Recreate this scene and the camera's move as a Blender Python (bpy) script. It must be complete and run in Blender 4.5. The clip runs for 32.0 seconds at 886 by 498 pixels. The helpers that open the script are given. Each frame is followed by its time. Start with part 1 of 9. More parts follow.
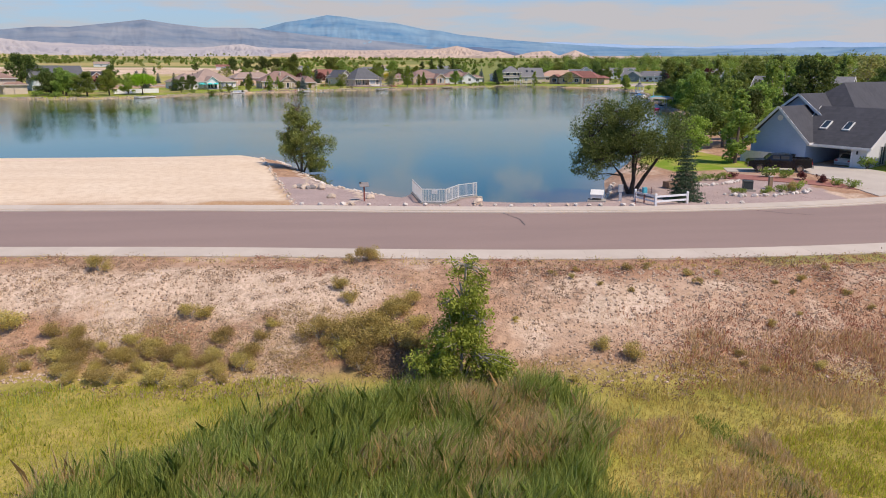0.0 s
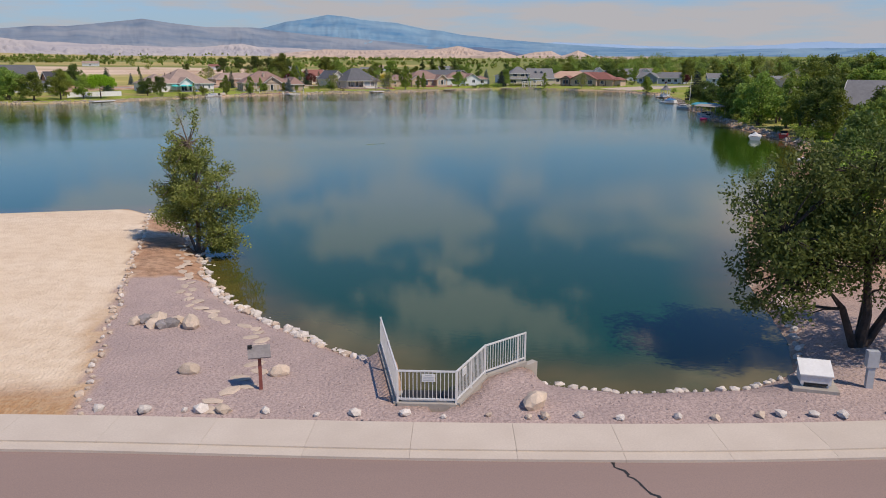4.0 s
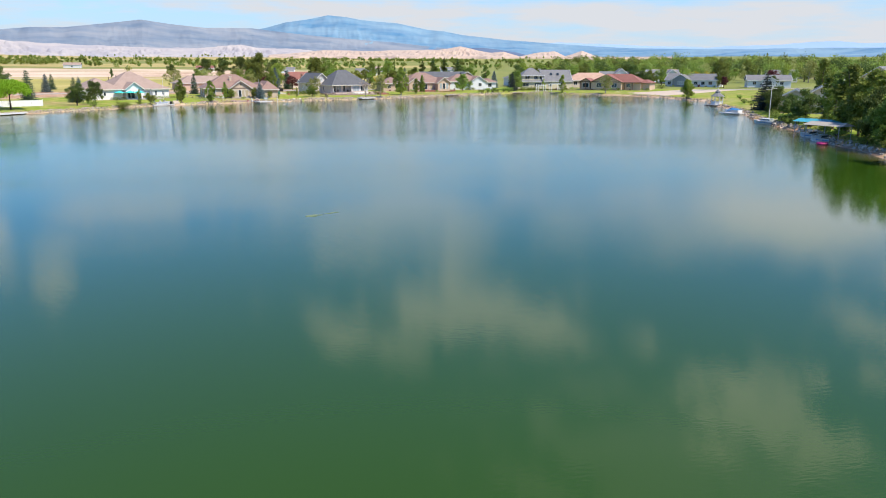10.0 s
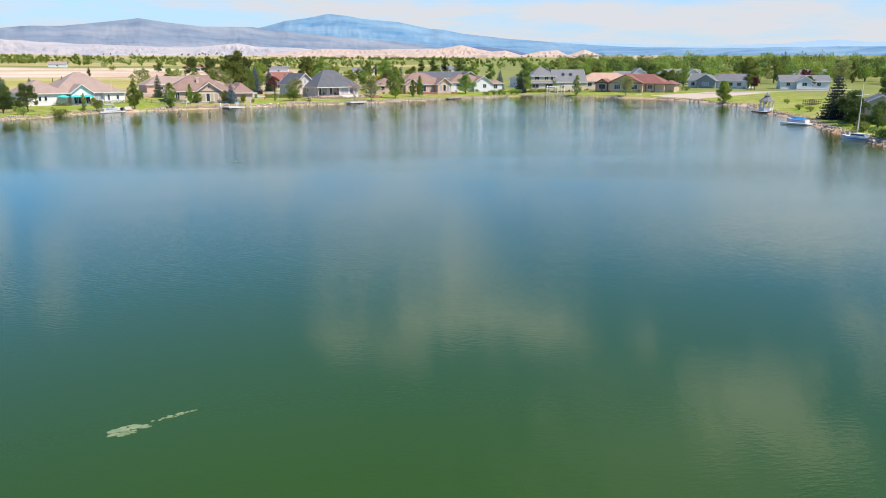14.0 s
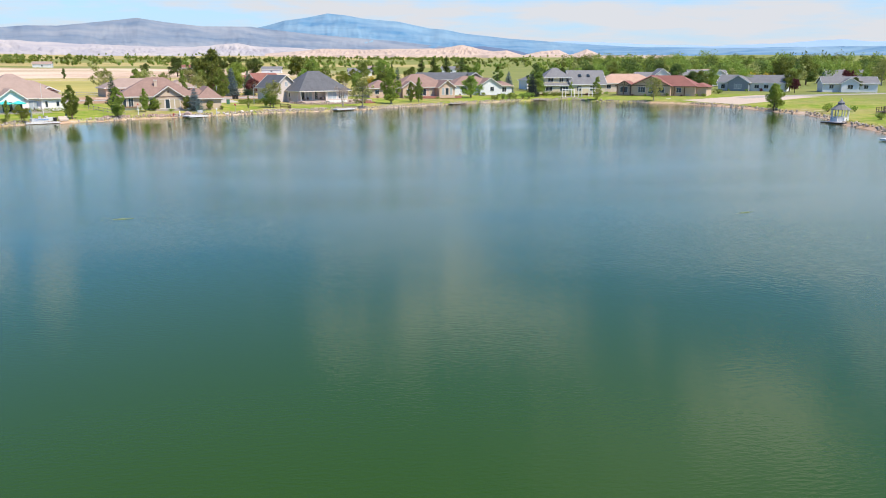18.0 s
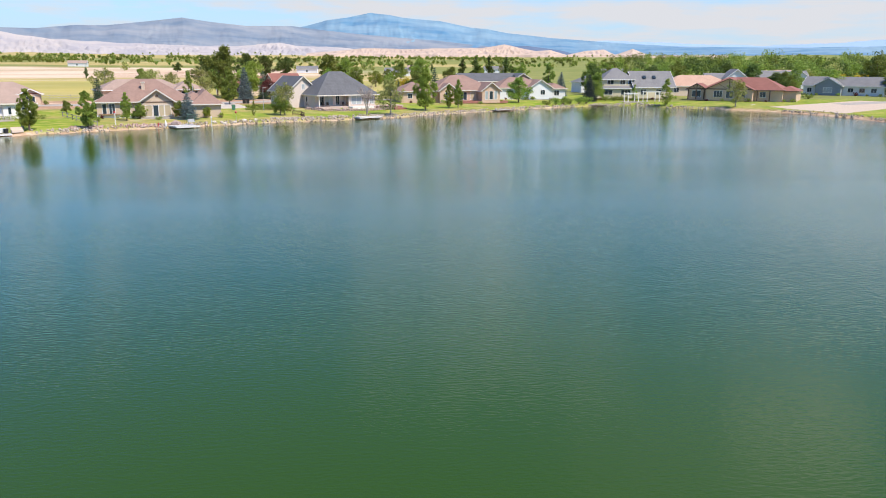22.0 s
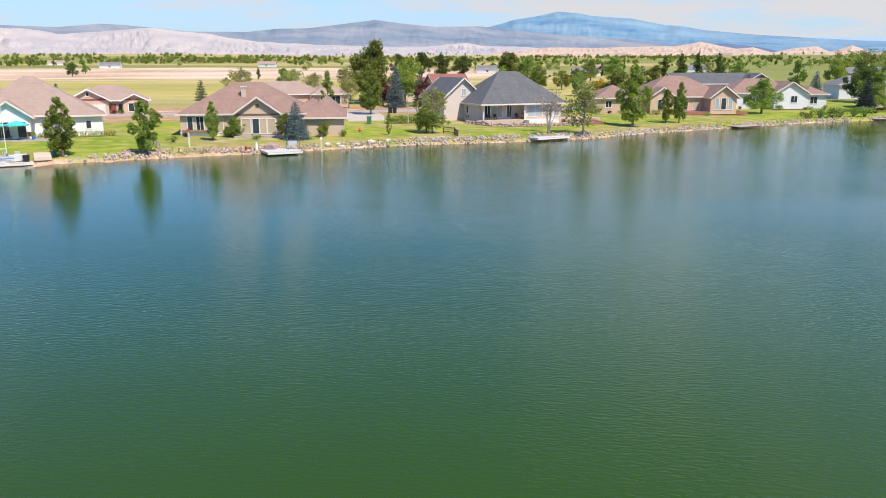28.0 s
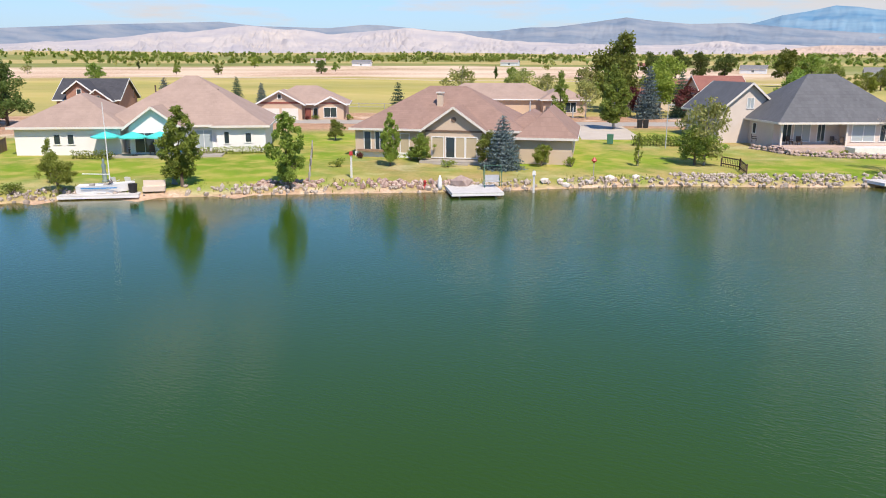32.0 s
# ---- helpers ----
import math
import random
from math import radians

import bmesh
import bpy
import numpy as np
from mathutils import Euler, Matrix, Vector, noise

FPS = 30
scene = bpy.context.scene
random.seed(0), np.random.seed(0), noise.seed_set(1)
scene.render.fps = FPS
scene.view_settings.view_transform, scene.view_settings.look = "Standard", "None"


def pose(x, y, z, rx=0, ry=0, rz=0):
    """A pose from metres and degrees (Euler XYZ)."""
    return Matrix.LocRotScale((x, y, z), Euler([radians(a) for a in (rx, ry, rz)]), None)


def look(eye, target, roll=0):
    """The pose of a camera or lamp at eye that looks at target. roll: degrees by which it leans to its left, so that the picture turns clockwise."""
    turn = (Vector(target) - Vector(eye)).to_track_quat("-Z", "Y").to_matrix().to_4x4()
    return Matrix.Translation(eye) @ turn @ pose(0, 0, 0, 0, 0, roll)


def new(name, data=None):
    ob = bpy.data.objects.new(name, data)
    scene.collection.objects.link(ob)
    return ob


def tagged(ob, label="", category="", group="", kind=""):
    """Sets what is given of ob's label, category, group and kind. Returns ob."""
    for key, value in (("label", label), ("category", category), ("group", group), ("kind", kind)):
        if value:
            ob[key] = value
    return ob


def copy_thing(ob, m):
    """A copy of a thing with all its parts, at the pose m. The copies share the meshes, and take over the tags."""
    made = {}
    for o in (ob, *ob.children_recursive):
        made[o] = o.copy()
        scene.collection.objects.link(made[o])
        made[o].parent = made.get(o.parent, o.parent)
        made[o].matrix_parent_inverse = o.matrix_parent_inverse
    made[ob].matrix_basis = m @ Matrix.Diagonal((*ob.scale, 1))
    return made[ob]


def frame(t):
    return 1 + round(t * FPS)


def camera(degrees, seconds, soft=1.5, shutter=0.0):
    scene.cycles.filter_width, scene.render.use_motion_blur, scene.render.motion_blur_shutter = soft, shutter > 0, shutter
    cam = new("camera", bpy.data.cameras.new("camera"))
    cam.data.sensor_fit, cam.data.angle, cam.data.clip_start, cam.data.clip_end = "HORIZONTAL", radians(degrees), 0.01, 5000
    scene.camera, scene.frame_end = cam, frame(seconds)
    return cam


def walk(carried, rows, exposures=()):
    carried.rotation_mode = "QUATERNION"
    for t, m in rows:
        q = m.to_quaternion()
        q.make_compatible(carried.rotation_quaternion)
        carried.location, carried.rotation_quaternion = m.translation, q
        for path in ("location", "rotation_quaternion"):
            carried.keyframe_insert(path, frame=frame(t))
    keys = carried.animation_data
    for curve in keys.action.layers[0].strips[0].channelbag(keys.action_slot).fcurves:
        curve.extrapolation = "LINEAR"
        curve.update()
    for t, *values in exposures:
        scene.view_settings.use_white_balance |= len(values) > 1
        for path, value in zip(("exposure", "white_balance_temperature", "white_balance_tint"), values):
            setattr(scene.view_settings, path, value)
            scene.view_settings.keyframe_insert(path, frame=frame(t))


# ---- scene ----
cam = camera(61.21, 32.0, soft=1.0)
# seconds, eye, heading (clockwise from +y), tilt below level, roll
PATH = [
    (0, 4.20, 1.10, 11.000, 7.118, 13.745, -0.134),
    (1, 5.20, 9.56, 11.046, 7.101, 13.770, -0.010),
    (2, 6.23, 18.35, 11.060, 7.070, 13.765, -0.013),
    (3, 7.30, 26.96, 11.038, 7.028, 13.739, -0.146),
    (4, 8.34, 35.79, 11.003, 7.048, 13.726, -0.254),
    (6.5, 10.75, 57.05, 11.047, 6.986, 13.775, -0.008),
    (8, 12.24, 69.67, 11.121, 7.013, 13.744, -0.098),
    (9, 13.28, 78.12, 11.175, 6.965, 13.659, -0.164),
    (11, 15.53, 95.29, 11.277, 6.847, 13.694, -0.093),
    (13, 17.73, 112.67, 11.372, 6.846, 13.712, -0.216),
    (14.5, 19.15, 125.68, 11.442, 6.837, 13.761, -0.073),
    (16.5, 20.85, 142.96, 11.521, 6.809, 13.763, -0.078),
    (18, 22.13, 155.86, 11.559, 6.818, 13.752, -0.108),
    (19, 23.01, 164.42, 11.575, 6.966, 13.739, -0.250),
    (20, 23.93, 172.96, 11.584, 6.073, 13.757, -0.151),
    (21, 24.81, 181.51, 11.581, 5.038, 13.772, -0.160),
    (22, 25.61, 190.10, 11.563, 3.744, 13.778, -0.224),
    (23, 26.23, 198.77, 11.524, 2.000, 13.776, -0.246),
    (24, 26.62, 207.53, 11.461, -0.114, 13.802, -0.201),
    (25, 26.74, 216.35, 11.384, -2.468, 13.809, -0.065),
    (27.5, 24.68, 238.40, 11.159, -8.761, 13.816, 0.034),
    (28, 23.83, 242.66, 11.137, -10.010, 13.811, 0.057),
    (29, 21.88, 251.10, 11.107, -12.568, 13.830, 0.063),
    (30, 19.63, 259.43, 11.097, -16.365, 13.843, 0.213),
    (31, 17.18, 267.68, 11.100, -21.709, 13.872, -0.036),
    (32, 14.63, 275.89, 11.108, -28.070, 13.914, -0.196),
]
walk(cam, [(t, pose(x, y, z, 90 - tilt, 0, -yaw) @ pose(0, 0, 0, 0, 0, -roll)) for t, x, y, z, yaw, tilt, roll in PATH],
     exposures=[(0, -0.14, 6950, 17), (2, -0.39, 6950, 17), (4.5, -0.35, 6850, 15), (6.3, 0.32, 6600, 11), (9, 0.36, 6600, 11), (20, 0.38, 6650, 12), (32, 0.30, 6850, 14)])

# ---- light ----
SUN_AZ, SUN_EL = radians(131), radians(54)
world = bpy.data.worlds.new("sky_world")
scene.world = world
world.use_nodes = True
wn, wl = world.node_tree.nodes, world.node_tree.links
wn.clear()


def wnode(kind, **kw):
    n = wn.new(kind)
    for k, v in kw.items():
        n.inputs[k].default_value = v
    return n


sky = wn.new("ShaderNodeTexSky")
sky.sky_type, sky.sun_disc = "NISHITA", False
sky.sun_elevation, sky.sun_rotation = SUN_EL, SUN_AZ
sky.altitude, sky.air_density, sky.dust_density, sky.ozone_density = 1500, 1.15, 0.25, 2.2
wtc = wn.new("ShaderNodeTexCoord")
wsep = wn.new("ShaderNodeSeparateXYZ")
wl.new(wtc.outputs["Generated"], wsep.inputs[0])
# clouds lie on a high flat layer: the direction over its height gives the place in the layer
wz = wn.new("ShaderNodeMath")
wz.operation, wz.inputs[1].default_value = "ADD", 0.10
wl.new(wsep.outputs["Z"], wz.inputs[0])
wdx, wdy = wn.new("ShaderNodeMath"), wn.new("ShaderNodeMath")
wdx.operation = wdy.operation = "DIVIDE"
wl.new(wsep.outputs["X"], wdx.inputs[0])
wl.new(wsep.outputs["Y"], wdy.inputs[0])
wl.new(wz.outputs[0], wdx.inputs[1])
wl.new(wz.outputs[0], wdy.inputs[1])
wcomb = wn.new("ShaderNodeCombineXYZ")
wl.new(wdx.outputs[0], wcomb.inputs[0])
wl.new(wdy.outputs[0], wcomb.inputs[1])
wcomb.inputs[2].default_value = 3.7
wnoise = wnode("ShaderNodeTexNoise", Scale=0.75, Detail=9.0, Roughness=0.58)
wl.new(wcomb.outputs[0], wnoise.inputs["Vector"])
wramp = wn.new("ShaderNodeValToRGB")
wramp.color_ramp.elements[0].position, wramp.color_ramp.elements[1].position = 0.39, 0.55
# more cloud towards the east than the west
wlean = wn.new("ShaderNodeMath")
wlean.operation, wlean.inputs[1].default_value = "MULTIPLY_ADD", 0.13
wl.new(wsep.outputs["X"], wlean.inputs[0])
wl.new(wnoise.outputs["Fac"], wlean.inputs[2])
# and more of it low down than overhead
whigh = wn.new("ShaderNodeMath")
whigh.operation, whigh.inputs[1].default_value = "MULTIPLY_ADD", -0.85
wl.new(wsep.outputs["Z"], whigh.inputs[0])
wl.new(wlean.outputs[0], whigh.inputs[2])
wl.new(whigh.outputs[0], wramp.inputs[0])
wmix = wn.new("ShaderNodeMix")
wmix.data_type = "RGBA"
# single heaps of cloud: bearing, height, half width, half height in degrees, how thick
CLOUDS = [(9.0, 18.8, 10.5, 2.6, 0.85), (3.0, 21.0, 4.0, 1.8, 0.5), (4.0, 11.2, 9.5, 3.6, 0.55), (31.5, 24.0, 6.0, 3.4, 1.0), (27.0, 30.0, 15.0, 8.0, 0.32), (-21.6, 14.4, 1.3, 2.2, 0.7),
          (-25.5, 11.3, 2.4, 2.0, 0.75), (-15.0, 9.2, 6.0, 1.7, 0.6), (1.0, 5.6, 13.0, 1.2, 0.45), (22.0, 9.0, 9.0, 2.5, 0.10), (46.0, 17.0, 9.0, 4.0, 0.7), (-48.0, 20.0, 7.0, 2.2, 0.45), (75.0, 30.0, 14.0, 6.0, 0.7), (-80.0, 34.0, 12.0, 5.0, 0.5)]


def wmath(op, a, b=None, c=None):
    n = wn.new("ShaderNodeMath")
    n.operation = op
    for k, v in enumerate((a, b, c)):
        if isinstance(v, (int, float)):
            n.inputs[k].default_value = v
        elif v is not None:
            wl.new(v, n.inputs[k])
    return n.outputs[0]


bearing = wmath("MULTIPLY", wmath("ARCTAN2", wsep.outputs["X"], wsep.outputs["Y"]), 180 / math.pi)
rise = wmath("MULTIPLY", wmath("ARCSINE", wsep.outputs["Z"]), 180 / math.pi)
wdir = wn.new("ShaderNodeCombineXYZ")
wl.new(bearing, wdir.inputs[0])
wl.new(rise, wdir.inputs[1])
ragged_n = wnode("ShaderNodeTexNoise", Scale=0.30, Detail=8.0, Roughness=0.62)
ragged_m = wn.new("ShaderNodeVectorMath")
ragged_m.operation, ragged_m.inputs[1].default_value = "MULTIPLY", (0.6, 1.4, 1)
wl.new(wdir.outputs[0], ragged_m.inputs[0])
wl.new(ragged_m.outputs[0], ragged_n.inputs["Vector"])
ragged_edge = wmath("MULTIPLY_ADD", ragged_n.outputs["Fac"], 4.6, -2.3)
cloud_all = wramp.outputs["Color"]
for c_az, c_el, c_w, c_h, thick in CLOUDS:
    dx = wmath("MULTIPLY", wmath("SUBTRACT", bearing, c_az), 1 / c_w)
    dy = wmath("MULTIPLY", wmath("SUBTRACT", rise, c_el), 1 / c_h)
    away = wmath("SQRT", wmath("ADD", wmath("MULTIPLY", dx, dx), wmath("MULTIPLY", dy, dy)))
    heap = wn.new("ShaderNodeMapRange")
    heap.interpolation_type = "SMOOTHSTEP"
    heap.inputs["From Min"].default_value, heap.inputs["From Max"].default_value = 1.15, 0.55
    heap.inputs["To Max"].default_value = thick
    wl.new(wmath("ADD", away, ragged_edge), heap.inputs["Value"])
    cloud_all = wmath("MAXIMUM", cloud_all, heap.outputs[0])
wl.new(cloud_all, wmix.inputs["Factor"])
wtint = wn.new("ShaderNodeMix")
wtint.data_type, wtint.blend_type = "RGBA", "MULTIPLY"
wtint.inputs["Factor"].default_value = 1.0
wtint.inputs["B"].default_value = (0.46, 0.86, 1.26, 1)
wl.new(sky.outputs[0], wtint.inputs["A"])
# pale haze towards the horizon
whaze = wn.new("ShaderNodeMapRange")
whaze.interpolation_type = "SMOOTHSTEP"
whaze.inputs["From Min"].default_value, whaze.inputs["From Max"].default_value = 0.19, 0.0
whaze.inputs["To Max"].default_value = 0.9
wl.new(wsep.outputs["Z"], whaze.inputs["Value"])
wlow = wn.new("ShaderNodeMix")
wlow.data_type = "RGBA"
wl.new(whaze.outputs[0], wlow.inputs["Factor"])
wl.new(wtint.outputs["Result"], wlow.inputs["A"])
wlow.inputs["B"].default_value = (3.55, 4.45, 5.35, 1)
wl.new(wlow.outputs["Result"], wmix.inputs["A"])
# the high heaps are whiter than the grey layer near the horizon
wwhite = wn.new("ShaderNodeMix")
wwhite.data_type = "RGBA"
wup = wn.new("ShaderNodeMapRange")
wup.interpolation_type = "SMOOTHSTEP"
wup.inputs["From Min"].default_value, wup.inputs["From Max"].default_value = 5.0, 10.0
wl.new(rise, wup.inputs["Value"])
wl.new(wup.outputs[0], wwhite.inputs["Factor"])
wwhite.inputs["A"].default_value, wwhite.inputs["B"].default_value = (4.45, 4.7, 5.05, 1), (6.0, 6.3, 7.4, 1)
wl.new(wwhite.outputs["Result"], wmix.inputs["B"])
wbg = wnode("ShaderNodeBackground", Strength=0.125)
wl.new(wmix.outputs["Result"], wbg.inputs["Color"])
wout = wn.new("ShaderNodeOutputWorld")
wl.new(wbg.outputs[0], wout.inputs[0])

sun_data = bpy.data.lights.new("sun", "SUN")
sun_data.energy, sun_data.angle, sun_data.color = 4.7, radians(0.53), (1.0, 0.915, 0.78)
sun = new("sun", sun_data)
sun.matrix_world = look((math.sin(SUN_AZ) * math.cos(SUN_EL) * 300, math.cos(SUN_AZ) * math.cos(SUN_EL) * 300, math.sin(SUN_EL) * 300), (0, 0, 0))


# ---- materials ----
def principled(name, rough=0.8, metal=0.0):
    m = bpy.data.materials.new(name)
    m.use_nodes = True
    nt = m.node_tree
    b = nt.nodes["Principled BSDF"]
    b.inputs["Roughness"].default_value, b.inputs["Metallic"].default_value = rough, metal
    return m, nt, b


def rgba(c):
    return (c[0], c[1], c[2], 1)


def noise_fac(nt, coord, scale, detail=4.0, lo=0.4, hi=0.6, stretch=None):
    n = nt.nodes.new("ShaderNodeTexNoise")
    n.inputs["Scale"].default_value, n.inputs["Detail"].default_value = scale, detail
    v = coord
    if stretch:
        mp = nt.nodes.new("ShaderNodeMapping")
        mp.inputs["Scale"].default_value = stretch
        nt.links.new(coord, mp.inputs["Vector"])
        v = mp.outputs[0]
    nt.links.new(v, n.inputs["Vector"])
    r = nt.nodes.new("ShaderNodeMapRange")
    r.inputs["From Min"].default_value, r.inputs["From Max"].default_value = lo, hi
    nt.links.new(n.outputs["Fac"], r.inputs["Value"])
    return r.outputs[0]


def mixed(nt, fac, a, b, blend="MIX"):
    x = nt.nodes.new("ShaderNodeMix")
    x.data_type, x.blend_type = "RGBA", blend
    if isinstance(fac, (int, float)):
        x.inputs["Factor"].default_value = fac
    else:
        nt.links.new(fac, x.inputs["Factor"])
    for key, v in (("A", a), ("B", b)):
        if isinstance(v, tuple):
            x.inputs[key].default_value = rgba(v)
        else:
            nt.links.new(v, x.inputs[key])
    return x.outputs["Result"]


def bump(nt, b, height, strength=0.3, distance=0.02):
    n = nt.nodes.new("ShaderNodeBump")
    n.inputs["Strength"].default_value, n.inputs["Distance"].default_value = strength, distance
    nt.links.new(height, n.inputs["Height"])
    nt.links.new(n.outputs[0], b.inputs["Normal"])


def surface(name, c1, c2, scale=1.0, rough=0.8, fine=12.0, c3=None, bumps=0.0, bdist=0.02, metal=0.0, vary=0.0, stretch=None, streak=None):
    """A plain material: two tones at a large scale, a third in fine grain, a little relief."""
    m, nt, b = principled(name, rough, metal)
    tc = nt.nodes.new("ShaderNodeTexCoord").outputs["Object"]
    col = mixed(nt, noise_fac(nt, tc, scale, 5, 0.35, 0.65, stretch), c1, c2)
    f2 = noise_fac(nt, tc, fine, 3, 0.3, 0.7, streak)
    c3 = c3 or tuple(0.72 * v for v in c1)
    f2s = nt.nodes.new("ShaderNodeMath")
    f2s.operation, f2s.inputs[1].default_value = "MULTIPLY", 0.45
    nt.links.new(f2, f2s.inputs[0])
    col = mixed(nt, f2s.outputs[0], col, c3)
    if vary:
        oi = nt.nodes.new("ShaderNodeObjectInfo")
        hv = nt.nodes.new("ShaderNodeHueSaturation")
        mr = nt.nodes.new("ShaderNodeMapRange")
        mr.inputs["To Min"].default_value, mr.inputs["To Max"].default_value = 1 - vary, 1 + vary
        nt.links.new(oi.outputs["Random"], mr.inputs["Value"])
        nt.links.new(mr.outputs[0], hv.inputs["Value"])
        nt.links.new(col, hv.inputs["Color"])
        col = hv.outputs[0]
    nt.links.new(col, b.inputs["Base Color"])
    if bumps:
        bump(nt, b, f2, bumps, bdist)
    return m


def leaf_material(name, c1, c2, vary=0.35, trans=0.42, rough=0.55):
    """Leaves: each leaf has its own tone; light comes through."""
    m = bpy.data.materials.new(name)
    m.use_nodes = True
    nt = m.node_tree
    b = nt.nodes["Principled BSDF"]
    b.inputs["Roughness"].default_value = rough
    b.inputs["Specular IOR Level"].default_value = 0.25
    g = nt.nodes.new("ShaderNodeNewGeometry")
    oi = nt.nodes.new("ShaderNodeObjectInfo")
    col = mixed(nt, g.outputs["Random Per Island"], c1, c2)
    hv = nt.nodes.new("ShaderNodeHueSaturation")
    mr = nt.nodes.new("ShaderNodeMapRange")
    mr.inputs["To Min"].default_value, mr.inputs["To Max"].default_value = 1 - vary, 1 + vary
    nt.links.new(oi.outputs["Random"], mr.inputs["Value"])
    nt.links.new(mr.outputs[0], hv.inputs["Value"])
    mh = nt.nodes.new("ShaderNodeMapRange")
    mh.inputs["To Min"].default_value, mh.inputs["To Max"].default_value = 0.5 - vary * 0.06, 0.5 + vary * 0.05
    nt.links.new(oi.outputs["Random"], mh.inputs["Value"])
    nt.links.new(mh.outputs[0], hv.inputs["Hue"])
    nt.links.new(col, hv.inputs["Color"])
    nt.links.new(hv.outputs[0], b.inputs["Base Color"])
    t = nt.nodes.new("ShaderNodeBsdfTranslucent")
    nt.links.new(hv.outputs[0], t.inputs["Color"])
    ms = nt.nodes.new("ShaderNodeMixShader")
    ms.inputs[0].default_value = trans
    nt.links.new(b.outputs[0], ms.inputs[1])
    nt.links.new(t.outputs[0], ms.inputs[2])
    nt.links.new(ms.outputs[0], nt.nodes["Material Output"].inputs["Surface"])
    return m


def shingles(name, c1, c2, scale=2.2):
    """Roof covering: courses of tabs with uneven tone."""
    m, nt, b = principled(name, 0.85)
    tc = nt.nodes.new("ShaderNodeTexCoord").outputs["Object"]
    br = nt.nodes.new("ShaderNodeTexBrick")
    br.inputs["Scale"].default_value = scale
    br.inputs["Color1"].default_value, br.inputs["Color2"].default_value = rgba(c1), rgba(c2)
    br.inputs["Mortar"].default_value = rgba(tuple(0.84 * v for v in c1))
    br.inputs["Mortar Size"].default_value, br.inputs["Brick Width"].default_value, br.inputs["Row Height"].default_value = 0.012, 0.9, 0.36
    mp = nt.nodes.new("ShaderNodeMapping")
    mp.inputs["Rotation"].default_value = (radians(35), 0, 0)
    nt.links.new(tc, mp.inputs[0])
    nt.links.new(mp.outputs[0], br.inputs["Vector"])
    f = noise_fac(nt, tc, 0.5, 5, 0.3, 0.7)
    f2 = nt.nodes.new("ShaderNodeMath")
    f2.operation, f2.inputs[1].default_value = "MULTIPLY", 0.35
    nt.links.new(f, f2.inputs[0])
    col = mixed(nt, f2.outputs[0], br.outputs["Color"], tuple(1.35 * v for v in c2))
    nt.links.new(col, b.inputs["Base Color"])
    bump(nt, b, noise_fac(nt, tc, 7.0, 3, 0.3, 0.7), 0.25, 0.02)
    return m


def glass_dark(name, c=(0.03, 0.045, 0.055)):
    m, nt, b = principled(name, 0.06)
    b.inputs["Base Color"].default_value = rgba(c)
    b.inputs["Specular IOR Level"].default_value = 0.7
    return m


M = {}
M["asphalt"] = surface("asphalt", (0.335, 0.234, 0.194), (0.298, 0.208, 0.174), 0.25, 0.9, 30, (0.19, 0.15, 0.14), 0.25, 0.01, stretch=(0.3, 1.6, 1))
M["tar"] = surface("tar", (0.02, 0.019, 0.018), (0.03, 0.028, 0.026), 4, 0.6, 20)
M["concrete"] = surface("concrete", (0.55, 0.47, 0.385), (0.60, 0.52, 0.43), 0.8, 0.85, 18, (0.47, 0.40, 0.33), 0.15, 0.01, vary=0.05)
M["concrete_grey"] = surface("concrete_grey", (0.42, 0.38, 0.33), (0.34, 0.31, 0.27), 1.5, 0.85, 18, None, 0.15, 0.01)
M["drive"] = surface("drive", (0.50, 0.44, 0.37), (0.56, 0.50, 0.42), 0.5, 0.85, 14, None, 0.1)
M["paver_pink"] = surface("paver_pink", (0.56, 0.43, 0.37), (0.50, 0.38, 0.32), 1.5, 0.85, 6, (0.42, 0.30, 0.26), 0.1)
M["red_paver"] = surface("red_paver", (0.32, 0.13, 0.10), (0.38, 0.17, 0.13), 2, 0.85, 10, None, 0.2)
M["white_paint"] = surface("white_paint", (0.78, 0.78, 0.76), (0.70, 0.70, 0.68), 1.5, 0.45, 9, (0.62, 0.61, 0.58))
M["white_vinyl"] = surface("white_vinyl", (0.80, 0.81, 0.82), (0.74, 0.75, 0.76), 2, 0.4, 9, (0.66, 0.66, 0.65))
M["trim"] = surface("trim", (0.72, 0.68, 0.62), (0.66, 0.62, 0.57), 1, 0.6, 8)
M["trim_brown"] = surface("trim_brown", (0.16, 0.10, 0.07), (0.20, 0.13, 0.09), 1, 0.6, 8)
M["stucco_white"] = surface("stucco_white", (0.82, 0.80, 0.78), (0.77, 0.75, 0.73), 0.5, 0.9, 20, None, 0.1)
M["stucco_sand"] = surface("stucco_sand", (0.60, 0.475, 0.365), (0.55, 0.43, 0.33), 0.5, 0.9, 20, None, 0.1)
M["stucco_tan"] = surface("stucco_tan", (0.54, 0.40, 0.29), (0.48, 0.36, 0.26), 0.5, 0.9, 20, None, 0.1)
M["stucco_cream"] = surface("stucco_cream", (0.66, 0.56, 0.46), (0.60, 0.50, 0.41), 0.5, 0.9, 20, None, 0.1)
M["stucco_peach"] = surface("stucco_peach", (0.62, 0.45, 0.33), (0.56, 0.40, 0.30), 0.5, 0.9, 20, None, 0.1)
M["stucco_pale"] = surface("stucco_pale", (0.66, 0.58, 0.52), (0.60, 0.53, 0.47), 0.5, 0.9, 20, None, 0.1)
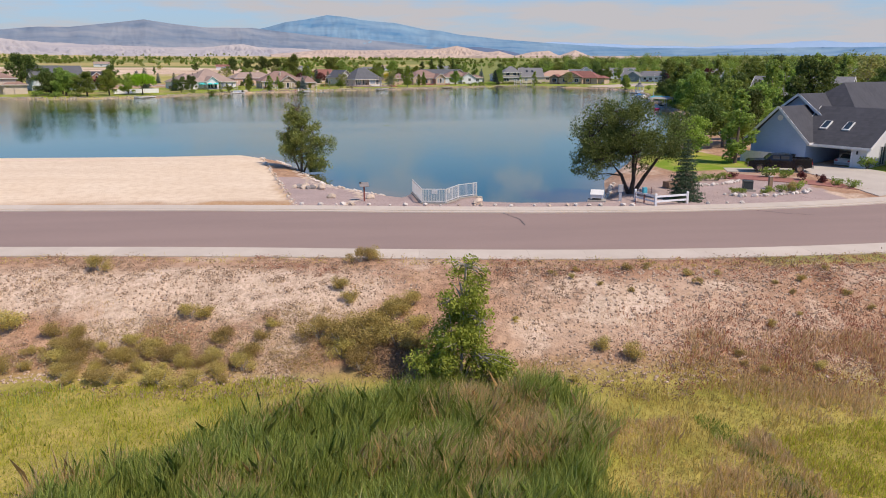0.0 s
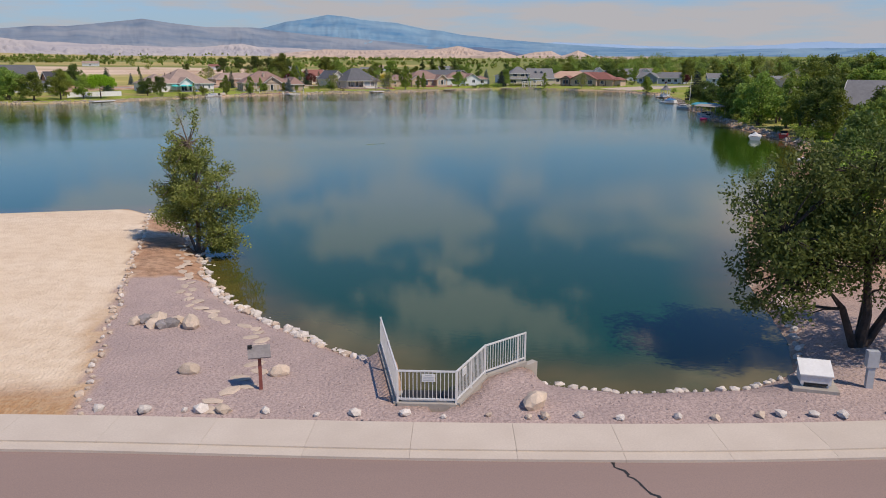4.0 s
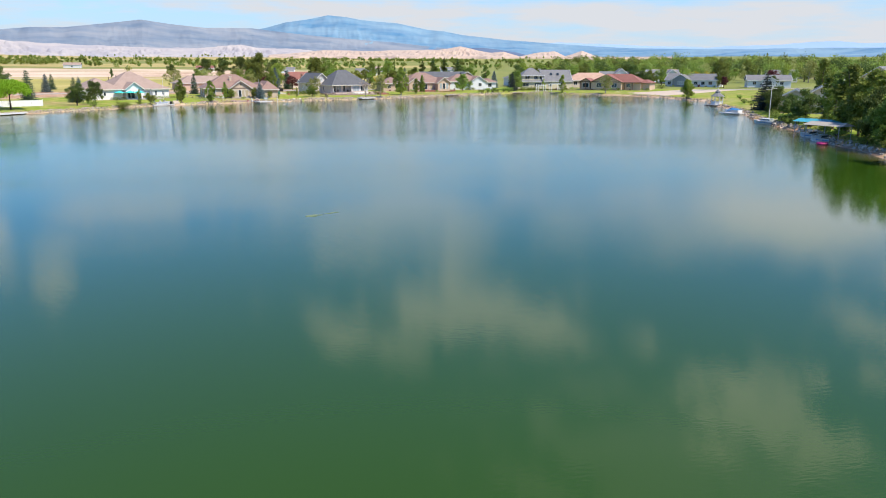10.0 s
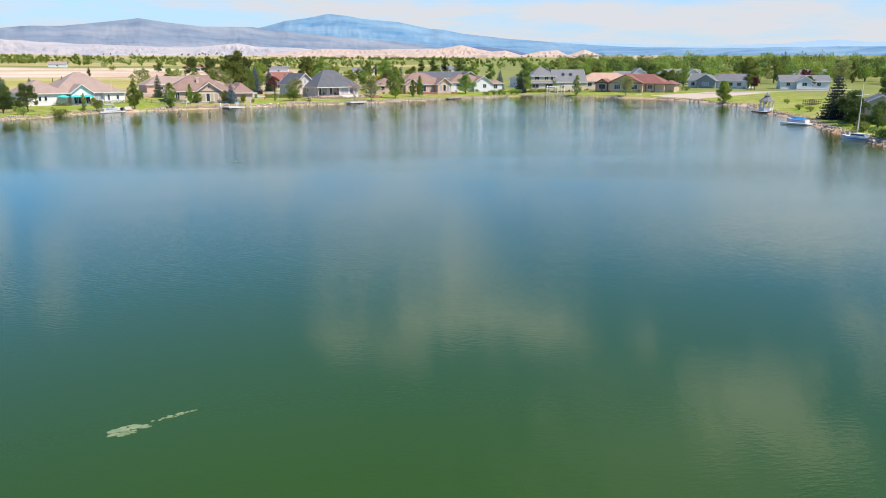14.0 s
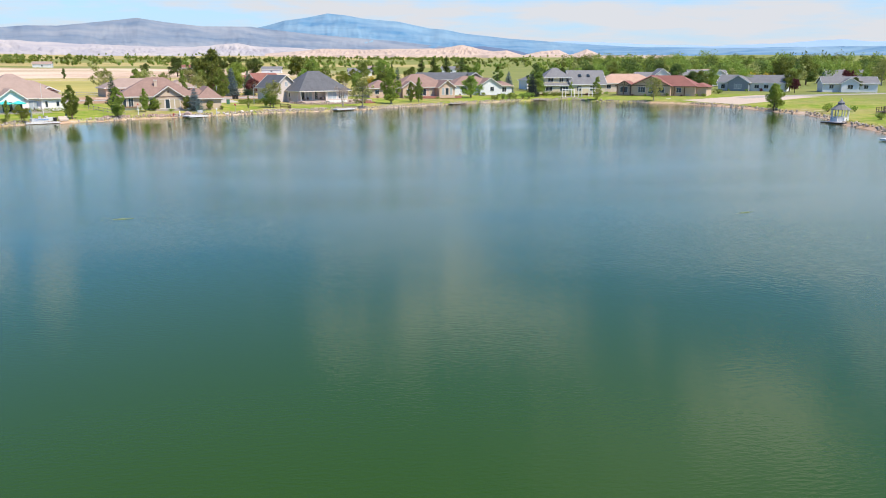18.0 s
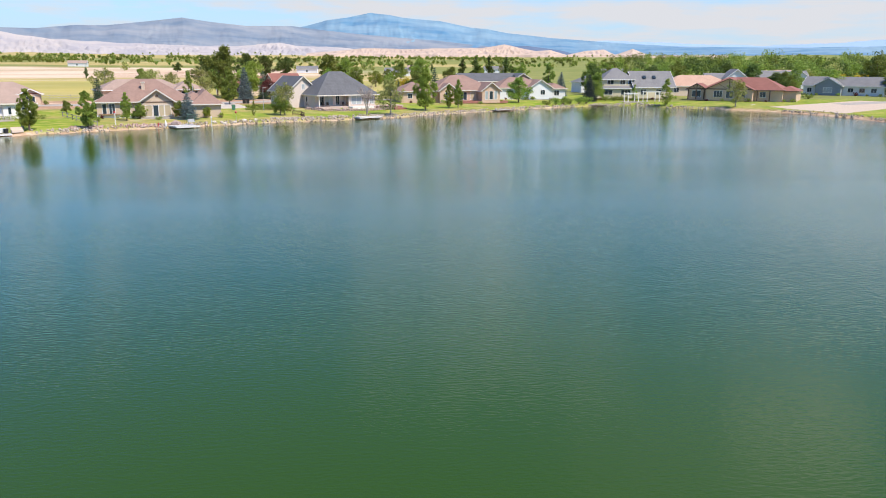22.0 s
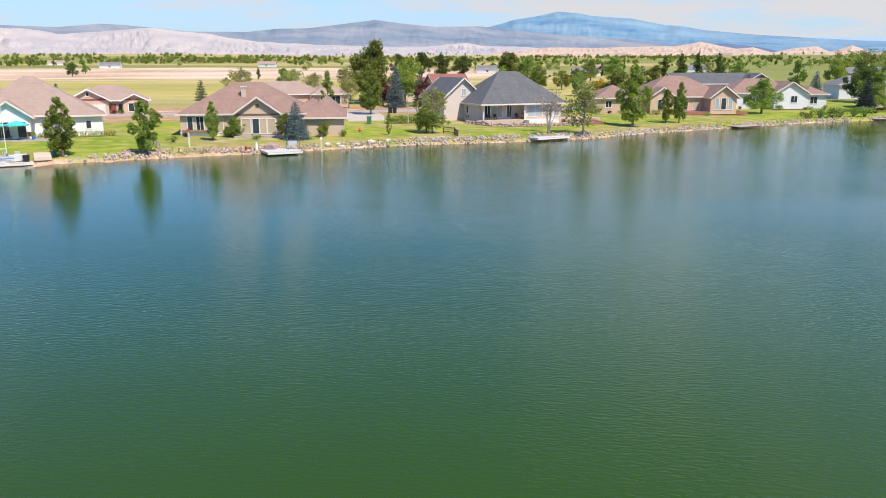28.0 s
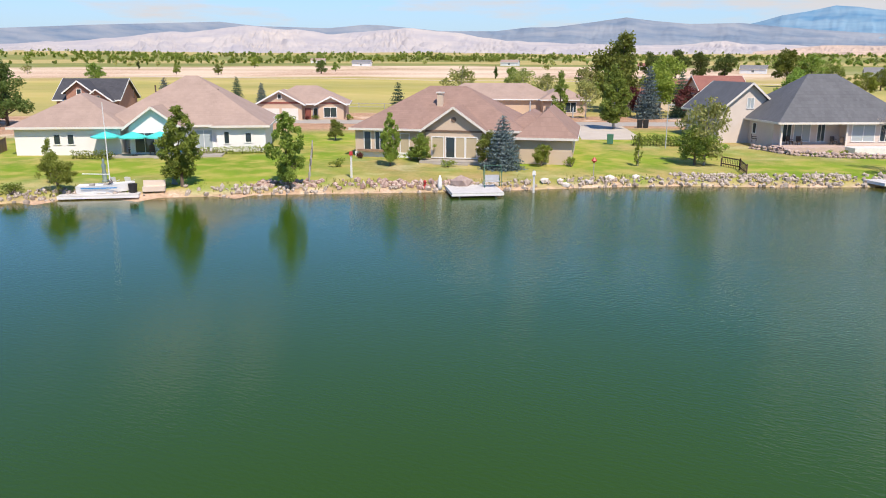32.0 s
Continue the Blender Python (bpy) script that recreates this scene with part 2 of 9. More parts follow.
M["siding_yellow"] = surface("siding_yellow", (0.66, 0.58, 0.40), (0.62, 0.54, 0.37), 0.6, 0.7, 16, None, 0.1)
M["siding_blue"] = surface("siding_blue", (0.38, 0.50, 0.68), (0.34, 0.46, 0.64), 0.6, 0.7, 16, None, 0.15, streak=(0.1, 0.1, 2.0))
M["siding_white"] = surface("siding_white", (0.72, 0.74, 0.76), (0.68, 0.70, 0.72), 0.6, 0.7, 16, None, 0.15, streak=(0.1, 0.1, 2.0))
M["siding_grey"] = surface("siding_grey", (0.26, 0.30, 0.34), (0.22, 0.26, 0.30), 0.6, 0.7, 16, None, 0.15)
M["brick_wall"] = surface("brick_wall", (0.34, 0.17, 0.12), (0.42, 0.23, 0.17), 3.0, 0.85, 12, None, 0.2)
M["roof_brown"] = shingles("roof_brown", (0.235, 0.150, 0.120), (0.275, 0.178, 0.142))
M["roof_tan"] = shingles("roof_tan", (0.30, 0.22, 0.18), (0.34, 0.25, 0.205))
M["roof_pinkish"] = shingles("roof_pinkish", (0.42, 0.27, 0.19), (0.46, 0.30, 0.22))
M["roof_red"] = shingles("roof_red", (0.215, 0.085, 0.066), (0.255, 0.108, 0.084))
M["roof_grey"] = shingles("roof_grey", (0.088, 0.092, 0.10), (0.112, 0.116, 0.125))
M["roof_dark"] = shingles("roof_dark", (0.040, 0.041, 0.048), (0.058, 0.059, 0.067))
M["roof_midgrey"] = shingles("roof_midgrey", (0.15, 0.15, 0.155), (0.19, 0.19, 0.19))
M["glass"] = glass_dark("glass")
M["glass_light"] = glass_dark("glass_light", (0.35, 0.40, 0.42))
M["blind"] = surface("blind", (0.50, 0.42, 0.28), (0.46, 0.38, 0.26), 1, 0.6, 8)
M["dark"] = surface("dark", (0.012, 0.012, 0.013), (0.02, 0.02, 0.02), 2, 0.7, 8)
M["black_paint"] = surface("black_paint", (0.010, 0.010, 0.014), (0.014, 0.014, 0.018), 2, 0.18, 8)
M["rubber"] = surface("rubber", (0.018, 0.018, 0.018), (0.028, 0.027, 0.026), 6, 0.8, 20)
M["chrome"] = surface("chrome", (0.6, 0.6, 0.62), (0.5, 0.5, 0.52), 3, 0.2, 8, metal=1.0)
M["galv"] = surface("galv", (0.46, 0.48, 0.50), (0.38, 0.40, 0.42), 2, 0.5, 10)
M["steel_white"] = surface("steel_white", (0.70, 0.70, 0.69), (0.63, 0.63, 0.61), 2, 0.4, 9, (0.5, 0.48, 0.45))
M["rust_red"] = surface("rust_red", (0.22, 0.06, 0.05), (0.28, 0.09, 0.06), 5, 0.7, 20)
M["wood"] = surface("wood", (0.34, 0.22, 0.14), (0.26, 0.17, 0.11), 2, 0.75, 14, None, 0.15, stretch=(1, 1, 0.15))
M["wood_grey"] = surface("wood_grey", (0.44, 0.41, 0.37), (0.35, 0.32, 0.29), 2, 0.8, 14, None, 0.15)
M["wood_dark"] = surface("wood_dark", (0.085, 0.055, 0.04), (0.12, 0.08, 0.055), 2, 0.75, 14)
M["deck_white"] = surface("deck_white", (0.66, 0.64, 0.61), (0.56, 0.54, 0.51), 2, 0.7, 10)
M["bark"] = surface("bark", (0.14, 0.10, 0.075), (0.20, 0.155, 0.12), 3, 0.95, 14, None, 0.5, 0.03, stretch=(1, 1, 0.2))
M["bark_pale"] = surface("bark_pale", (0.40, 0.37, 0.32), (0.26, 0.23, 0.19), 3, 0.95, 14, None, 0.4, 0.02)
M["bark_dark"] = surface("bark_dark", (0.05, 0.037, 0.03), (0.085, 0.062, 0.05), 3, 0.95, 14, None, 0.5, 0.03)
M["rock_white"] = surface("rock_white", (0.76, 0.70, 0.63), (0.62, 0.56, 0.50), 2.5, 0.9, 12, (0.44, 0.38, 0.33), 0.4, 0.02, vary=0.16)
M["rock_tan"] = surface("rock_tan", (0.66, 0.53, 0.41), (0.56, 0.45, 0.35), 2.0, 0.9, 12, (0.36, 0.28, 0.21), 0.4, 0.02, vary=0.12)
M["rock_grey"] = surface("rock_grey", (0.24, 0.22, 0.21), (0.34, 0.31, 0.30), 3.0, 0.9, 12, (0.14, 0.12, 0.12), 0.4, 0.02, vary=0.2)
M["rock_mauve"] = surface("rock_mauve", (0.34, 0.25, 0.22), (0.50, 0.40, 0.34), 1.2, 0.9, 9, (0.24, 0.17, 0.15), 0.4, 0.02, vary=0.2)
M["rock_shore"] = surface("rock_shore", (0.52, 0.43, 0.33), (0.36, 0.28, 0.21), 0.7, 0.9, 5, (0.24, 0.19, 0.14), 0.4, 0.03, vary=0.2)
M["umbrella"] = surface("umbrella", (0.05, 0.55, 0.50), (0.06, 0.60, 0.55), 1, 0.8, 8)
M["red_paint"] = surface("red_paint", (0.48, 0.04, 0.035), (0.52, 0.06, 0.05), 2, 0.4, 8)
M["blue_paint"] = surface("blue_paint", (0.04, 0.22, 0.50), (0.05, 0.26, 0.56), 2, 0.4, 8)
M["green_paint"] = surface("green_paint", (0.05, 0.16, 0.10), (0.06, 0.19, 0.12), 2, 0.5, 8)
M["teal_cover"] = surface("teal_cover", (0.05, 0.35, 0.45), (0.06, 0.40, 0.50), 2, 0.7, 8)
M["magenta"] = surface("magenta", (0.60, 0.03, 0.18), (0.66, 0.05, 0.22), 2, 0.5, 8)
M["bronze"] = surface("bronze", (0.16, 0.22, 0.21), (0.22, 0.28, 0.26), 3, 0.6, 10)
M["bronze_dark"] = surface("bronze_dark", (0.035, 0.045, 0.042), (0.05, 0.06, 0.055), 3, 0.5, 10)
M["canvas"] = surface("canvas", (0.42, 0.38, 0.33), (0.36, 0.33, 0.29), 2, 0.9, 8)

M["leaf"] = leaf_material("leaf", (0.165, 0.240, 0.038), (0.300, 0.370, 0.085))
M["leaf_mid"] = leaf_material("leaf_mid", (0.190, 0.275, 0.040), (0.350, 0.425, 0.095), 0.2, 0.45)
M["leaf_light"] = leaf_material("leaf_light", (0.225, 0.305, 0.040), (0.350, 0.420, 0.090))
M["leaf_lime"] = leaf_material("leaf_lime", (0.230, 0.400, 0.016), (0.340, 0.520, 0.045), 0.1)
M["leaf_dark"] = leaf_material("leaf_dark", (0.085, 0.140, 0.030), (0.170, 0.225, 0.060), 0.3)
M["leaf_elm"] = leaf_material("leaf_elm", (0.165, 0.205, 0.042), (0.335, 0.365, 0.105), 0.1)
M["leaf_elm_dark"] = leaf_material("leaf_elm_dark", (0.075, 0.105, 0.024), (0.190, 0.225, 0.062), 0.1)
M["leaf_olive"] = leaf_material("leaf_olive", (0.270, 0.300, 0.080), (0.410, 0.410, 0.150), 0.25)
M["leaf_young"] = leaf_material("leaf_young", (0.290, 0.370, 0.050), (0.450, 0.500, 0.100), 0.1, 0.45)
M["leaf_red"] = leaf_material("leaf_red", (0.105, 0.031, 0.031), (0.168, 0.050, 0.048), 0.2)
M["leaf_yellow"] = leaf_material("leaf_yellow", (0.440, 0.340, 0.020), (0.520, 0.420, 0.050), 0.1)
M["needle"] = leaf_material("needle", (0.045, 0.087, 0.045), (0.090, 0.138, 0.075), 0.25, 0.1)
M["needle_blue"] = leaf_material("needle_blue", (0.085, 0.130, 0.130), (0.165, 0.220, 0.220), 0.2, 0.1)
M["needle_dark"] = leaf_material("needle_dark", (0.025, 0.039, 0.036), (0.056, 0.073, 0.067), 0.2, 0.1)
M["twig"] = leaf_material("twig", (0.300, 0.240, 0.200), (0.420, 0.340, 0.300), 0.1, 0.1)
M["sage"] = leaf_material("sage", (0.360, 0.285, 0.085), (0.600, 0.470, 0.160), 0.25, 0.35)
M["scrub"] = leaf_material("scrub", (0.340, 0.240, 0.150), (0.540, 0.400, 0.260), 0.3, 0.15)
M["scrub_dark"] = leaf_material("scrub_dark", (0.180, 0.115, 0.070), (0.290, 0.190, 0.125), 0.3, 0.1)
M["scrub_red"] = leaf_material("scrub_red", (0.400, 0.170, 0.095), (0.540, 0.270, 0.160), 0.2, 0.15)
M["reed"] = leaf_material("reed", (0.150, 0.235, 0.030), (0.470, 0.520, 0.140), 0.1, 0.35)
M["reed_light"] = leaf_material("reed_light", (0.300, 0.400, 0.080), (0.480, 0.520, 0.180), 0.1, 0.35)
M["grass_lime"] = leaf_material("grass_lime", (0.400, 0.440, 0.040), (0.620, 0.580, 0.100), 0.1, 0.45)
M["grass_gold"] = leaf_material("grass_gold", (0.640, 0.450, 0.220), (0.800, 0.600, 0.340), 0.1, 0.45)
M["grass_olive"] = leaf_material("grass_olive", (0.500, 0.420, 0.100), (0.700, 0.540, 0.200), 0.1, 0.45)


# ---- building helpers ----
def thing(name, x, y, z, rz=0, label="", category="", group="", kind=""):
    e = new(name)
    e.empty_display_size = 0.2
    e.matrix_basis = pose(x, y, z, 0, 0, rz)
    return tagged(e, label, category, group, kind)


class Shape:
    """Collects simple solids into one mesh."""

    def __init__(self):
        self.v, self.f = [], []

    def add(self, verts, faces):
        o = len(self.v)
        self.v += [tuple(p) for p in verts]
        self.f += [tuple(i + o for i in q) for q in faces]
        return self

    def box(self, cx, cy, cz, sx, sy, sz, rz=0.0, taper=1.0):
        c, s = math.cos(radians(rz)), math.sin(radians(rz))
        vs = []
        for k, dz in ((1.0, -sz / 2), (taper, sz / 2)):
            for dx, dy in ((-1, -1), (1, -1), (1, 1), (-1, 1)):
                px, py = dx * sx / 2 * k, dy * sy / 2 * k
                vs.append((cx + px * c - py * s, cy + px * s + py * c, cz + dz))
        return self.add(vs, [(3, 2, 1, 0), (4, 5, 6, 7), (0, 1, 5, 4), (1, 2, 6, 5), (2, 3, 7, 6), (3, 0, 4, 7)])

    def span(self, x0, y0, z0, x1, y1, z1):
        return self.box((x0 + x1) / 2, (y0 + y1) / 2, (z0 + z1) / 2, abs(x1 - x0), abs(y1 - y0), abs(z1 - z0))

    def tube(self, points, radii, n=7):
        vs, fs = [], []
        pts = [Vector(p) for p in points]
        for i, p in enumerate(pts):
            d = (pts[min(i + 1, len(pts) - 1)] - pts[max(i - 1, 0)]).normalized()
            a = d.orthogonal().normalized()
            b = d.cross(a)
            r = radii[i] if isinstance(radii, (list, tuple)) else radii
            for k in range(n):
                t = 2 * math.pi * k / n
                vs.append(p + a * r * math.cos(t) + b * r * math.sin(t))
        for i in range(len(pts) - 1):
            for k in range(n):
                fs.append((i * n + k, i * n + (k + 1) % n, (i + 1) * n + (k + 1) % n, (i + 1) * n + k))
        fs.append(tuple(reversed(range(n))))
        fs.append(tuple((len(pts) - 1) * n + k for k in range(n)))
        return self.add(vs, fs)

    def bar(self, p, q, w, h):
        """A straight bar with a rectangular section, w across and h high."""
        p, q = Vector(p), Vector(q)
        d = (q - p).normalized()
        side = d.cross(Vector((0, 0, 1)))
        side = side.normalized() if side.length > 1e-4 else Vector((1, 0, 0))
        up = side.cross(d)
        vs = [e + side * (a * w / 2) + up * (b * h / 2) for e in (p, q) for a, b in ((-1, -1), (1, -1), (1, 1), (-1, 1))]
        return self.add(vs, [(0, 1, 2, 3), (7, 6, 5, 4), (0, 4, 5, 1), (1, 5, 6, 2), (2, 6, 7, 3), (3, 7, 4, 0)])

    def prism(self, outline, z0, z1):
        n = len(outline)
        vs = [(x, y, z0) for x, y in outline] + [(x, y, z1) for x, y in outline]
        return self.add(vs, [tuple(reversed(range(n))), tuple(range(n, 2 * n))] + [(i, (i + 1) % n, (i + 1) % n + n, i + n) for i in range(n)])

    def lathe(self, profile, n=14, cx=0.0, cy=0.0):
        vs, fs = [], []
        for r, z in profile:
            for k in range(n):
                t = 2 * math.pi * k / n
                vs.append((cx + r * math.cos(t), cy + r * math.sin(t), z))
        for i in range(len(profile) - 1):
            for k in range(n):
                fs.append((i * n + k, i * n + (k + 1) % n, (i + 1) * n + (k + 1) % n, (i + 1) * n + k))
        fs.append(tuple(reversed(range(n))))
        fs.append(tuple((len(profile) - 1) * n + k for k in range(n)))
        return self.add(vs, fs)

    def mesh(self, name, mat, smooth=False):
        me = bpy.data.meshes.new(name)
        me.from_pydata(self.v, [], self.f)
        me.materials.append(mat)
        if smooth:
            me.shade_smooth()
        return me


def part(name, shape, mat, parent, label="", smooth=False):
    me = shape.mesh(name, mat, smooth) if isinstance(shape, Shape) else shape
    ob = new(name, me)
    ob.parent = parent
    return tagged(ob, label)


def solo(name, shape, mat, x, y, z, rz=0, label="", category="", group="", kind="", smooth=False):
    ob = new(name, shape.mesh(name, mat, smooth))
    ob.matrix_basis = pose(x, y, z, 0, 0, rz)
    return tagged(ob, label, category, group, kind)


def poly_mesh(name, verts, nper, mat):
    """A mesh of loose faces with nper corners each, from an array of corners."""
    verts = np.asarray(verts, dtype=np.float32).reshape(-1, 3)
    n = len(verts)
    me = bpy.data.meshes.new(name)
    me.vertices.add(n)
    me.vertices.foreach_set("co", verts.ravel())
    me.loops.add(n)
    me.loops.foreach_set("vertex_index", np.arange(n, dtype=np.int32))
    me.polygons.add(n // nper)
    me.polygons.foreach_set("loop_start", np.arange(0, n, nper, dtype=np.int32))
    me.materials.append(mat)
    me.update(calc_edges=True)
    return me


def unit(rng, n):
    v = rng.normal(size=(n, 3))
    return v / np.linalg.norm(v, axis=1)[:, None]


def leaves(rng, centres, size, aspect=0.55, droop=0.0, normal_up=0.35):
    """Diamond leaves round the given centres."""
    n = len(centres)
    a = unit(rng, n)
    a[:, 2] -= droop
    a /= np.linalg.norm(a, axis=1)[:, None]
    nrm = unit(rng, n)
    nrm[:, 2] += normal_up
    b = np.cross(nrm, a)
    b /= np.linalg.norm(b, axis=1)[:, None] + 1e-6
    s = (size * rng.uniform(0.6, 1.35, n))[:, None]
    return np.stack([centres - a * s, centres + b * s * aspect, centres + a * s, centres - b * s * aspect], axis=1)


def in_lobes(rng, lobes, n, shell=0.45):
    """Random places in a set of egg shapes, crowded towards their skins."""
    L = np.array(lobes)
    vol = L[:, 3] * L[:, 4] * L[:, 5]
    w = vol ** 0.75
    k = rng.choice(len(L), n, p=w / w.sum())
    r = rng.uniform(0.0, 1.0, n) ** shell
    r *= rng.uniform(0.86, 1.12, n)
    return L[k, :3] + unit(rng, n) * r[:, None] * L[k, 3:6]


PROTO = {}
TREE_RNG = np.random.default_rng(7)


def crown_lobes(kind, rng, h):
    out = []
    if kind == "broad":
        out.append((0, 0, h * 0.52, h * 0.24, h * 0.24, h * 0.32))
        for i in range(24):
            t, z = rng.uniform(0, 6.28), rng.uniform(0.17, 0.88)
            r = h * 0.36 * math.sin(math.pi * min(1, max(0.12, (z + 0.02) / 0.98))) * rng.uniform(0.55, 1.12)
            q = h * rng.uniform(0.07, 0.14)
            out.append((r * math.cos(t), r * math.sin(t), h * z, q, q, q * rng.uniform(0.7, 1.0)))
    elif kind == "tall":
        for i in range(34):
            z = 0.10 + 0.86 * (i + rng.uniform(-0.5, 0.5)) / 33
            r = h * 0.15 * math.sin(math.pi * (0.20 + 0.74 * i / 33)) * rng.uniform(0.3, 1.15)
            t = rng.uniform(0, 6.28)
            q = h * rng.uniform(0.045, 0.08)
            out.append((r * math.cos(t), r * math.sin(t), h * z, q, q, q * 1.1))
    elif kind == "oval":
        for i in range(46):
            u = (i + rng.uniform(-0.5, 0.5)) / 45
            z = 0.15 + 0.79 * u
            r = h * 0.215 * math.sin(math.pi * min(0.97, 0.16 + 0.82 * u)) ** 0.8 * rng.uniform(0.15, 1.08)
            t = i * 2.4 + rng.uniform(-0.6, 0.6)
            q = h * rng.uniform(0.055, 0.095) * (1.1 - 0.45 * u)
            out.append((r * math.cos(t), r * math.sin(t), h * z, q, q, q * 0.95))
    elif kind == "poplar":
        for i in range(12):
            z = 0.10 + 0.84 * i / 11
            q = h * 0.085 * math.sin(math.pi * (0.2 + 0.74 * i / 11)) * rng.uniform(0.85, 1.15)
            t = rng.uniform(0, 6.28)
            out.append((q * 0.4 * math.cos(t), q * 0.4 * math.sin(t), h * z, q, q, h * 0.07))
    elif kind == "dome":
        for i in range(40):
            t, u = i * 2.4, ((i + 0.5) / 40) ** 0.5
            z = 0.50 + 0.36 * math.sqrt(max(0.0, 1 - u * u)) + rng.uniform(-0.04, 0.04)
            out.append((h * 0.60 * u * math.cos(t), h * 0.60 * u * math.sin(t), h * z, h * 0.19, h * 0.19, h * 0.14))
    elif kind == "bush":
        for i in range(9):
            t, u = rng.uniform(0, 6.28), rng.uniform(0, 0.6)
            q = h * rng.uniform(0.24, 0.36)
            out.append((h * u * math.cos(t), h * u * math.sin(t), h * rng.uniform(0.28, 0.68), q, q, q * 0.9))
    return out


def make_tree(kind, h, n_leaf, leaf_size, leaf_mat, bark_mat, seed, trunk_r, shell=0.45, name="tree"):
    rng = np.random.default_rng(seed)
    e = thing(name, 0, 0, 0)
    if kind in ("spruce", "sprig"):
        sh = Shape().tube([(0, 0, -0.1), (0, 0, h * 0.5), (0, 0, h * 0.97)], [trunk_r, trunk_r * 0.6, 0.02], 7)
        part("trunk", sh, bark_mat, e)
        cs = []
        tiers = 16
        for i in range(tiers):
            f = i / (tiers - 1)
            z = h * (0.07 + 0.9 * f)
            rad = h * 0.25 * (1 - f) ** 0.85 + 0.03 * h
            nb = int(13 - 8 * f)
            for k in range(nb):
                t = 6.28 * k / nb + rng.uniform(-0.25, 0.25) + i
                rr = rad * rng.uniform(0.75, 1.12)
                m = max(3, int(n_leaf * (rr / h) / 24))
                s = rng.uniform(0.05, 1, m) ** 0.7
                w = 0.16 * rr * (1 - 0.55 * s) + 0.02 * h
                px = s * rr * math.cos(t) + rng.normal(size=m) * w
                py = s * rr * math.sin(t) + rng.normal(size=m) * w
                pz = z - 0.10 * h * s * (1 - f) - 0.02 * h + rng.normal(size=m) * 0.012 * h + 0.03 * h * s ** 3
                cs.append(np.stack([px, py, pz], 1))
        cs = np.concatenate(cs)
        cs[:, 2] = np.maximum(cs[:, 2], 0.05)
        part("crown", poly_mesh("crown", leaves(rng, cs, leaf_size, 0.30, 0.25, 0.6), 4, leaf_mat), None, e)
        return e
    lobes = crown_lobes(kind, rng, h)
    if kind != "bush":
        top = h * (0.9 if kind in ("tall", "poplar") else 0.62)
        bend = rng.normal(size=(4, 2)) * h * 0.012
        pts = [(0, 0, -0.15)] + [(bend[i][0] * i, bend[i][1] * i, top * (i + 1) / 4) for i in range(4)]
        sh = Shape().tube(pts, [trunk_r * 1.25, trunk_r, trunk_r * 0.8, trunk_r * 0.5, trunk_r * 0.2], 8)
        for j, (lx, ly, lz, *_q) in enumerate(lobes[:14]):
            z0 = min(lz * 0.62, top * 0.85)
            r0 = trunk_r * 0.42
            mid = (lx * 0.45, ly * 0.45, z0 + (lz - z0) * 0.55)
            sh.tube([(0, 0, z0 * 0.92), mid, (lx, ly, lz)], [r0, r0 * 0.6, 0.012], 5)
        part("trunk", sh, bark_mat, e)
    else:
        for j in range(5):
            t = j * 1.26
            part("stem", Shape().tube([(0, 0, -0.05), (0.3 * h * math.cos(t), 0.3 * h * math.sin(t), h * 0.55)], [0.035 * h, 0.01], 4), bark_mat, e)
    c = in_lobes(rng, lobes, n_leaf, shell)
    if kind not in ("bush", "dome"):
        # leaves gather on sprays, with gaps between
        gaps = np.array([noise.noise(Vector((p[0] * 17 / h + seed, p[1] * 17 / h, p[2] * 18 / h))) for p in c])
        c = c[gaps > -0.20]
    c[:, 2] = np.maximum(c[:, 2], 0.03)
    part("crown", poly_mesh("crown", leaves(rng, c, leaf_size), 4, leaf_mat), None, e)
    return e


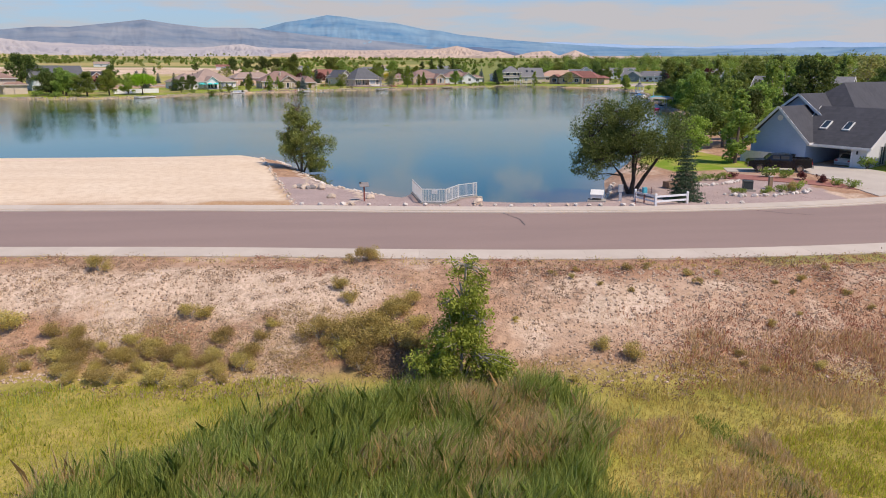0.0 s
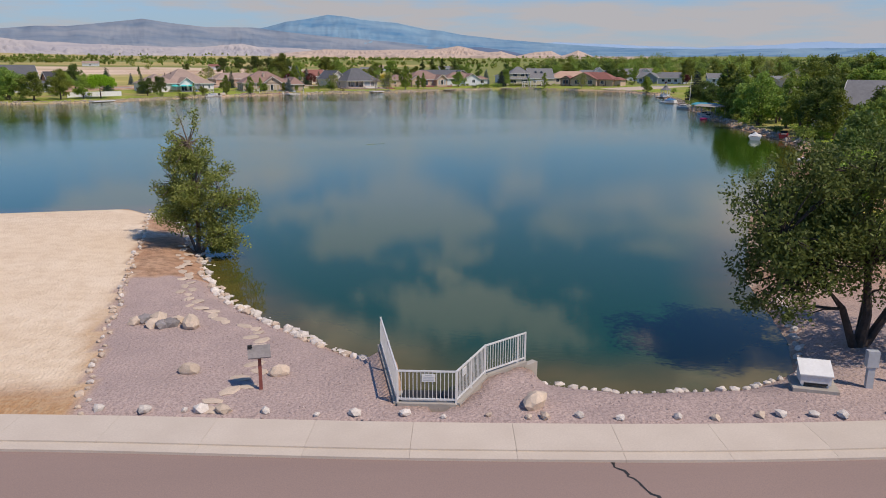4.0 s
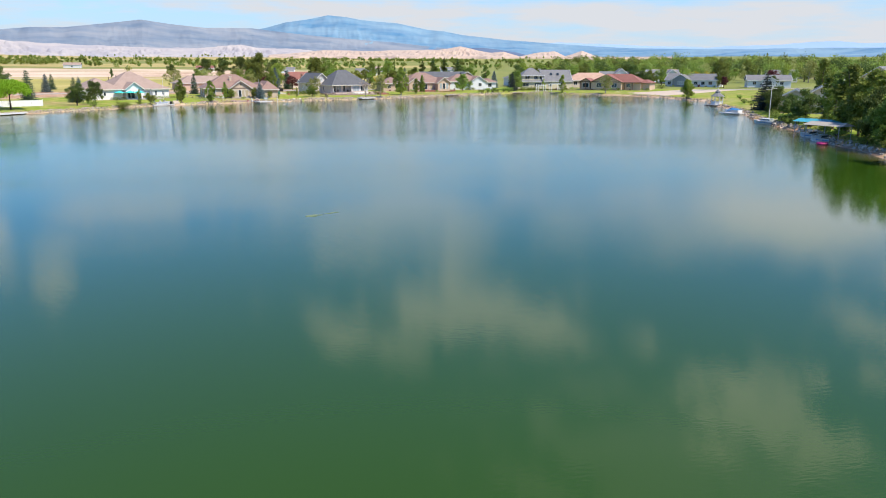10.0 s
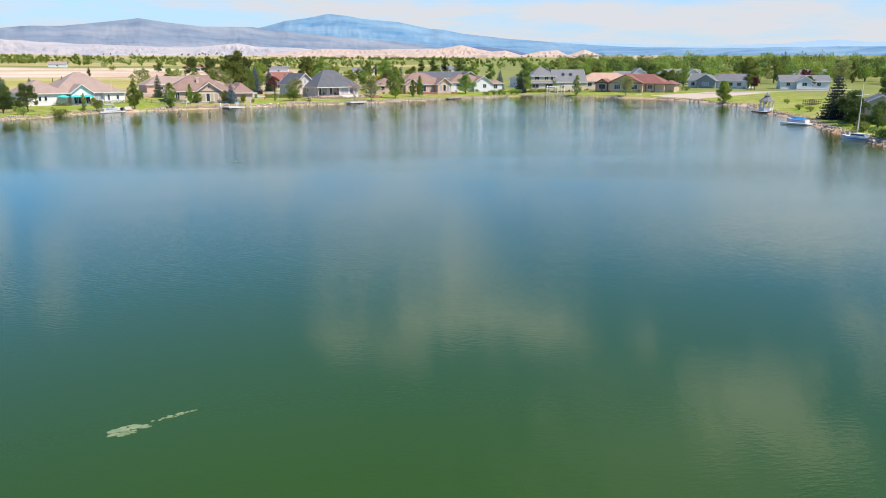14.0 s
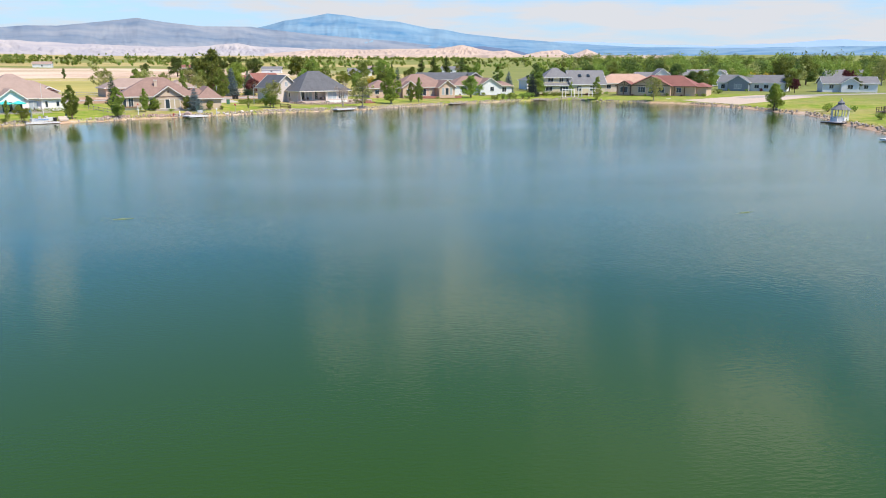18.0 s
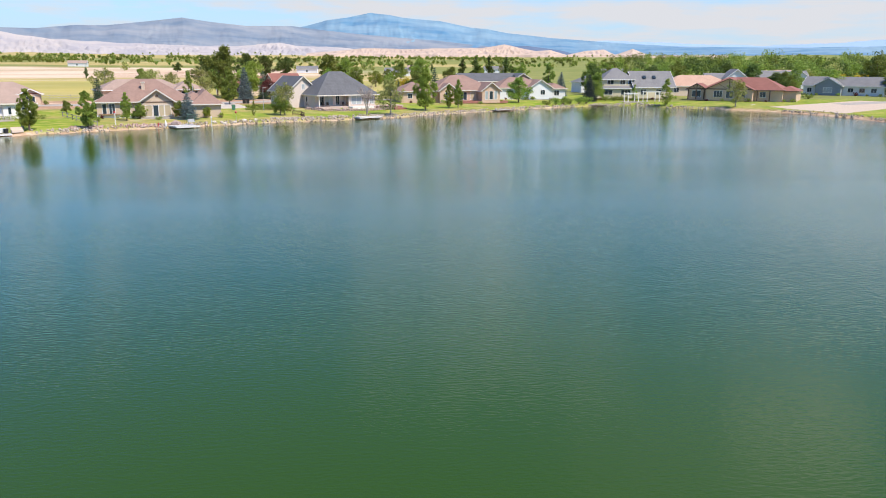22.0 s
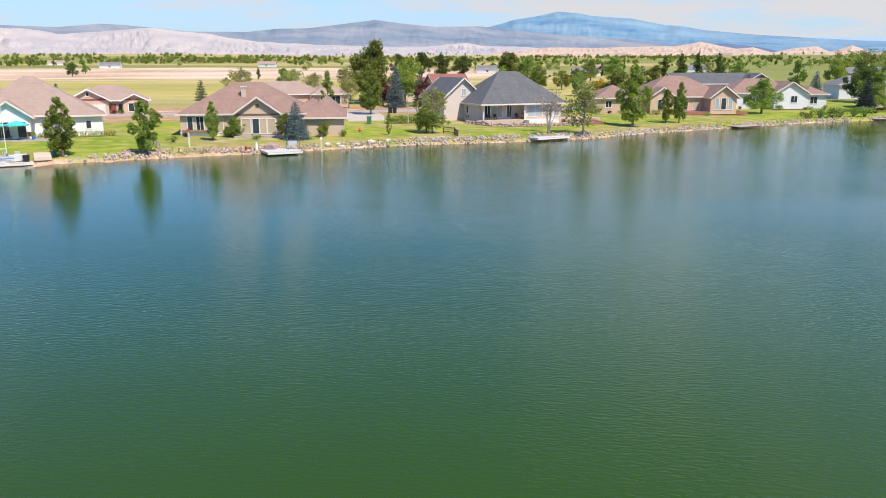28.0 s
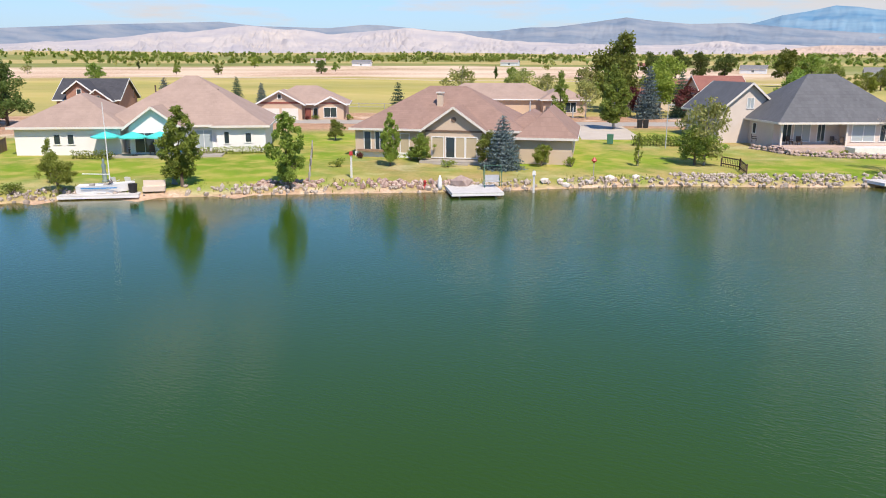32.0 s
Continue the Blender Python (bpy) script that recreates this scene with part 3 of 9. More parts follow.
# kind of tree: shape, height, leaves, leaf size, leaf material, bark, trunk radius, name, words, category
TREES = {
    "broad": ("broad", 9.0, 9000, 0.18, "leaf", "bark", 0.20, "tree", "round-crowned green deciduous tree", "tree"),
    "broad_light": ("broad", 8.0, 8000, 0.16, "leaf_light", "bark", 0.17, "tree", "light green broad-leaved tree", "tree"),
    "broad_dark": ("broad", 9.0, 9000, 0.18, "leaf_dark", "bark_dark", 0.22, "tree", "dark green broad-leaved tree", "tree"),
    "olive": ("broad", 7.0, 2600, 0.17, "leaf_olive", "bark_pale", 0.13, "tree", "thin olive-green tree with a see-through crown", "tree"),
    "oval": ("oval", 7.0, 15000, 0.105, "leaf_mid", "bark", 0.13, "tree", "upright egg-shaped green tree with a short trunk", "tree"),
    "oval_light": ("oval", 9.0, 14000, 0.13, "leaf_light", "bark_pale", 0.14, "tree", "airy light green cottonwood with a pale trunk", "tree"),
    "oval_dark": ("oval", 9.0, 14000, 0.13, "leaf", "bark_pale", 0.14, "tree", "dense dark green tree with silvery branches", "tree"),
    "tall": ("tall", 10.0, 4200, 0.20, "leaf", "bark", 0.16, "tree", "tall upright green tree", "tree"),
    "tall_light": ("tall", 9.0, 3000, 0.18, "leaf_light", "bark_pale", 0.12, "tree", "slender light green tree", "tree"),
    "poplar": ("poplar", 15.0, 2300, 0.28, "leaf_dark", "bark_dark", 0.2, "tree", "narrow dark columnar poplar", "tree"),
    "dome": ("dome", 5.0, 9000, 0.15, "leaf_lime", "bark_dark", 0.15, "tree", "bright lime umbrella-shaped tree on the shore lawn", "tree"),
    "red": ("broad", 5.5, 1700, 0.2, "leaf_red", "bark_dark", 0.12, "tree", "dark red-leaved ornamental tree", "tree"),
    "yellow": ("bush", 4.0, 900, 0.2, "leaf_yellow", "bark", 0.1, "shrub", "shrub covered in yellow blossom", "shrub"),
    "spruce": ("spruce", 7.0, 9000, 0.13, "needle", "bark", 0.12, "conifer", "green conical conifer", "conifer"),
    "spruce_blue": ("spruce", 6.0, 8000, 0.14, "needle_blue", "bark", 0.12, "spruce", "silvery blue conical spruce", "spruce"),
    "spruce_dark": ("spruce", 9.0, 9000, 0.19, "needle_dark", "bark_dark", 0.15, "conifer", "very dark dense conifer", "conifer"),
    "bush": ("bush", 1.2, 420, 0.085, "leaf", "bark", 0.03, "shrub", "rounded green garden shrub", "shrub"),
    "bush_light": ("bush", 1.2, 420, 0.085, "leaf_light", "bark", 0.03, "shrub", "yellow-green garden shrub", "shrub"),
    "bush_red": ("bush", 1.0, 380, 0.08, "leaf_red", "bark_dark", 0.03, "shrub", "dark red barberry shrub", "shrub"),
    "sage": ("bush", 1.1, 3200, 0.030, "sage", "bark_pale", 0.03, "shrub", "olive-yellow rabbitbrush on the dry bank", "shrub"),
}


def plant(kind, x, y, h=None, z=None, where="", wide=1.0, group="", turn=None):
    """Plant a tree or shrub of a kind; each kind has three shapes that share their meshes."""
    shape, h0, n, size, leaf, bark, tr, name, words, cat = TREES[kind]
    v = int(TREE_RNG.integers(0, 3))
    a = TREE_RNG.uniform(0, 360) if turn is None else turn
    if (kind, v) not in PROTO:
        PROTO[(kind, v)] = make_tree(shape, h0, n, size, M[leaf], M[bark], 100 + v * 17 + len(PROTO), tr, name=name)
        e = PROTO[(kind, v)]
    else:
        e = None
    s = (h or h0) / h0
    zz = ground_z(x, y) if z is None else z
    m = pose(x, y, zz - 0.03, 0, 0, a) @ Matrix.Diagonal((s * wide, s * wide, s, 1))
    if e is None:
        e = copy_thing(PROTO[(kind, v)], m)
        e.matrix_basis = m
    else:
        e.matrix_basis = m
    return tagged(e, (words + " " + where).strip(), cat, group)


# ---- the lake's outline and the lie of the land ----
SHORE_SOUTH = [(-150, 98), (-60, 95.5), (-18, 94), (-8, 95), (-3.6, 89.5), (-1.1, 82), (0.6, 75.4), (2.2, 71.3), (4.4, 68.1), (6.3, 65.6),
               (8.1, 63.4), (9.55, 62.3), (9.75, 57.75), (11.3, 57.45), (12.55, 59.5), (14.0, 60.3), (17.4, 58.9), (21.5, 58.7), (24.3, 59.8), (26.0, 63)]
SHORE_EAST = [(29, 72), (38, 88), (50, 104), (62, 120), (70, 132), (73.5, 141), (75, 148), (79.8, 170), (84, 182), (86, 194), (93, 210), (98.5, 232),
              (104.5, 250), (112, 268), (119, 289), (122, 303), (130, 320), (133, 332), (132, 345), (131.5, 357), (130, 370), (126, 382)]
SHORE_NORTH = [(116, 393), (104, 404), (98, 417), (90, 414), (79, 408), (64.5, 398), (52, 386.5), (41, 377), (33, 370), (27, 362), (19, 357), (10.3, 352),
               (1.3, 347.8), (-5.5, 343), (-11, 338.2), (-15.5, 334.6), (-22.2, 330), (-28, 326), (-33.7, 321.5), (-38.6, 317.8), (-43, 314.5), (-47, 308),
               (-51, 296), (-57, 288.5), (-62.3, 280.5), (-69, 273.5), (-77, 268), (-89, 264), (-110, 268), (-150, 266)]
LAKE = np.array(SHORE_SOUTH + SHORE_EAST + SHORE_NORTH, dtype=float)


def shore_distance(px, py):
    """Metres from the waterline, positive on land."""
    px, py = np.asarray(px, float), np.asarray(py, float)
    best = np.full(px.shape, 1e9)
    inside = np.zeros(px.shape, bool)
    n = len(LAKE)
    for i in range(n):
        (ax, ay), (bx, by) = LAKE[i], LAKE[(i + 1) % n]
        dx, dy = bx - ax, by - ay
        t = np.clip(((px - ax) * dx + (py - ay) * dy) / (dx * dx + dy * dy), 0, 1)
        best = np.minimum(best, (px - ax - t * dx) ** 2 + (py - ay - t * dy) ** 2)
        cross = (ay > py) != (by > py)
        with np.errstate(divide="ignore", invalid="ignore"):
            xi = ax + (py - ay) * dx / (dy if abs(dy) > 1e-9 else 1e-9)
        inside ^= cross & (px < xi)
    return np.where(inside, -1, 1) * np.sqrt(best)


ROAD_X = [-90, -60, -20, 0, 10, 20, 30, 40, 50, 70, 100]
ROAD_Y = [60.0, 59.4, 57.9, 55.6, 54.0, 52.8, 52.4, 53.0, 54.8, 61.0, 73.0]
ROAD_W, WALK_FAR, WALK_NEAR = 11.3, 2.0, 2.3


def smooth_curve(xs, ys, x):
    """A curve through the given points with no kinks."""
    xs, ys, x = np.array(xs, float), np.array(ys, float), np.asarray(x, float)
    s = np.gradient(ys, xs)
    i = np.clip(np.searchsorted(xs, x) - 1, 0, len(xs) - 2)
    h = xs[i + 1] - xs[i]
    t = np.clip((x - xs[i]) / h, 0, 1)
    return ((1 + 2 * t) * (1 - t) ** 2 * ys[i] + t * (1 - t) ** 2 * h * s[i] + t * t * (3 - 2 * t) * ys[i + 1] + t * t * (t - 1) * h * s[i + 1])


def kerb_y(x):
    return smooth_curve(ROAD_X, ROAD_Y, x)


def sstep(a, b, v):
    t = np.clip((np.asarray(v, float) - a) / (b - a), 0, 1)
    return t * t * (3 - 2 * t)


def lumps(x, y, s, seed=0.0):
    """Gentle uneven ground from a few crossing waves."""
    x, y = np.asarray(x, float) / s + seed, np.asarray(y, float) / s - seed * 1.7
    return (np.sin(x * 1.1 + 1.3 * np.sin(y * 0.7)) + np.sin(y * 1.3 + 1.1 * np.sin(x * 0.9 + 2)) + 0.6 * np.sin(2.3 * x - 1.9 * y + np.sin(x * 1.7)) + 0.4 * np.sin(3.1 * x + 3.7 * y)) / 3.0


def heights(x, y):
    x, y = np.asarray(x, float), np.asarray(y, float)
    d = shore_distance(x, y)
    z = np.interp(d, [-40, -8, -2.5, 0, 0.9, 2.2, 7, 18, 40, 90, 160, 300, 600, 1000, 2000, 3000, 5000],
                  [-4, -2.2, -0.8, -0.04, 0.38, 0.62, 0.85, 1.1, 1.7, 2.2, 2.6, 3.4, 6, 12, 31, 52, 72])
    z = z + np.where(d > 25, lumps(x, y, 23.0) * np.clip((d - 25) / 60, 0, 1) * 0.25, 0) + np.where(d > 300, lumps(x, y, 160.0, 3.0) * np.clip((d - 300) / 1500, 0, 1) * 5.0, 0)
    ky = kerb_y(np.clip(x, -90, 100))
    near = (y < ky + 12) & (x < 75)
    level = 0.74 + 0.03 * lumps(x, y, 3.0)
    w = sstep(ky + 12, ky + 2.5, y) * sstep(110, 70, x) * sstep(0.6, 2.2, d)
    z = z * (1 - w) + level * w
    edge = ky - ROAD_W - WALK_NEAR
    drop = edge - y
    left = sstep(12, -4, x)
    bank = 0.74 - 0.12 * sstep(0, 2.5, drop) - (2.45 + 0.15 * left) * sstep(2.2, 11.5 - 1.6 * left, drop)
    bank = bank + lumps(x, y, 1.6, 1.0) * 0.10 * sstep(1.5, 4, drop) + lumps(x, y, 0.6, 4.0) * 0.035 * sstep(1.5, 4, drop) + lumps(x, y, 5.0, 2.0) * 0.22 * sstep(2, 6, drop)
    z = np.where(drop > 0, bank, z)
    # made ground up to the outlet walls
    fy = np.interp(x, [8.6, 9.5, 11.4, 12.68, 14.3, 15.2], [57.5, 57.3, 57.0, 59.1, 60.15, 60.3])
    fill = sstep(14.9, 14.3, x) * (y > 55.4) * (((x > 9.3) & (y < fy + 0.1)) | ((x > 7.8) & (x <= 9.55) & (y < 62.2 - 1.5 * (9.4 - x))))
    z = np.where(fill > 0, np.maximum(z, 0.76 * fill), z)
    trench = sstep(ky + WALK_FAR, ky + WALK_FAR - 0.25, y) * sstep(edge, edge + 0.25, y)
    z = z - 0.28 * trench
    return z


def ground_z(x, y):
    return float(heights(np.array([x]), np.array([y]))[0])


def spaced(*runs):
    out = []
    for a, b, step in runs:
        out += list(np.arange(a, b, step))
    return np.array(out + [runs[-1][1]])


gx = spaced((-4600, -1400, 160), (-1400, -400, 40), (-400, -130, 9), (-130, -26, 1.6), (-26, 62, 0.5), (62, 150, 1.6), (150, 420, 9), (420, 1400, 40), (1400, 4600, 160))
gy = spaced((-900, -60, 60), (-60, 14, 4), (14, 44, 0.42), (44, 100, 0.55), (100, 255, 4), (255, 450, 1.5), (450, 640, 7), (640, 1500, 26), (1500, 4700, 110))
GX, GY = np.meshgrid(gx, gy)
GZ = heights(GX, GY)
GD = shore_distance(GX, GY)
gme = bpy.data.meshes.new("ground")
nx, ny = len(gx), len(gy)
gv = np.stack([GX, GY, GZ], -1).reshape(-1, 3)
idx = np.arange(nx * ny).reshape(ny, nx)
gf = np.stack([idx[:-1, :-1], idx[:-1, 1:], idx[1:, 1:], idx[1:, :-1]], -1).reshape(-1, 4)
gme.vertices.add(len(gv))
gme.vertices.foreach_set("co", gv.astype(np.float32).ravel())
gme.loops.add(gf.size)
gme.loops.foreach_set("vertex_index", gf.astype(np.int32).ravel())
gme.polygons.add(len(gf))
gme.polygons.foreach_set("loop_start", np.arange(0, gf.size, 4, dtype=np.int32))
gme.update(calc_edges=True)
gme.shade_smooth()

# what covers the ground where: lawn, gravel, sand / gold field, green field, marsh
WOB = lumps(GX, GY, 2.1, 5.0) * 0.35 + lumps(GX, GY, 0.7, 9.0) * 0.15
ky = kerb_y(np.clip(GX, -90, 100))
lot_edge = 0.1 - (GY - 57.0) * 0.185 + WOB * 0.25
on_lot = (GX < lot_edge) & (GY > ky + WALK_FAR - 0.5) & (GY < 93.5 + 0.02 * GX) & (GD > 0.6)
sand = on_lot * (1 - 0.8 * sstep(2.6, 0.8, GY - ky - WALK_FAR + 2.2 * WOB) * sstep(-30, -5, GX))
gravel = ((GX >= lot_edge) & (GX < 44 + WOB) & (GY > ky + WALK_FAR - 0.5) & (GY < 74 + GX * 0.25) & (GD > -1.0)).astype(float) * sstep(72, 62, GY + 0.0 * GX + np.where(GX < 20, -40, 0)) * sstep(-0.4, 0.8, GD)
R0 = np.hypot(GX - 15, GY - 250)
AZ = np.degrees(np.arctan2(GX - 15, GY - 150))
far_lawn = sstep(0.25, 1.0, GD + 1.6 * WOB) * sstep(48, 36, GD + 3 * WOB) * ((GY > 255) & (GX < 106) & (GX > -150)) * np.clip(0.86 + 0.5 * lumps(GX, GY, 6.0, 3.0), 0.25, 1)
east_lawn = sstep(1.0, 2.6, GD + WOB) * sstep(60, 40, GD) * ((GX > 36) & (GY > 100) & (GY < 420) & (GX > 60)) * np.clip(0.85 + 0.5 * lumps(GX, GY, 9.0, 2.0), 0.5, 1)
yard = ((GX > 36) & (GX < 47 + 0 * GY) & (GY > 72) & (GY < 100) & (GD > 1.5)).astype(float) + ((GX > 53.5) & (GX < 90) & (GY > 60) & (GY < 71)).astype(float) + ((GX > 20) & (GY < ky - ROAD_W - WALK_NEAR) & (GY > ky - ROAD_W - WALK_NEAR - 1.6) & (GX > 26)).astype(float) * 0.6
lawn = np.clip(far_lawn + east_lawn + yard, 0, 1)
gold = sstep(165, 178, R0 + 6 * lumps(GX, GY, 40.0)) * sstep(400, 385, R0 + 10 * lumps(GX, GY, 60.0)) * sstep(16, 6, AZ) * (GY > 255)
gold = np.maximum(gold, 0.72 * ((R0 > 165) & (GY > 255) & (AZ < 22)))
rough_land = sstep(425, 450, R0 + 16 * lumps(GX, GY, 45.0)) * sstep(820, 780, R0 + 24 * lumps(GX, GY, 70.0)) * sstep(0, -9, AZ + 3 * lumps(GX, GY, 120.0)) * (GY > 255)
gold = gold * (1 - rough_land)
sand = np.maximum(sand, rough_land * np.clip(0.30 + 0.8 * lumps(GX, GY, 33.0, 2.0) + 0.35 * lumps(GX, GY, 11.0, 6.0), 0, 0.75))
stripe = 0.5 + 0.5 * np.sin(R0 / 22.0 + 0.4 * lumps(GX, GY, 80.0))
green = sstep(620, 640, R0 + 30 * lumps(GX, GY, 90.0)) * sstep(1000, 960, R0) + 0.8 * sstep(1250, 1300, R0 + 60 * lumps(GX, GY, 200.0)) * sstep(2000, 1900, R0) + sstep(4, 14, AZ) * sstep(170, 200, R0)
green = np.clip(green * (1 - 0.85 * rough_land) + gold * (0.10 + 0.35 * stripe), 0, 1) * (GY > 100)
edge = ky - ROAD_W - WALK_NEAR
marsh = sstep(8.5, 11.5, edge - GY + 1.5 * WOB)
drop_g = edge - GY
ragged = lumps(GX, GY, 1.1, 6.0)
pale_slope = sstep(1.6, 2.8, drop_g + 0.9 * ragged) * sstep(6.6, 5.4, drop_g + 1.2 * ragged) * sstep(7, 2, GX + 3 * ragged) + 0.42 * sstep(2.0, 4.0, drop_g + ragged) * sstep(9.5, 7.5, drop_g) * sstep(10, 13, GX) * sstep(27, 22, GX + 2 * ragged)
dirt = on_lot * (GX > -32) * np.clip(sstep(1.9, 0.5, GY - ky - WALK_FAR + 2.6 * WOB + 0.06 * np.abs(GX + 4)) + 0.7 * sstep(0.9, 0.3, lot_edge - GX + 1.5 * WOB) * sstep(75, 62, GY) + 0.8 * sstep(1.6, 0.6, GD + WOB), 0, 0.9)
dat = gme.attributes.new("dirt", "FLOAT", "POINT")
dat.data.foreach_set("value", dirt.astype(np.float32).ravel())
pale_slope = pale_slope + 0.5 * ((GY > 250) & (GD < 1.2) & (GD > -1)) + 0.75 * rough_land * np.clip(0.6 + 0.8 * lumps(GX, GY, 38.0, 2.0), 0, 1)
pat = gme.attributes.new("pale_slope", "FLOAT", "POINT")
pat.data.foreach_set("value", np.clip(pale_slope, 0, 1).astype(np.float32).ravel())
for aname, (ra, ga, ba) in (("cover_a", (lawn, gravel, sand)), ("cover_b", (gold, green, marsh))):
    at = gme.attributes.new(aname, "FLOAT_COLOR", "POINT")
    at.data.foreach_set("color", np.stack([ra, ga, ba, np.ones_like(ra)], -1).astype(np.float32).ravel())


def ground_material():
    m, nt, b = principled("ground_cover", 0.95)
    b.inputs["Specular IOR Level"].default_value = 0.1
    tc = nt.nodes.new("ShaderNodeTexCoord").outputs["Object"]

    def tone(c1, c2, c3, big, small, stretch=None, amount=0.6):
        c = mixed(nt, noise_fac(nt, tc, big, 5, 0.36, 0.64, stretch), c1, c2)
        f = nt.nodes.new("ShaderNodeMath")
        f.operation, f.inputs[1].default_value = "MULTIPLY", amount
        nt.links.new(noise_fac(nt, tc, small, 4, 0.42, 0.68), f.inputs[0])
        return mixed(nt, f.outputs[0], c, c3)

    dry = tone((0.53, 0.345, 0.225), (0.43, 0.25, 0.155), (0.27, 0.165, 0.105), 0.35, 2.6, None, 0.85)
    slope = nt.nodes.new("ShaderNodeAttribute")
    slope.attribute_name = "pale_slope"
    pale = nt.nodes.new("ShaderNodeMath")
    pale.operation, pale.use_clamp = "ADD", True
    nt.links.new(noise_fac(nt, tc, 0.22, 6, 0.53, 0.63), pale.inputs[0])
    nt.links.new(slope.outputs["Fac"], pale.inputs[1])
    pale = pale.outputs[0]
    dry = mixed(nt, pale, dry, tone((0.70, 0.54, 0.41), (0.60, 0.46, 0.34), (0.40, 0.28, 0.19), 0.7, 4.0, None, 0.75))
    lawn_c = tone((0.15, 0.255, 0.020), (0.23, 0.315, 0.035), (0.46, 0.38, 0.11), 0.13, 0.45, None, 0.75)
    grav = tone((0.50, 0.385, 0.345), (0.43, 0.335, 0.305), (0.27, 0.205, 0.19), 0.5, 14.0, None, 0.75)
    sand_c = tone((0.79, 0.65, 0.49), (0.74, 0.59, 0.43), (0.60, 0.44, 0.29), 0.22, 1.7, (0.5, 1.6, 1), 0.45)
    gold_c = tone((0.46, 0.38, 0.12), (0.54, 0.43, 0.17), (0.34, 0.34, 0.09), 0.012, 0.06, (0.5, 3, 1))
    green_c = tone((0.20, 0.235, 0.065), (0.27, 0.265, 0.085), (0.16, 0.19, 0.06), 0.012, 0.05, (0.5, 2.5, 1))
    marsh_c = tone((0.33, 0.30, 0.058), (0.45, 0.36, 0.10), (0.22, 0.19, 0.05), 0.5, 3.0)
    sa, sb = nt.nodes.new("ShaderNodeSeparateColor"), nt.nodes.new("ShaderNodeSeparateColor")
    for aname, s in (("cover_a", sa), ("cover_b", sb)):
        an = nt.nodes.new("ShaderNodeAttribute")
        an.attribute_name = aname
        nt.links.new(an.outputs["Color"], s.inputs[0])
    col = mixed(nt, sb.outputs["Red"], dry, gold_c)
    col = mixed(nt, sb.outputs["Green"], col, green_c)
    col = mixed(nt, sb.outputs["Blue"], col, marsh_c)
    col = mixed(nt, sa.outputs["Blue"], col, sand_c)
    dirt = nt.nodes.new("ShaderNodeAttribute")
    dirt.attribute_name = "dirt"
    col = mixed(nt, dirt.outputs["Fac"], col, tone((0.50, 0.29, 0.14), (0.42, 0.24, 0.12), (0.56, 0.42, 0.26), 0.8, 5.0))
    col = mixed(nt, sa.outputs["Green"], col, grav)
    col = mixed(nt, sa.outputs["Red"], col, lawn_c)
    nt.links.new(col, b.inputs["Base Color"])
    # the fine relief dies out on the distant plain
    far = nt.nodes.new("ShaderNodeSeparateXYZ")
    nt.links.new(tc, far.inputs[0])
    fade = nt.nodes.new("ShaderNodeMapRange")
    fade.inputs["From Min"].default_value, fade.inputs["From Max"].default_value = 400.0, 700.0
    fade.inputs["To Min"].default_value, fade.inputs["To Max"].default_value = 0.8, 0.0
    nt.links.new(far.outputs["Y"], fade.inputs["Value"])
    relief = nt.nodes.new("ShaderNodeBump")
    relief.inputs["Distance"].default_value = 0.06
    nt.links.new(fade.outputs[0], relief.inputs["Strength"])
    nt.links.new(noise_fac(nt, tc, 8.0, 8, 0.25, 0.75), relief.inputs["Height"])
    nt.links.new(relief.outputs[0], b.inputs["Normal"])
    return m


gme.materials.append(ground_material())
ground = tagged(new("ground", gme), "dry grassland, gravel, lawns and farm fields round the lake", "ground", kind="structure")


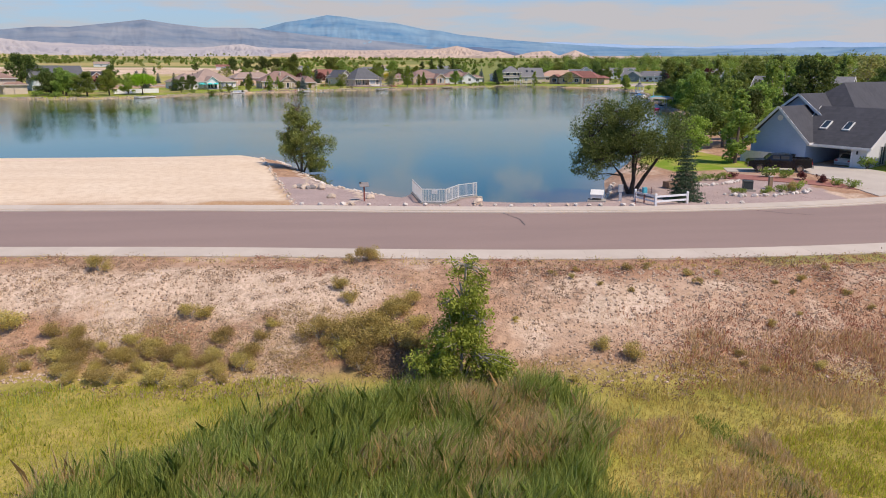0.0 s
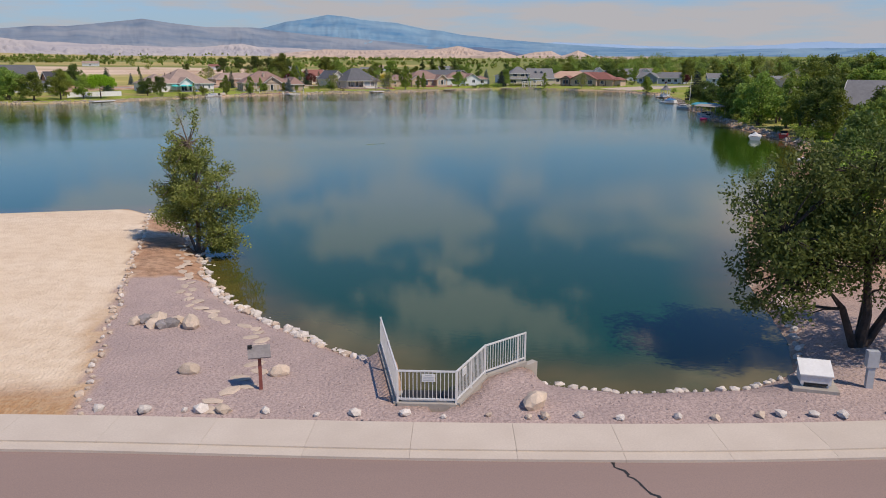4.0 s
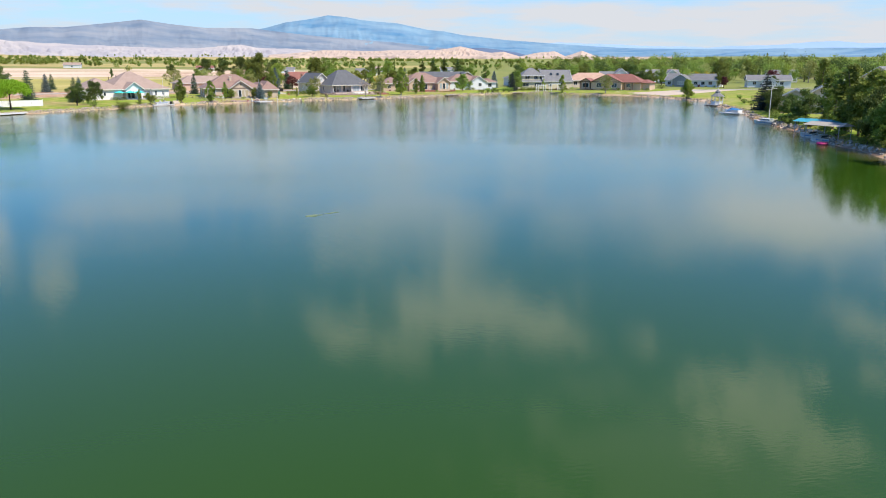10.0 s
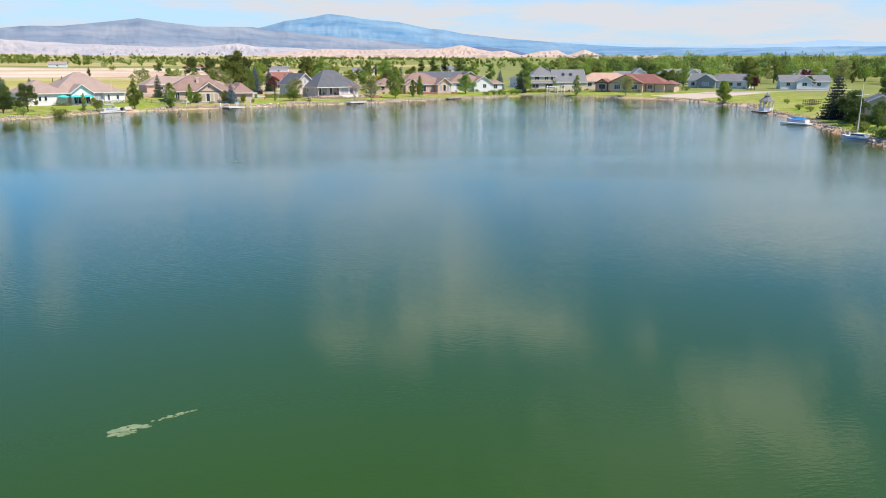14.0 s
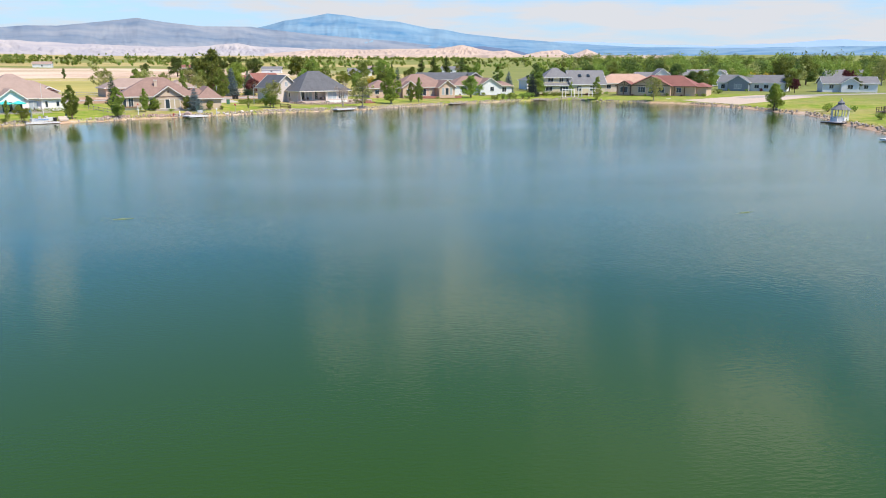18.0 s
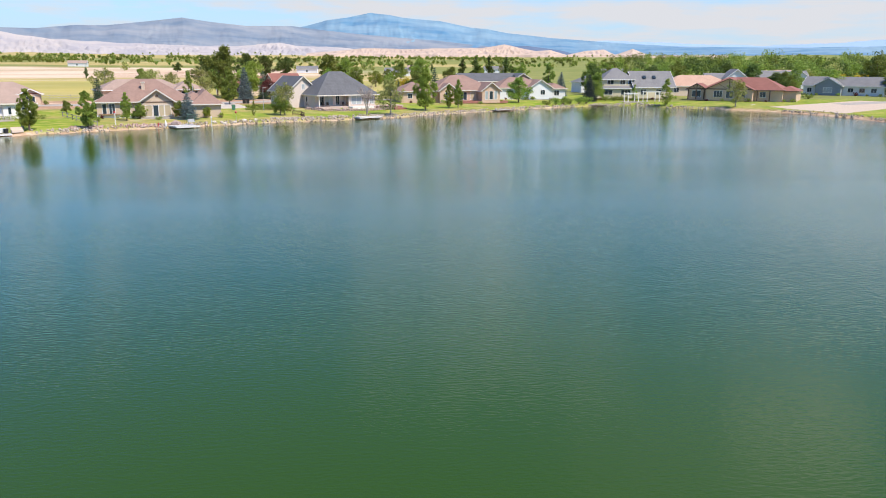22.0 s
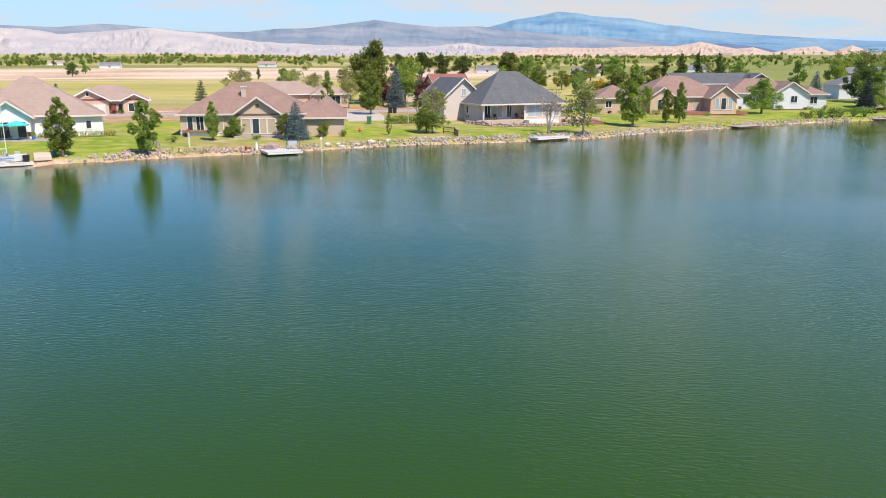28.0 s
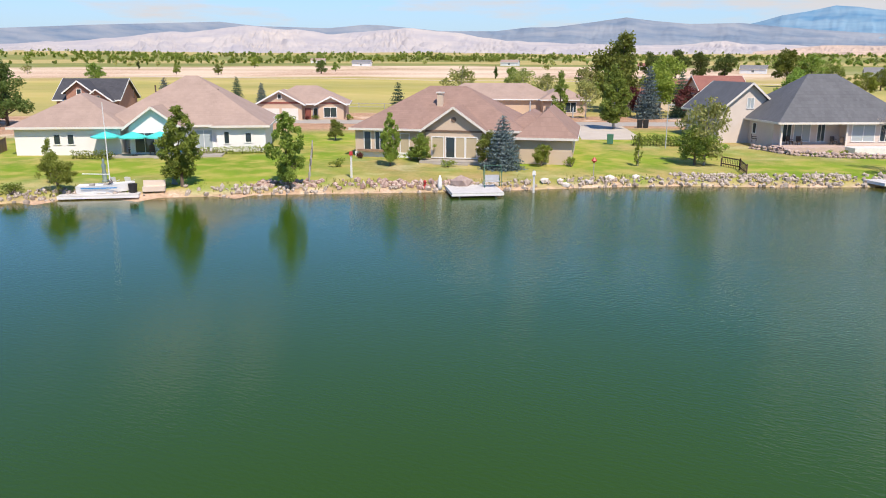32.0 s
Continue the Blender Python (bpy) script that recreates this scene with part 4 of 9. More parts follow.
# ---- water ----
def water_material():
    m, nt, b = principled("lake_water", 0.035)
    b.inputs["IOR"].default_value = 1.333
    b.inputs["Specular IOR Level"].default_value = 0.5
    tc = nt.nodes.new("ShaderNodeTexCoord").outputs["Object"]
    an = nt.nodes.new("ShaderNodeAttribute")
    an.attribute_name = "depth"
    deep = mixed(nt, noise_fac(nt, tc, 0.02, 3, 0.3, 0.7), (0.023, 0.062, 0.003), (0.027, 0.070, 0.005))
    # base colour darker and bluer at the outlet end, imitating shallow-angle reflection
    sep = nt.nodes.new("ShaderNodeSeparateXYZ")
    nt.links.new(tc, sep.inputs[0])
    south = nt.nodes.new("ShaderNodeMapRange")
    south.interpolation_type = "SMOOTHSTEP"
    south.inputs["From Min"].default_value, south.inputs["From Max"].default_value = 92.0, 62.0
    nt.links.new(sep.outputs["Y"], south.inputs["Value"])
    deep = mixed(nt, south.outputs[0], deep, (0.005, 0.048, 0.018))
    shoal = mixed(nt, noise_fac(nt, tc, 0.5, 4, 0.3, 0.7), (0.115, 0.088, 0.022), (0.075, 0.075, 0.018))
    ramp = nt.nodes.new("ShaderNodeMapRange")
    ramp.interpolation_type = "SMOOTHSTEP"
    ramp.inputs["From Min"].default_value, ramp.inputs["From Max"].default_value = 0.1, 4.6
    nt.links.new(an.outputs["Fac"], ramp.inputs["Value"])
    nt.links.new(mixed(nt, ramp.outputs[0], shoal, deep), b.inputs["Base Color"])
    n1 = nt.nodes.new("ShaderNodeTexNoise")
    n1.inputs["Scale"].default_value, n1.inputs["Detail"].default_value = 4.8, 3.0
    mp = nt.nodes.new("ShaderNodeMapping")
    mp.inputs["Scale"].default_value, mp.inputs["Rotation"].default_value = (0.55, 1.5, 1), (0, 0, radians(-14))
    nt.links.new(tc, mp.inputs[0])
    nt.links.new(mp.outputs[0], n1.inputs["Vector"])
    # calm and ruffled patches, and a light breeze over the open lake
    calm = noise_fac(nt, tc, 0.018, 3, 0.40, 0.66, (0.5, 1.6, 1))
    breeze = nt.nodes.new("ShaderNodeMapRange")
    breeze.interpolation_type = "SMOOTHSTEP"
    breeze.inputs["From Min"].default_value, breeze.inputs["From Max"].default_value = 80.0, 260.0
    breeze.inputs["To Min"].default_value, breeze.inputs["To Max"].default_value = 0.10, 1.25
    nt.links.new(sep.outputs["Y"], breeze.inputs["Value"])
    mul0 = nt.nodes.new("ShaderNodeMath")
    mul0.operation, mul0.inputs[1].default_value, mul0.inputs[2].default_value = "MULTIPLY_ADD", 0.11, 0.06
    nt.links.new(calm, mul0.inputs[0])
    mul = nt.nodes.new("ShaderNodeMath")
    mul.operation = "MULTIPLY"
    nt.links.new(mul0.outputs[0], mul.inputs[0])
    nt.links.new(breeze.outputs[0], mul.inputs[1])
    bn = nt.nodes.new("ShaderNodeBump")
    bn.inputs["Distance"].default_value = 0.125
    nt.links.new(mul.outputs[0], bn.inputs["Strength"])
    nt.links.new(n1.outputs["Fac"], bn.inputs["Height"])
    nt.links.new(bn.outputs[0], b.inputs["Normal"])
    return m


wx = spaced((-150, -30, 6), (-30, 30, 1.0), (30, 140, 2.5))
wy = spaced((55, 100, 1.0), (100, 250, 5), (250, 432, 2.5))
WX, WY = np.meshgrid(wx, wy)
WD = -shore_distance(WX, WY)
keep = WD > -3.5
ids = -np.ones(WX.size, int)
wf = []
flat_keep = keep.ravel()
nwx = len(wx)
for j in range(len(wy) - 1):
    for i in range(nwx - 1):
        a = j * nwx + i
        q = (a, a + 1, a + nwx + 1, a + nwx)
        if all(flat_keep[k] for k in q):
            wf.append(q)
wme = bpy.data.meshes.new("lake")
wme.from_pydata(np.stack([WX.ravel(), WY.ravel(), np.zeros(WX.size)], -1).tolist(), [], wf)
wat = wme.attributes.new("depth", "FLOAT", "POINT")
wat.data.foreach_set("value", WD.ravel().astype(np.float32))
wme.materials.append(water_material())
tagged(new("water", wme), "still green-blue lake water with faint ripples", "lake", kind="structure")


# ---- road and pavements ----
def strip(x0, x1, step, off0, off1, z0, z1):
    """A solid ribbon beside the kerb line, between two offsets from it."""
    xs = np.arange(x0, x1 + 1e-6, step)
    ys = kerb_y(xs)
    tx, ty = np.full(len(xs), 0.2), kerb_y(xs + 0.1) - kerb_y(xs - 0.1)
    ln = np.hypot(tx, ty)
    nxn, nyn = -ty / ln, tx / ln
    vs, fs = [], []
    for i in range(len(xs)):
        for off, z in ((off0, z0), (off1, z0), (off1, z1), (off0, z1)):
            vs.append((xs[i] + nxn[i] * off, ys[i] + nyn[i] * off, z))
    for i in range(len(xs) - 1):
        a, c = i * 4, i * 4 + 4
        for k in range(4):
            fs.append((a + k, a + (k + 1) % 4, c + (k + 1) % 4, c + k))
    fs.append((3, 2, 1, 0))
    k = (len(xs) - 1) * 4
    fs.append((k, k + 1, k + 2, k + 3))
    return Shape().add(vs, fs)


solo("road", strip(-88, 98, 1.0, -ROAD_W, 0.02, 0.40, 0.66), M["asphalt"], 0, 0, 0, 0, "worn brownish-grey asphalt road with tar-sealed cracks", "road", kind="structure")
solo("road_joint", strip(-88, 98, 1.0, -ROAD_W + 0.02, -ROAD_W + 0.10, 0.5, 0.664), M["tar"], 0, 0, 0, 0, "dark tar joint along the asphalt's edge", "joint", kind="structure")
pave = {}
for side, off0, off1 in (("pavement_north", 0.0, WALK_FAR), ("pavement_south", -ROAD_W - WALK_NEAR, -ROAD_W)):
    pave[side] = thing(side, 0, 0, 0, 0, "pale concrete pavement with a rolled kerb and sawn joints", "pavement", kind="structure")
    xs = np.arange(-86, 96, 2.9)
    for k, xa in enumerate(xs):
        out = strip(xa + 0.004, xa + 2.9 - 0.004, (2.9 - 0.008) / 3, off0 + (0.42 if off0 == 0 else 0.0), off1 - (0.0 if off0 == 0 else 0.42), 0.45, 0.785)
        lo = strip(xa + 0.004, xa + 2.9 - 0.004, (2.9 - 0.008) / 3, off0 if off0 == 0 else off1 - 0.42, off0 + 0.42 if off0 == 0 else off1, 0.45, 0.735)
        out.add(lo.v, lo.f)
        part("slab", out, M["concrete"], pave[side])


def crack(points, width, z):
    sh = Shape()
    pts = [Vector((x, y, z)) for x, y in points]
    rng = random.Random(4)
    fine = []
    for a, b in zip(pts[:-1], pts[1:]):
        for k in range(6):
            p = a.lerp(b, k / 6)
            fine.append(p + Vector((rng.uniform(-0.09, 0.09), rng.uniform(-0.05, 0.05), 0)))
    vs, fs = [], []
    for i, p in enumerate(fine):
        d = (fine[min(i + 1, len(fine) - 1)] - fine[max(0, i - 1)]).normalized()
        s = Vector((-d.y, d.x, 0)) * width * rng.uniform(0.5, 1.1) / 2
        vs += [p - s, p + s]
    for i in range(len(fine) - 1):
        fs.append((2 * i, 2 * i + 2, 2 * i + 3, 2 * i + 1))
    return sh.add(vs, fs)


solo("road_crack", crack([(14.95, 53.7), (15.15, 53.1), (15.4, 52.3), (15.75, 51.2), (15.8, 50.0), (15.6, 48.8)], 0.10, 0.664), M["tar"], 0, 0, 0, 0, "tar-sealed crack running across the asphalt", "crack", kind="structure")
solo("road_crack", crack([(34, 52.3), (35.6, 51.0), (37.5, 50.0)], 0.08, 0.664), M["tar"], 0, 0, 0, 0, "thin tar-sealed crack in the asphalt", "crack", kind="structure")


# ---- far hills and mountains ----
def ridge(name, r, az0, az1, tops, depth, base, rough, mat, label, seed, gullies=0.0, step=0.12, fine=0.55):
    """A range of hills: its skyline is given as (bearing, degrees above level)."""
    az = np.arange(az0, az1, step)
    ta, te = np.array([t[0] for t in tops], float), np.array([t[1] for t in tops], float)
    el = np.interp(az, ta, te)
    rows = 22
    vs, fs = [], []
    for i in range(rows):
        f = i / (rows - 1)
        for j, a in enumerate(az):
            n1 = noise.fractal(Vector((a * 0.40 + seed, f * 2.0, seed)), 1.0, 2.1, 4)
            n2 = noise.fractal(Vector((a * fine + seed + 1.6 * f * math.sin(a * 0.8) + 0.5 * n1, f * 3.4 + 3, 1.0)), 0.8, 2.1, 4)
            rr = r - depth * (1 - f) ** 1.1 + n1 * depth * 0.08
            prof = f ** 1.25
            top = r * math.tan(radians(max(0.15, el[j]) + rough * n1 * f))
            cut = gullies * (abs(n2) - 0.25) * (1 - abs(2 * f - 1) ** 2)
            z = base + max(2.0, top + 11 - base) * max(0.0, prof + cut * 0.5) - (30 if i == 0 else 0)
            vs.append((15 + rr * math.sin(radians(a)), 150 + rr * math.cos(radians(a)), z))
    n = len(az)
    for i in range(rows - 1):
        for j in range(n - 1):
            fs.append((i * n + j, i * n + j + 1, (i + 1) * n + j + 1, (i + 1) * n + j))
    return solo(name, Shape().add(vs, fs), mat, 0, 0, 0, 0, label, "hills", kind="structure", smooth=True)


# the blue of distance haze is put into the mountains' base colours
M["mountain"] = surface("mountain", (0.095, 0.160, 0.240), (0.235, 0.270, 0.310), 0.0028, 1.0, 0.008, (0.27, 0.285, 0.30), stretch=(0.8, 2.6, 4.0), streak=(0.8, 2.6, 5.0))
# tone patches on both ranges stand for meadows and cloud shadows
M["mountain_blue_haze"] = surface("mountain_blue_haze", (0.055, 0.180, 0.315), (0.180, 0.305, 0.395), 0.0028, 1.0, 0.008, (0.24, 0.33, 0.40), stretch=(0.8, 2.6, 4.0), streak=(0.8, 2.6, 5.0))
M["mountain_far_haze"] = surface("mountain_far_haze", (0.27, 0.40, 0.56), (0.30, 0.43, 0.58), 0.002, 1.0, 0.01, (0.30, 0.44, 0.60))
# cool tint of distance haze mixed into the badland greys
M["badland"] = surface("badland", (0.50, 0.45, 0.41), (0.38, 0.36, 0.37), 0.005, 1.0, 0.014, (0.33, 0.32, 0.35), stretch=(1, 1, 5))
M["badland_warm"] = surface("badland_warm", (0.58, 0.44, 0.33), (0.48, 0.37, 0.30), 0.01, 1.0, 0.05, (0.36, 0.28, 0.24), stretch=(1, 1, 4))
# mesa darkened to blue in its colour to imitate distance haze
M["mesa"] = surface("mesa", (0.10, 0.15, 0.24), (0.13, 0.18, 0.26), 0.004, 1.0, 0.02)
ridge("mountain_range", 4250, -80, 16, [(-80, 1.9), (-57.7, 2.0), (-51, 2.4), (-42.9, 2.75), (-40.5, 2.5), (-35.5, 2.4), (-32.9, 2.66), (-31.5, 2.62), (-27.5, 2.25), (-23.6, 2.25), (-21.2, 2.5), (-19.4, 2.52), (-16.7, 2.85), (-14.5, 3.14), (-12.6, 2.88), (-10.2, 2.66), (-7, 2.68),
      (-5.0, 2.45), (-2.5, 2.2), (-0.7, 2.05), (3.4, 1.75), (7.6, 1.3), (11, 0.9), (16, 0.5)], 900, 30, 0.05, M["mountain"], "long mountain range on the horizon, haze painted in grey-blue", 1.0, 0.10, 0.07, 0.5)
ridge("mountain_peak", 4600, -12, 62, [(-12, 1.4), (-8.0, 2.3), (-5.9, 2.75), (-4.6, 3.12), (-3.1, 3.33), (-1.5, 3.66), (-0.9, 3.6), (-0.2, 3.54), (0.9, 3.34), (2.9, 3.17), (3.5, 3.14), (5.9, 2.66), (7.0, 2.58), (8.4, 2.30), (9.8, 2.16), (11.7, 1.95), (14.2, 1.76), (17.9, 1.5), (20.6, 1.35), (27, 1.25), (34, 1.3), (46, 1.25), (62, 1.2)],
      800, 30, 0.04, M["mountain_blue_haze"], "flat-topped mountain behind the nearer range, haze painted in blue", 3.0, 0.09, 0.07, 0.5)
ridge("mountain_range_far", 4720, 4, 75, [(4, 1.2), (9, 1.6), (14, 1.75), (20, 1.6), (26, 1.35), (34, 1.7), (42, 1.4), (75, 1.4)], 500, 40, 0.12, M["mountain_far_haze"], "mountains far beyond the woods, haze painted in pale blue", 5.0, 0.08)
ridge("badland_hills", 3500, -80, 0, [(-80, 0.9), (-57.8, 1.0), (-54.6, 1.17), (-51, 1.44), (-47.5, 1.87), (-44.4, 2.06), (-40.9, 2.5), (-37.3, 2.26), (-35.4, 1.98), (-34, 2.05), (-30.5, 2.4), (-29.3, 2.4), (-25.6, 2.0), (-23.3, 1.7), (-22.5, 1.58), (-19.2, 1.45), (-16, 1.32), (-11, 1.26), (-8.1, 1.5), (-5.2, 1.3), (-3, 1.15), (0, 0.9)], 700, 42, 0.14, M["badland"], "pale eroded badland slopes", 9.0, 0.60, 0.07, 0.9)
ridge("badland_ridge", 2900, -6, 24, [(-6, 0.8), (-2, 1.2), (1, 1.15), (4, 1.2), (6.5, 1.25), (8.3, 1.5), (9.6, 1.2), (10.6, 1.05), (11.6, 1.15), (12.8, 0.75), (14.2, 1.05), (15.4, 1.15), (16.2, 0.8), (17.4, 1.2), (18.6, 0.7), (24, 0.5)], 420, 44, 0.06, M["badland_warm"], "low tan badland knolls", 13.0, 0.7, 0.06, 2.2)
ridge("mesa_ridge", 4100, 6, 20, [(6, 0.6), (8, 1.35), (10, 1.4), (12.5, 1.05), (13.5, 0.8), (20, 0.4)], 300, 44, 0.03, M["mesa"], "flat-topped mesa, distance haze painted in dark blue", 17.0, 0.2)


# ---- houses ----
def roof_shape(x0, y0, x1, y1, z, kind, pitch, over=0.55, thick=0.16):
    """A solid roof over a rectangle: hip, or a gable with its ridge along x ('gx') or y ('gy'). Returns the shape and the ridge's height."""
    X0, Y0, X1, Y1 = x0 - over, y0 - over, x1 + over, y1 + over
    ze = z - over * pitch * 0.5
    cx, cy = (X0 + X1) / 2, (Y0 + Y1) / 2
    hx, hy = (X1 - X0) / 2, (Y1 - Y0) / 2
    if kind == "hip":
        k = min(hx, hy)
        zr = ze + k * pitch
        a, b = ((X0 + k, cy), (X1 - k, cy)) if hx >= hy else ((cx, Y0 + k), (cx, Y1 - k))
    elif kind == "gx":
        k = hy
        zr = ze + k * pitch
        a, b = (X0, cy), (X1, cy)
    else:
        k = hx
        zr = ze + k * pitch
        a, b = (cx, Y0), (cx, Y1)
    along_x = kind == "gx" or (kind == "hip" and hx >= hy)
    top = [(X0, Y0, ze), (X1, Y0, ze), (X1, Y1, ze), (X0, Y1, ze), (a[0], a[1], zr), (b[0], b[1], zr)]
    bot = [(x, y, q - thick) for x, y, q in top]
    if along_x:
        faces = [(0, 1, 5, 4), (2, 3, 4, 5)]
        ends = [(3, 0, 4), (1, 2, 5)]
    else:
        faces = [(1, 2, 5, 4), (3, 0, 4, 5)]
        ends = [(0, 1, 4), (2, 3, 5)]
    sh = Shape()
    fs = list(faces) + [tuple(reversed([i + 6 for i in f])) for f in faces]
    if kind == "hip":
        fs += list(ends) + [tuple(reversed([i + 6 for i in f])) for f in ends]
        rim = [(0, 1), (1, 2), (2, 3), (3, 0)]
    elif along_x:
        rim = [(0, 1), (1, 5), (5, 2), (2, 3), (3, 4), (4, 0)]
    else:
        rim = [(1, 2), (2, 5), (5, 3), (3, 0), (0, 4), (4, 1)]
    fs += [(i + 6, j + 6, j, i) for i, j in rim]
    sh.add(top + bot, fs)
    return sh, zr, ze


def fascia(x0, y0, x1, y1, ze, zr, kind, over=0.55, w=0.06, h=0.24):
    """The pale board and gutter round the eaves, and the rake boards up the gables."""
    X0, Y0, X1, Y1 = x0 - over, y0 - over, x1 + over, y1 + over
    cx, cy = (X0 + X1) / 2, (Y0 + Y1) / 2
    z = ze - h / 2 + 0.03
    e = w / 2 + 0.004
    zr2 = zr - h / 2 + 0.03
    runs = []
    if kind in ("hip", "gx"):
        runs += [((X0, Y0 - e, z), (X1, Y0 - e, z)), ((X0, Y1 + e, z), (X1, Y1 + e, z))]
    if kind in ("hip", "gy"):
        runs += [((X0 - e, Y0, z), (X0 - e, Y1, z)), ((X1 + e, Y0, z), (X1 + e, Y1, z))]
    if kind == "gx":
        for X, s in ((X0 - e, -1), (X1 + e, 1)):
            runs += [((X, Y0, z), (X, cy, zr2)), ((X, Y1, z), (X, cy, zr2))]
    if kind == "gy":
        for Y, s in ((Y0 - e, -1), (Y1 + e, 1)):
            runs += [((X0, Y, z), (cx, Y, zr2)), ((X1, Y, z), (cx, Y, zr2))]
    return [Shape().bar(p, q, w, h) for p, q in runs]


def wall_shape(x0, y0, x1, y1, z0, h, kind, pitch, over=0.55):
    ze = h - over * pitch * 0.5
    sh = Shape()
    cx, cy = (x0 + x1) / 2, (y0 + y1) / 2
    eave = h - 0.05
    if kind == "gx":
        zt = ze + ((y1 - y0) / 2 + over) * pitch - 0.17
        for x, d in ((x0, 1), (x1, -1)):
            vs = [(x, y0, eave), (x, y1, eave), (x, cy, zt), (x + d * 0.2, y0, eave), (x + d * 0.2, y1, eave), (x + d * 0.2, cy, zt)]
            sh.add(vs, [(0, 1, 2), (5, 4, 3), (0, 2, 5, 3), (1, 4, 5, 2), (0, 3, 4, 1)])
    if kind == "gy":
        zt = ze + ((x1 - x0) / 2 + over) * pitch - 0.17
        for y, d in ((y0, 1), (y1, -1)):
            vs = [(x0, y, eave), (x1, y, eave), (cx, y, zt), (x0, y + d * 0.2, eave), (x1, y + d * 0.2, eave), (cx, y + d * 0.2, zt)]
            sh.add(vs, [(0, 1, 2), (5, 4, 3), (0, 2, 5, 3), (1, 4, 5, 2), (0, 3, 4, 1)])
    sh.span(x0, y0, z0 - 0.5, x1, y1, eave)
    return sh


def on_face(face, box, u, z, out):
    x0, y0, x1, y1 = box
    return {"S": (u, y0 - out, z), "N": (u, y1 + out, z), "W": (x0 - out, u, z), "E": (x1 + out, u, z)}[face]


def window(parent, face, box, u, z, w, h, frame_mat=None, pane=None, bars=1, name="window"):
    """A framed window that stands a little proud of its wall; face is the side of the block it is on."""
    frame_mat, pane = frame_mat or M["white_paint"], pane or M["glass"]
    fr, gl = Shape(), Shape()
    t = 0.09

    def put(shape, du, dz, sw, sh_, out, deep):
        cx, cy, cz = on_face(face, box, u + du, z + dz, out)
        shape.box(cx, cy, cz, sw if face in "SN" else deep, deep if face in "SN" else sw, sh_)

    put(fr, 0, h / 2 + t / 2, w + 2 * t, t, 0.035, 0.07)
    put(fr, 0, -h / 2 - t / 2, w + 2 * t + 0.1, t, 0.05, 0.10)
    for s in (-1, 1):
        put(fr, s * (w / 2 + t / 2), 0, t, h, 0.035, 0.07)
    for k in range(bars):
        put(fr, -w / 2 + w * (k + 1) / (bars + 1), 0, 0.06, h, 0.03, 0.05)
    put(gl, 0, 0, w, h, 0.012, 0.02)
    wo = part(name, fr, frame_mat, parent)
    part("pane", gl, pane, wo)
    return wo


def house(name, label, x, y, z, rz, blocks, wall, roof, trim, windows=(), group="lakeside houses", category="house", winframe=None):
    """blocks: (x0, y0, x1, y1, eave height, roof kind, pitch[, base]); windows: (block, face, along, height, width, tall, bars, pane)."""
    e = thing(name, x, y, z, rz, label, category, group)
    for k, bl in enumerate(blocks):
        x0, y0, x1, y1, h, kind, pitch = bl[:7]
        z0 = bl[7] if len(bl) > 7 else 0.0
        w = bl[8] if len(bl) > 8 else wall
        if w is not None:
            part("wall", wall_shape(x0, y0, x1, y1, z0, h, kind, pitch), w, e)
        rs, zr, ze = roof_shape(x0, y0, x1, y1, h, kind, pitch)
        r = part("roof", rs, roof, e)
        for board in fascia(x0, y0, x1, y1, ze, zr, kind):
            part("fascia", board, trim, r)
    for (k, face, u, zc, w, h, bars, pane) in windows:
        window(e, face, blocks[k][:4], u, zc, w, h, winframe or M["white_paint"], M[pane], bars)
    return e


def add_part(e, name, mat, label="", **spans):
    sh = Shape()
    for v in spans.values():
        sh.span(*v)
    return part(name, sh, M[mat], e, label)


# cream house with the brown hip roof and the glazed front gable
A = house("house", "tan lakeside house with brown hip roofs and a glazed front gable", -33.0, 344.6, 1.15, 17,
          [(0, 0, 18.2, 14, 3.25, "hip", 0.58), (8.3, -1.6, 14.3, 7, 3.3, "gy", 0.70), (18.2, -1.0, 23.6, 14.5, 2.75, "hip", 0.86), (16.2, 1.6, 21, 14.2, 3.25, "hip", 0.58)],
          M["stucco_sand"], M["roof_brown"], M["trim"],
          [(0, "S", 1.4, 1.75, 0.7, 1.9, 0, "glass"), (0, "S", 2.8, 1.75, 1.0, 1.9, 1, "glass"), (0, "S", 1.4, 2.95, 0.7, 0.25, 0, "glass"), (0, "S", 2.8, 2.95, 1.0, 0.25, 0, "glass"),
           (0, "S", 5.6, 1.45, 0.9, 2.1, 0, "blind"), (0, "S", 7.4, 1.6, 0.7, 1.7, 0, "glass"),
           (1, "S", 9.6, 1.35, 1.2, 2.1, 0, "blind"), (1, "S", 10.95, 1.35, 0.9, 2.1, 0, "glass"), (1, "S", 12.0, 1.35, 0.9, 2.1, 0, "blind"), (1, "S", 13.2, 1.35, 1.1, 2.1, 0, "blind"),
           (3, "S", 17.1, 1.15, 0.9, 2.0, 1, "glass"), (0, "S", 15.4, 1.9, 0.7, 1.2, 0, "glass"), (2, "E", 4.0, 1.5, 1.0, 1.2, 1, "glass"), (0, "W", 4, 1.8, 1.4, 1.5, 1, "glass"), (0, "W", 9, 1.8, 1.4, 1.5, 1, "glass")])
part("chimney", Shape().span(8.5, 3.3, 4.5, 9.15, 3.95, 6.75), M["stucco_sand"], A)
part("chimney_cap", Shape().span(8.4, 3.2, 6.75, 9.25, 4.05, 6.9), M["trim"], A)
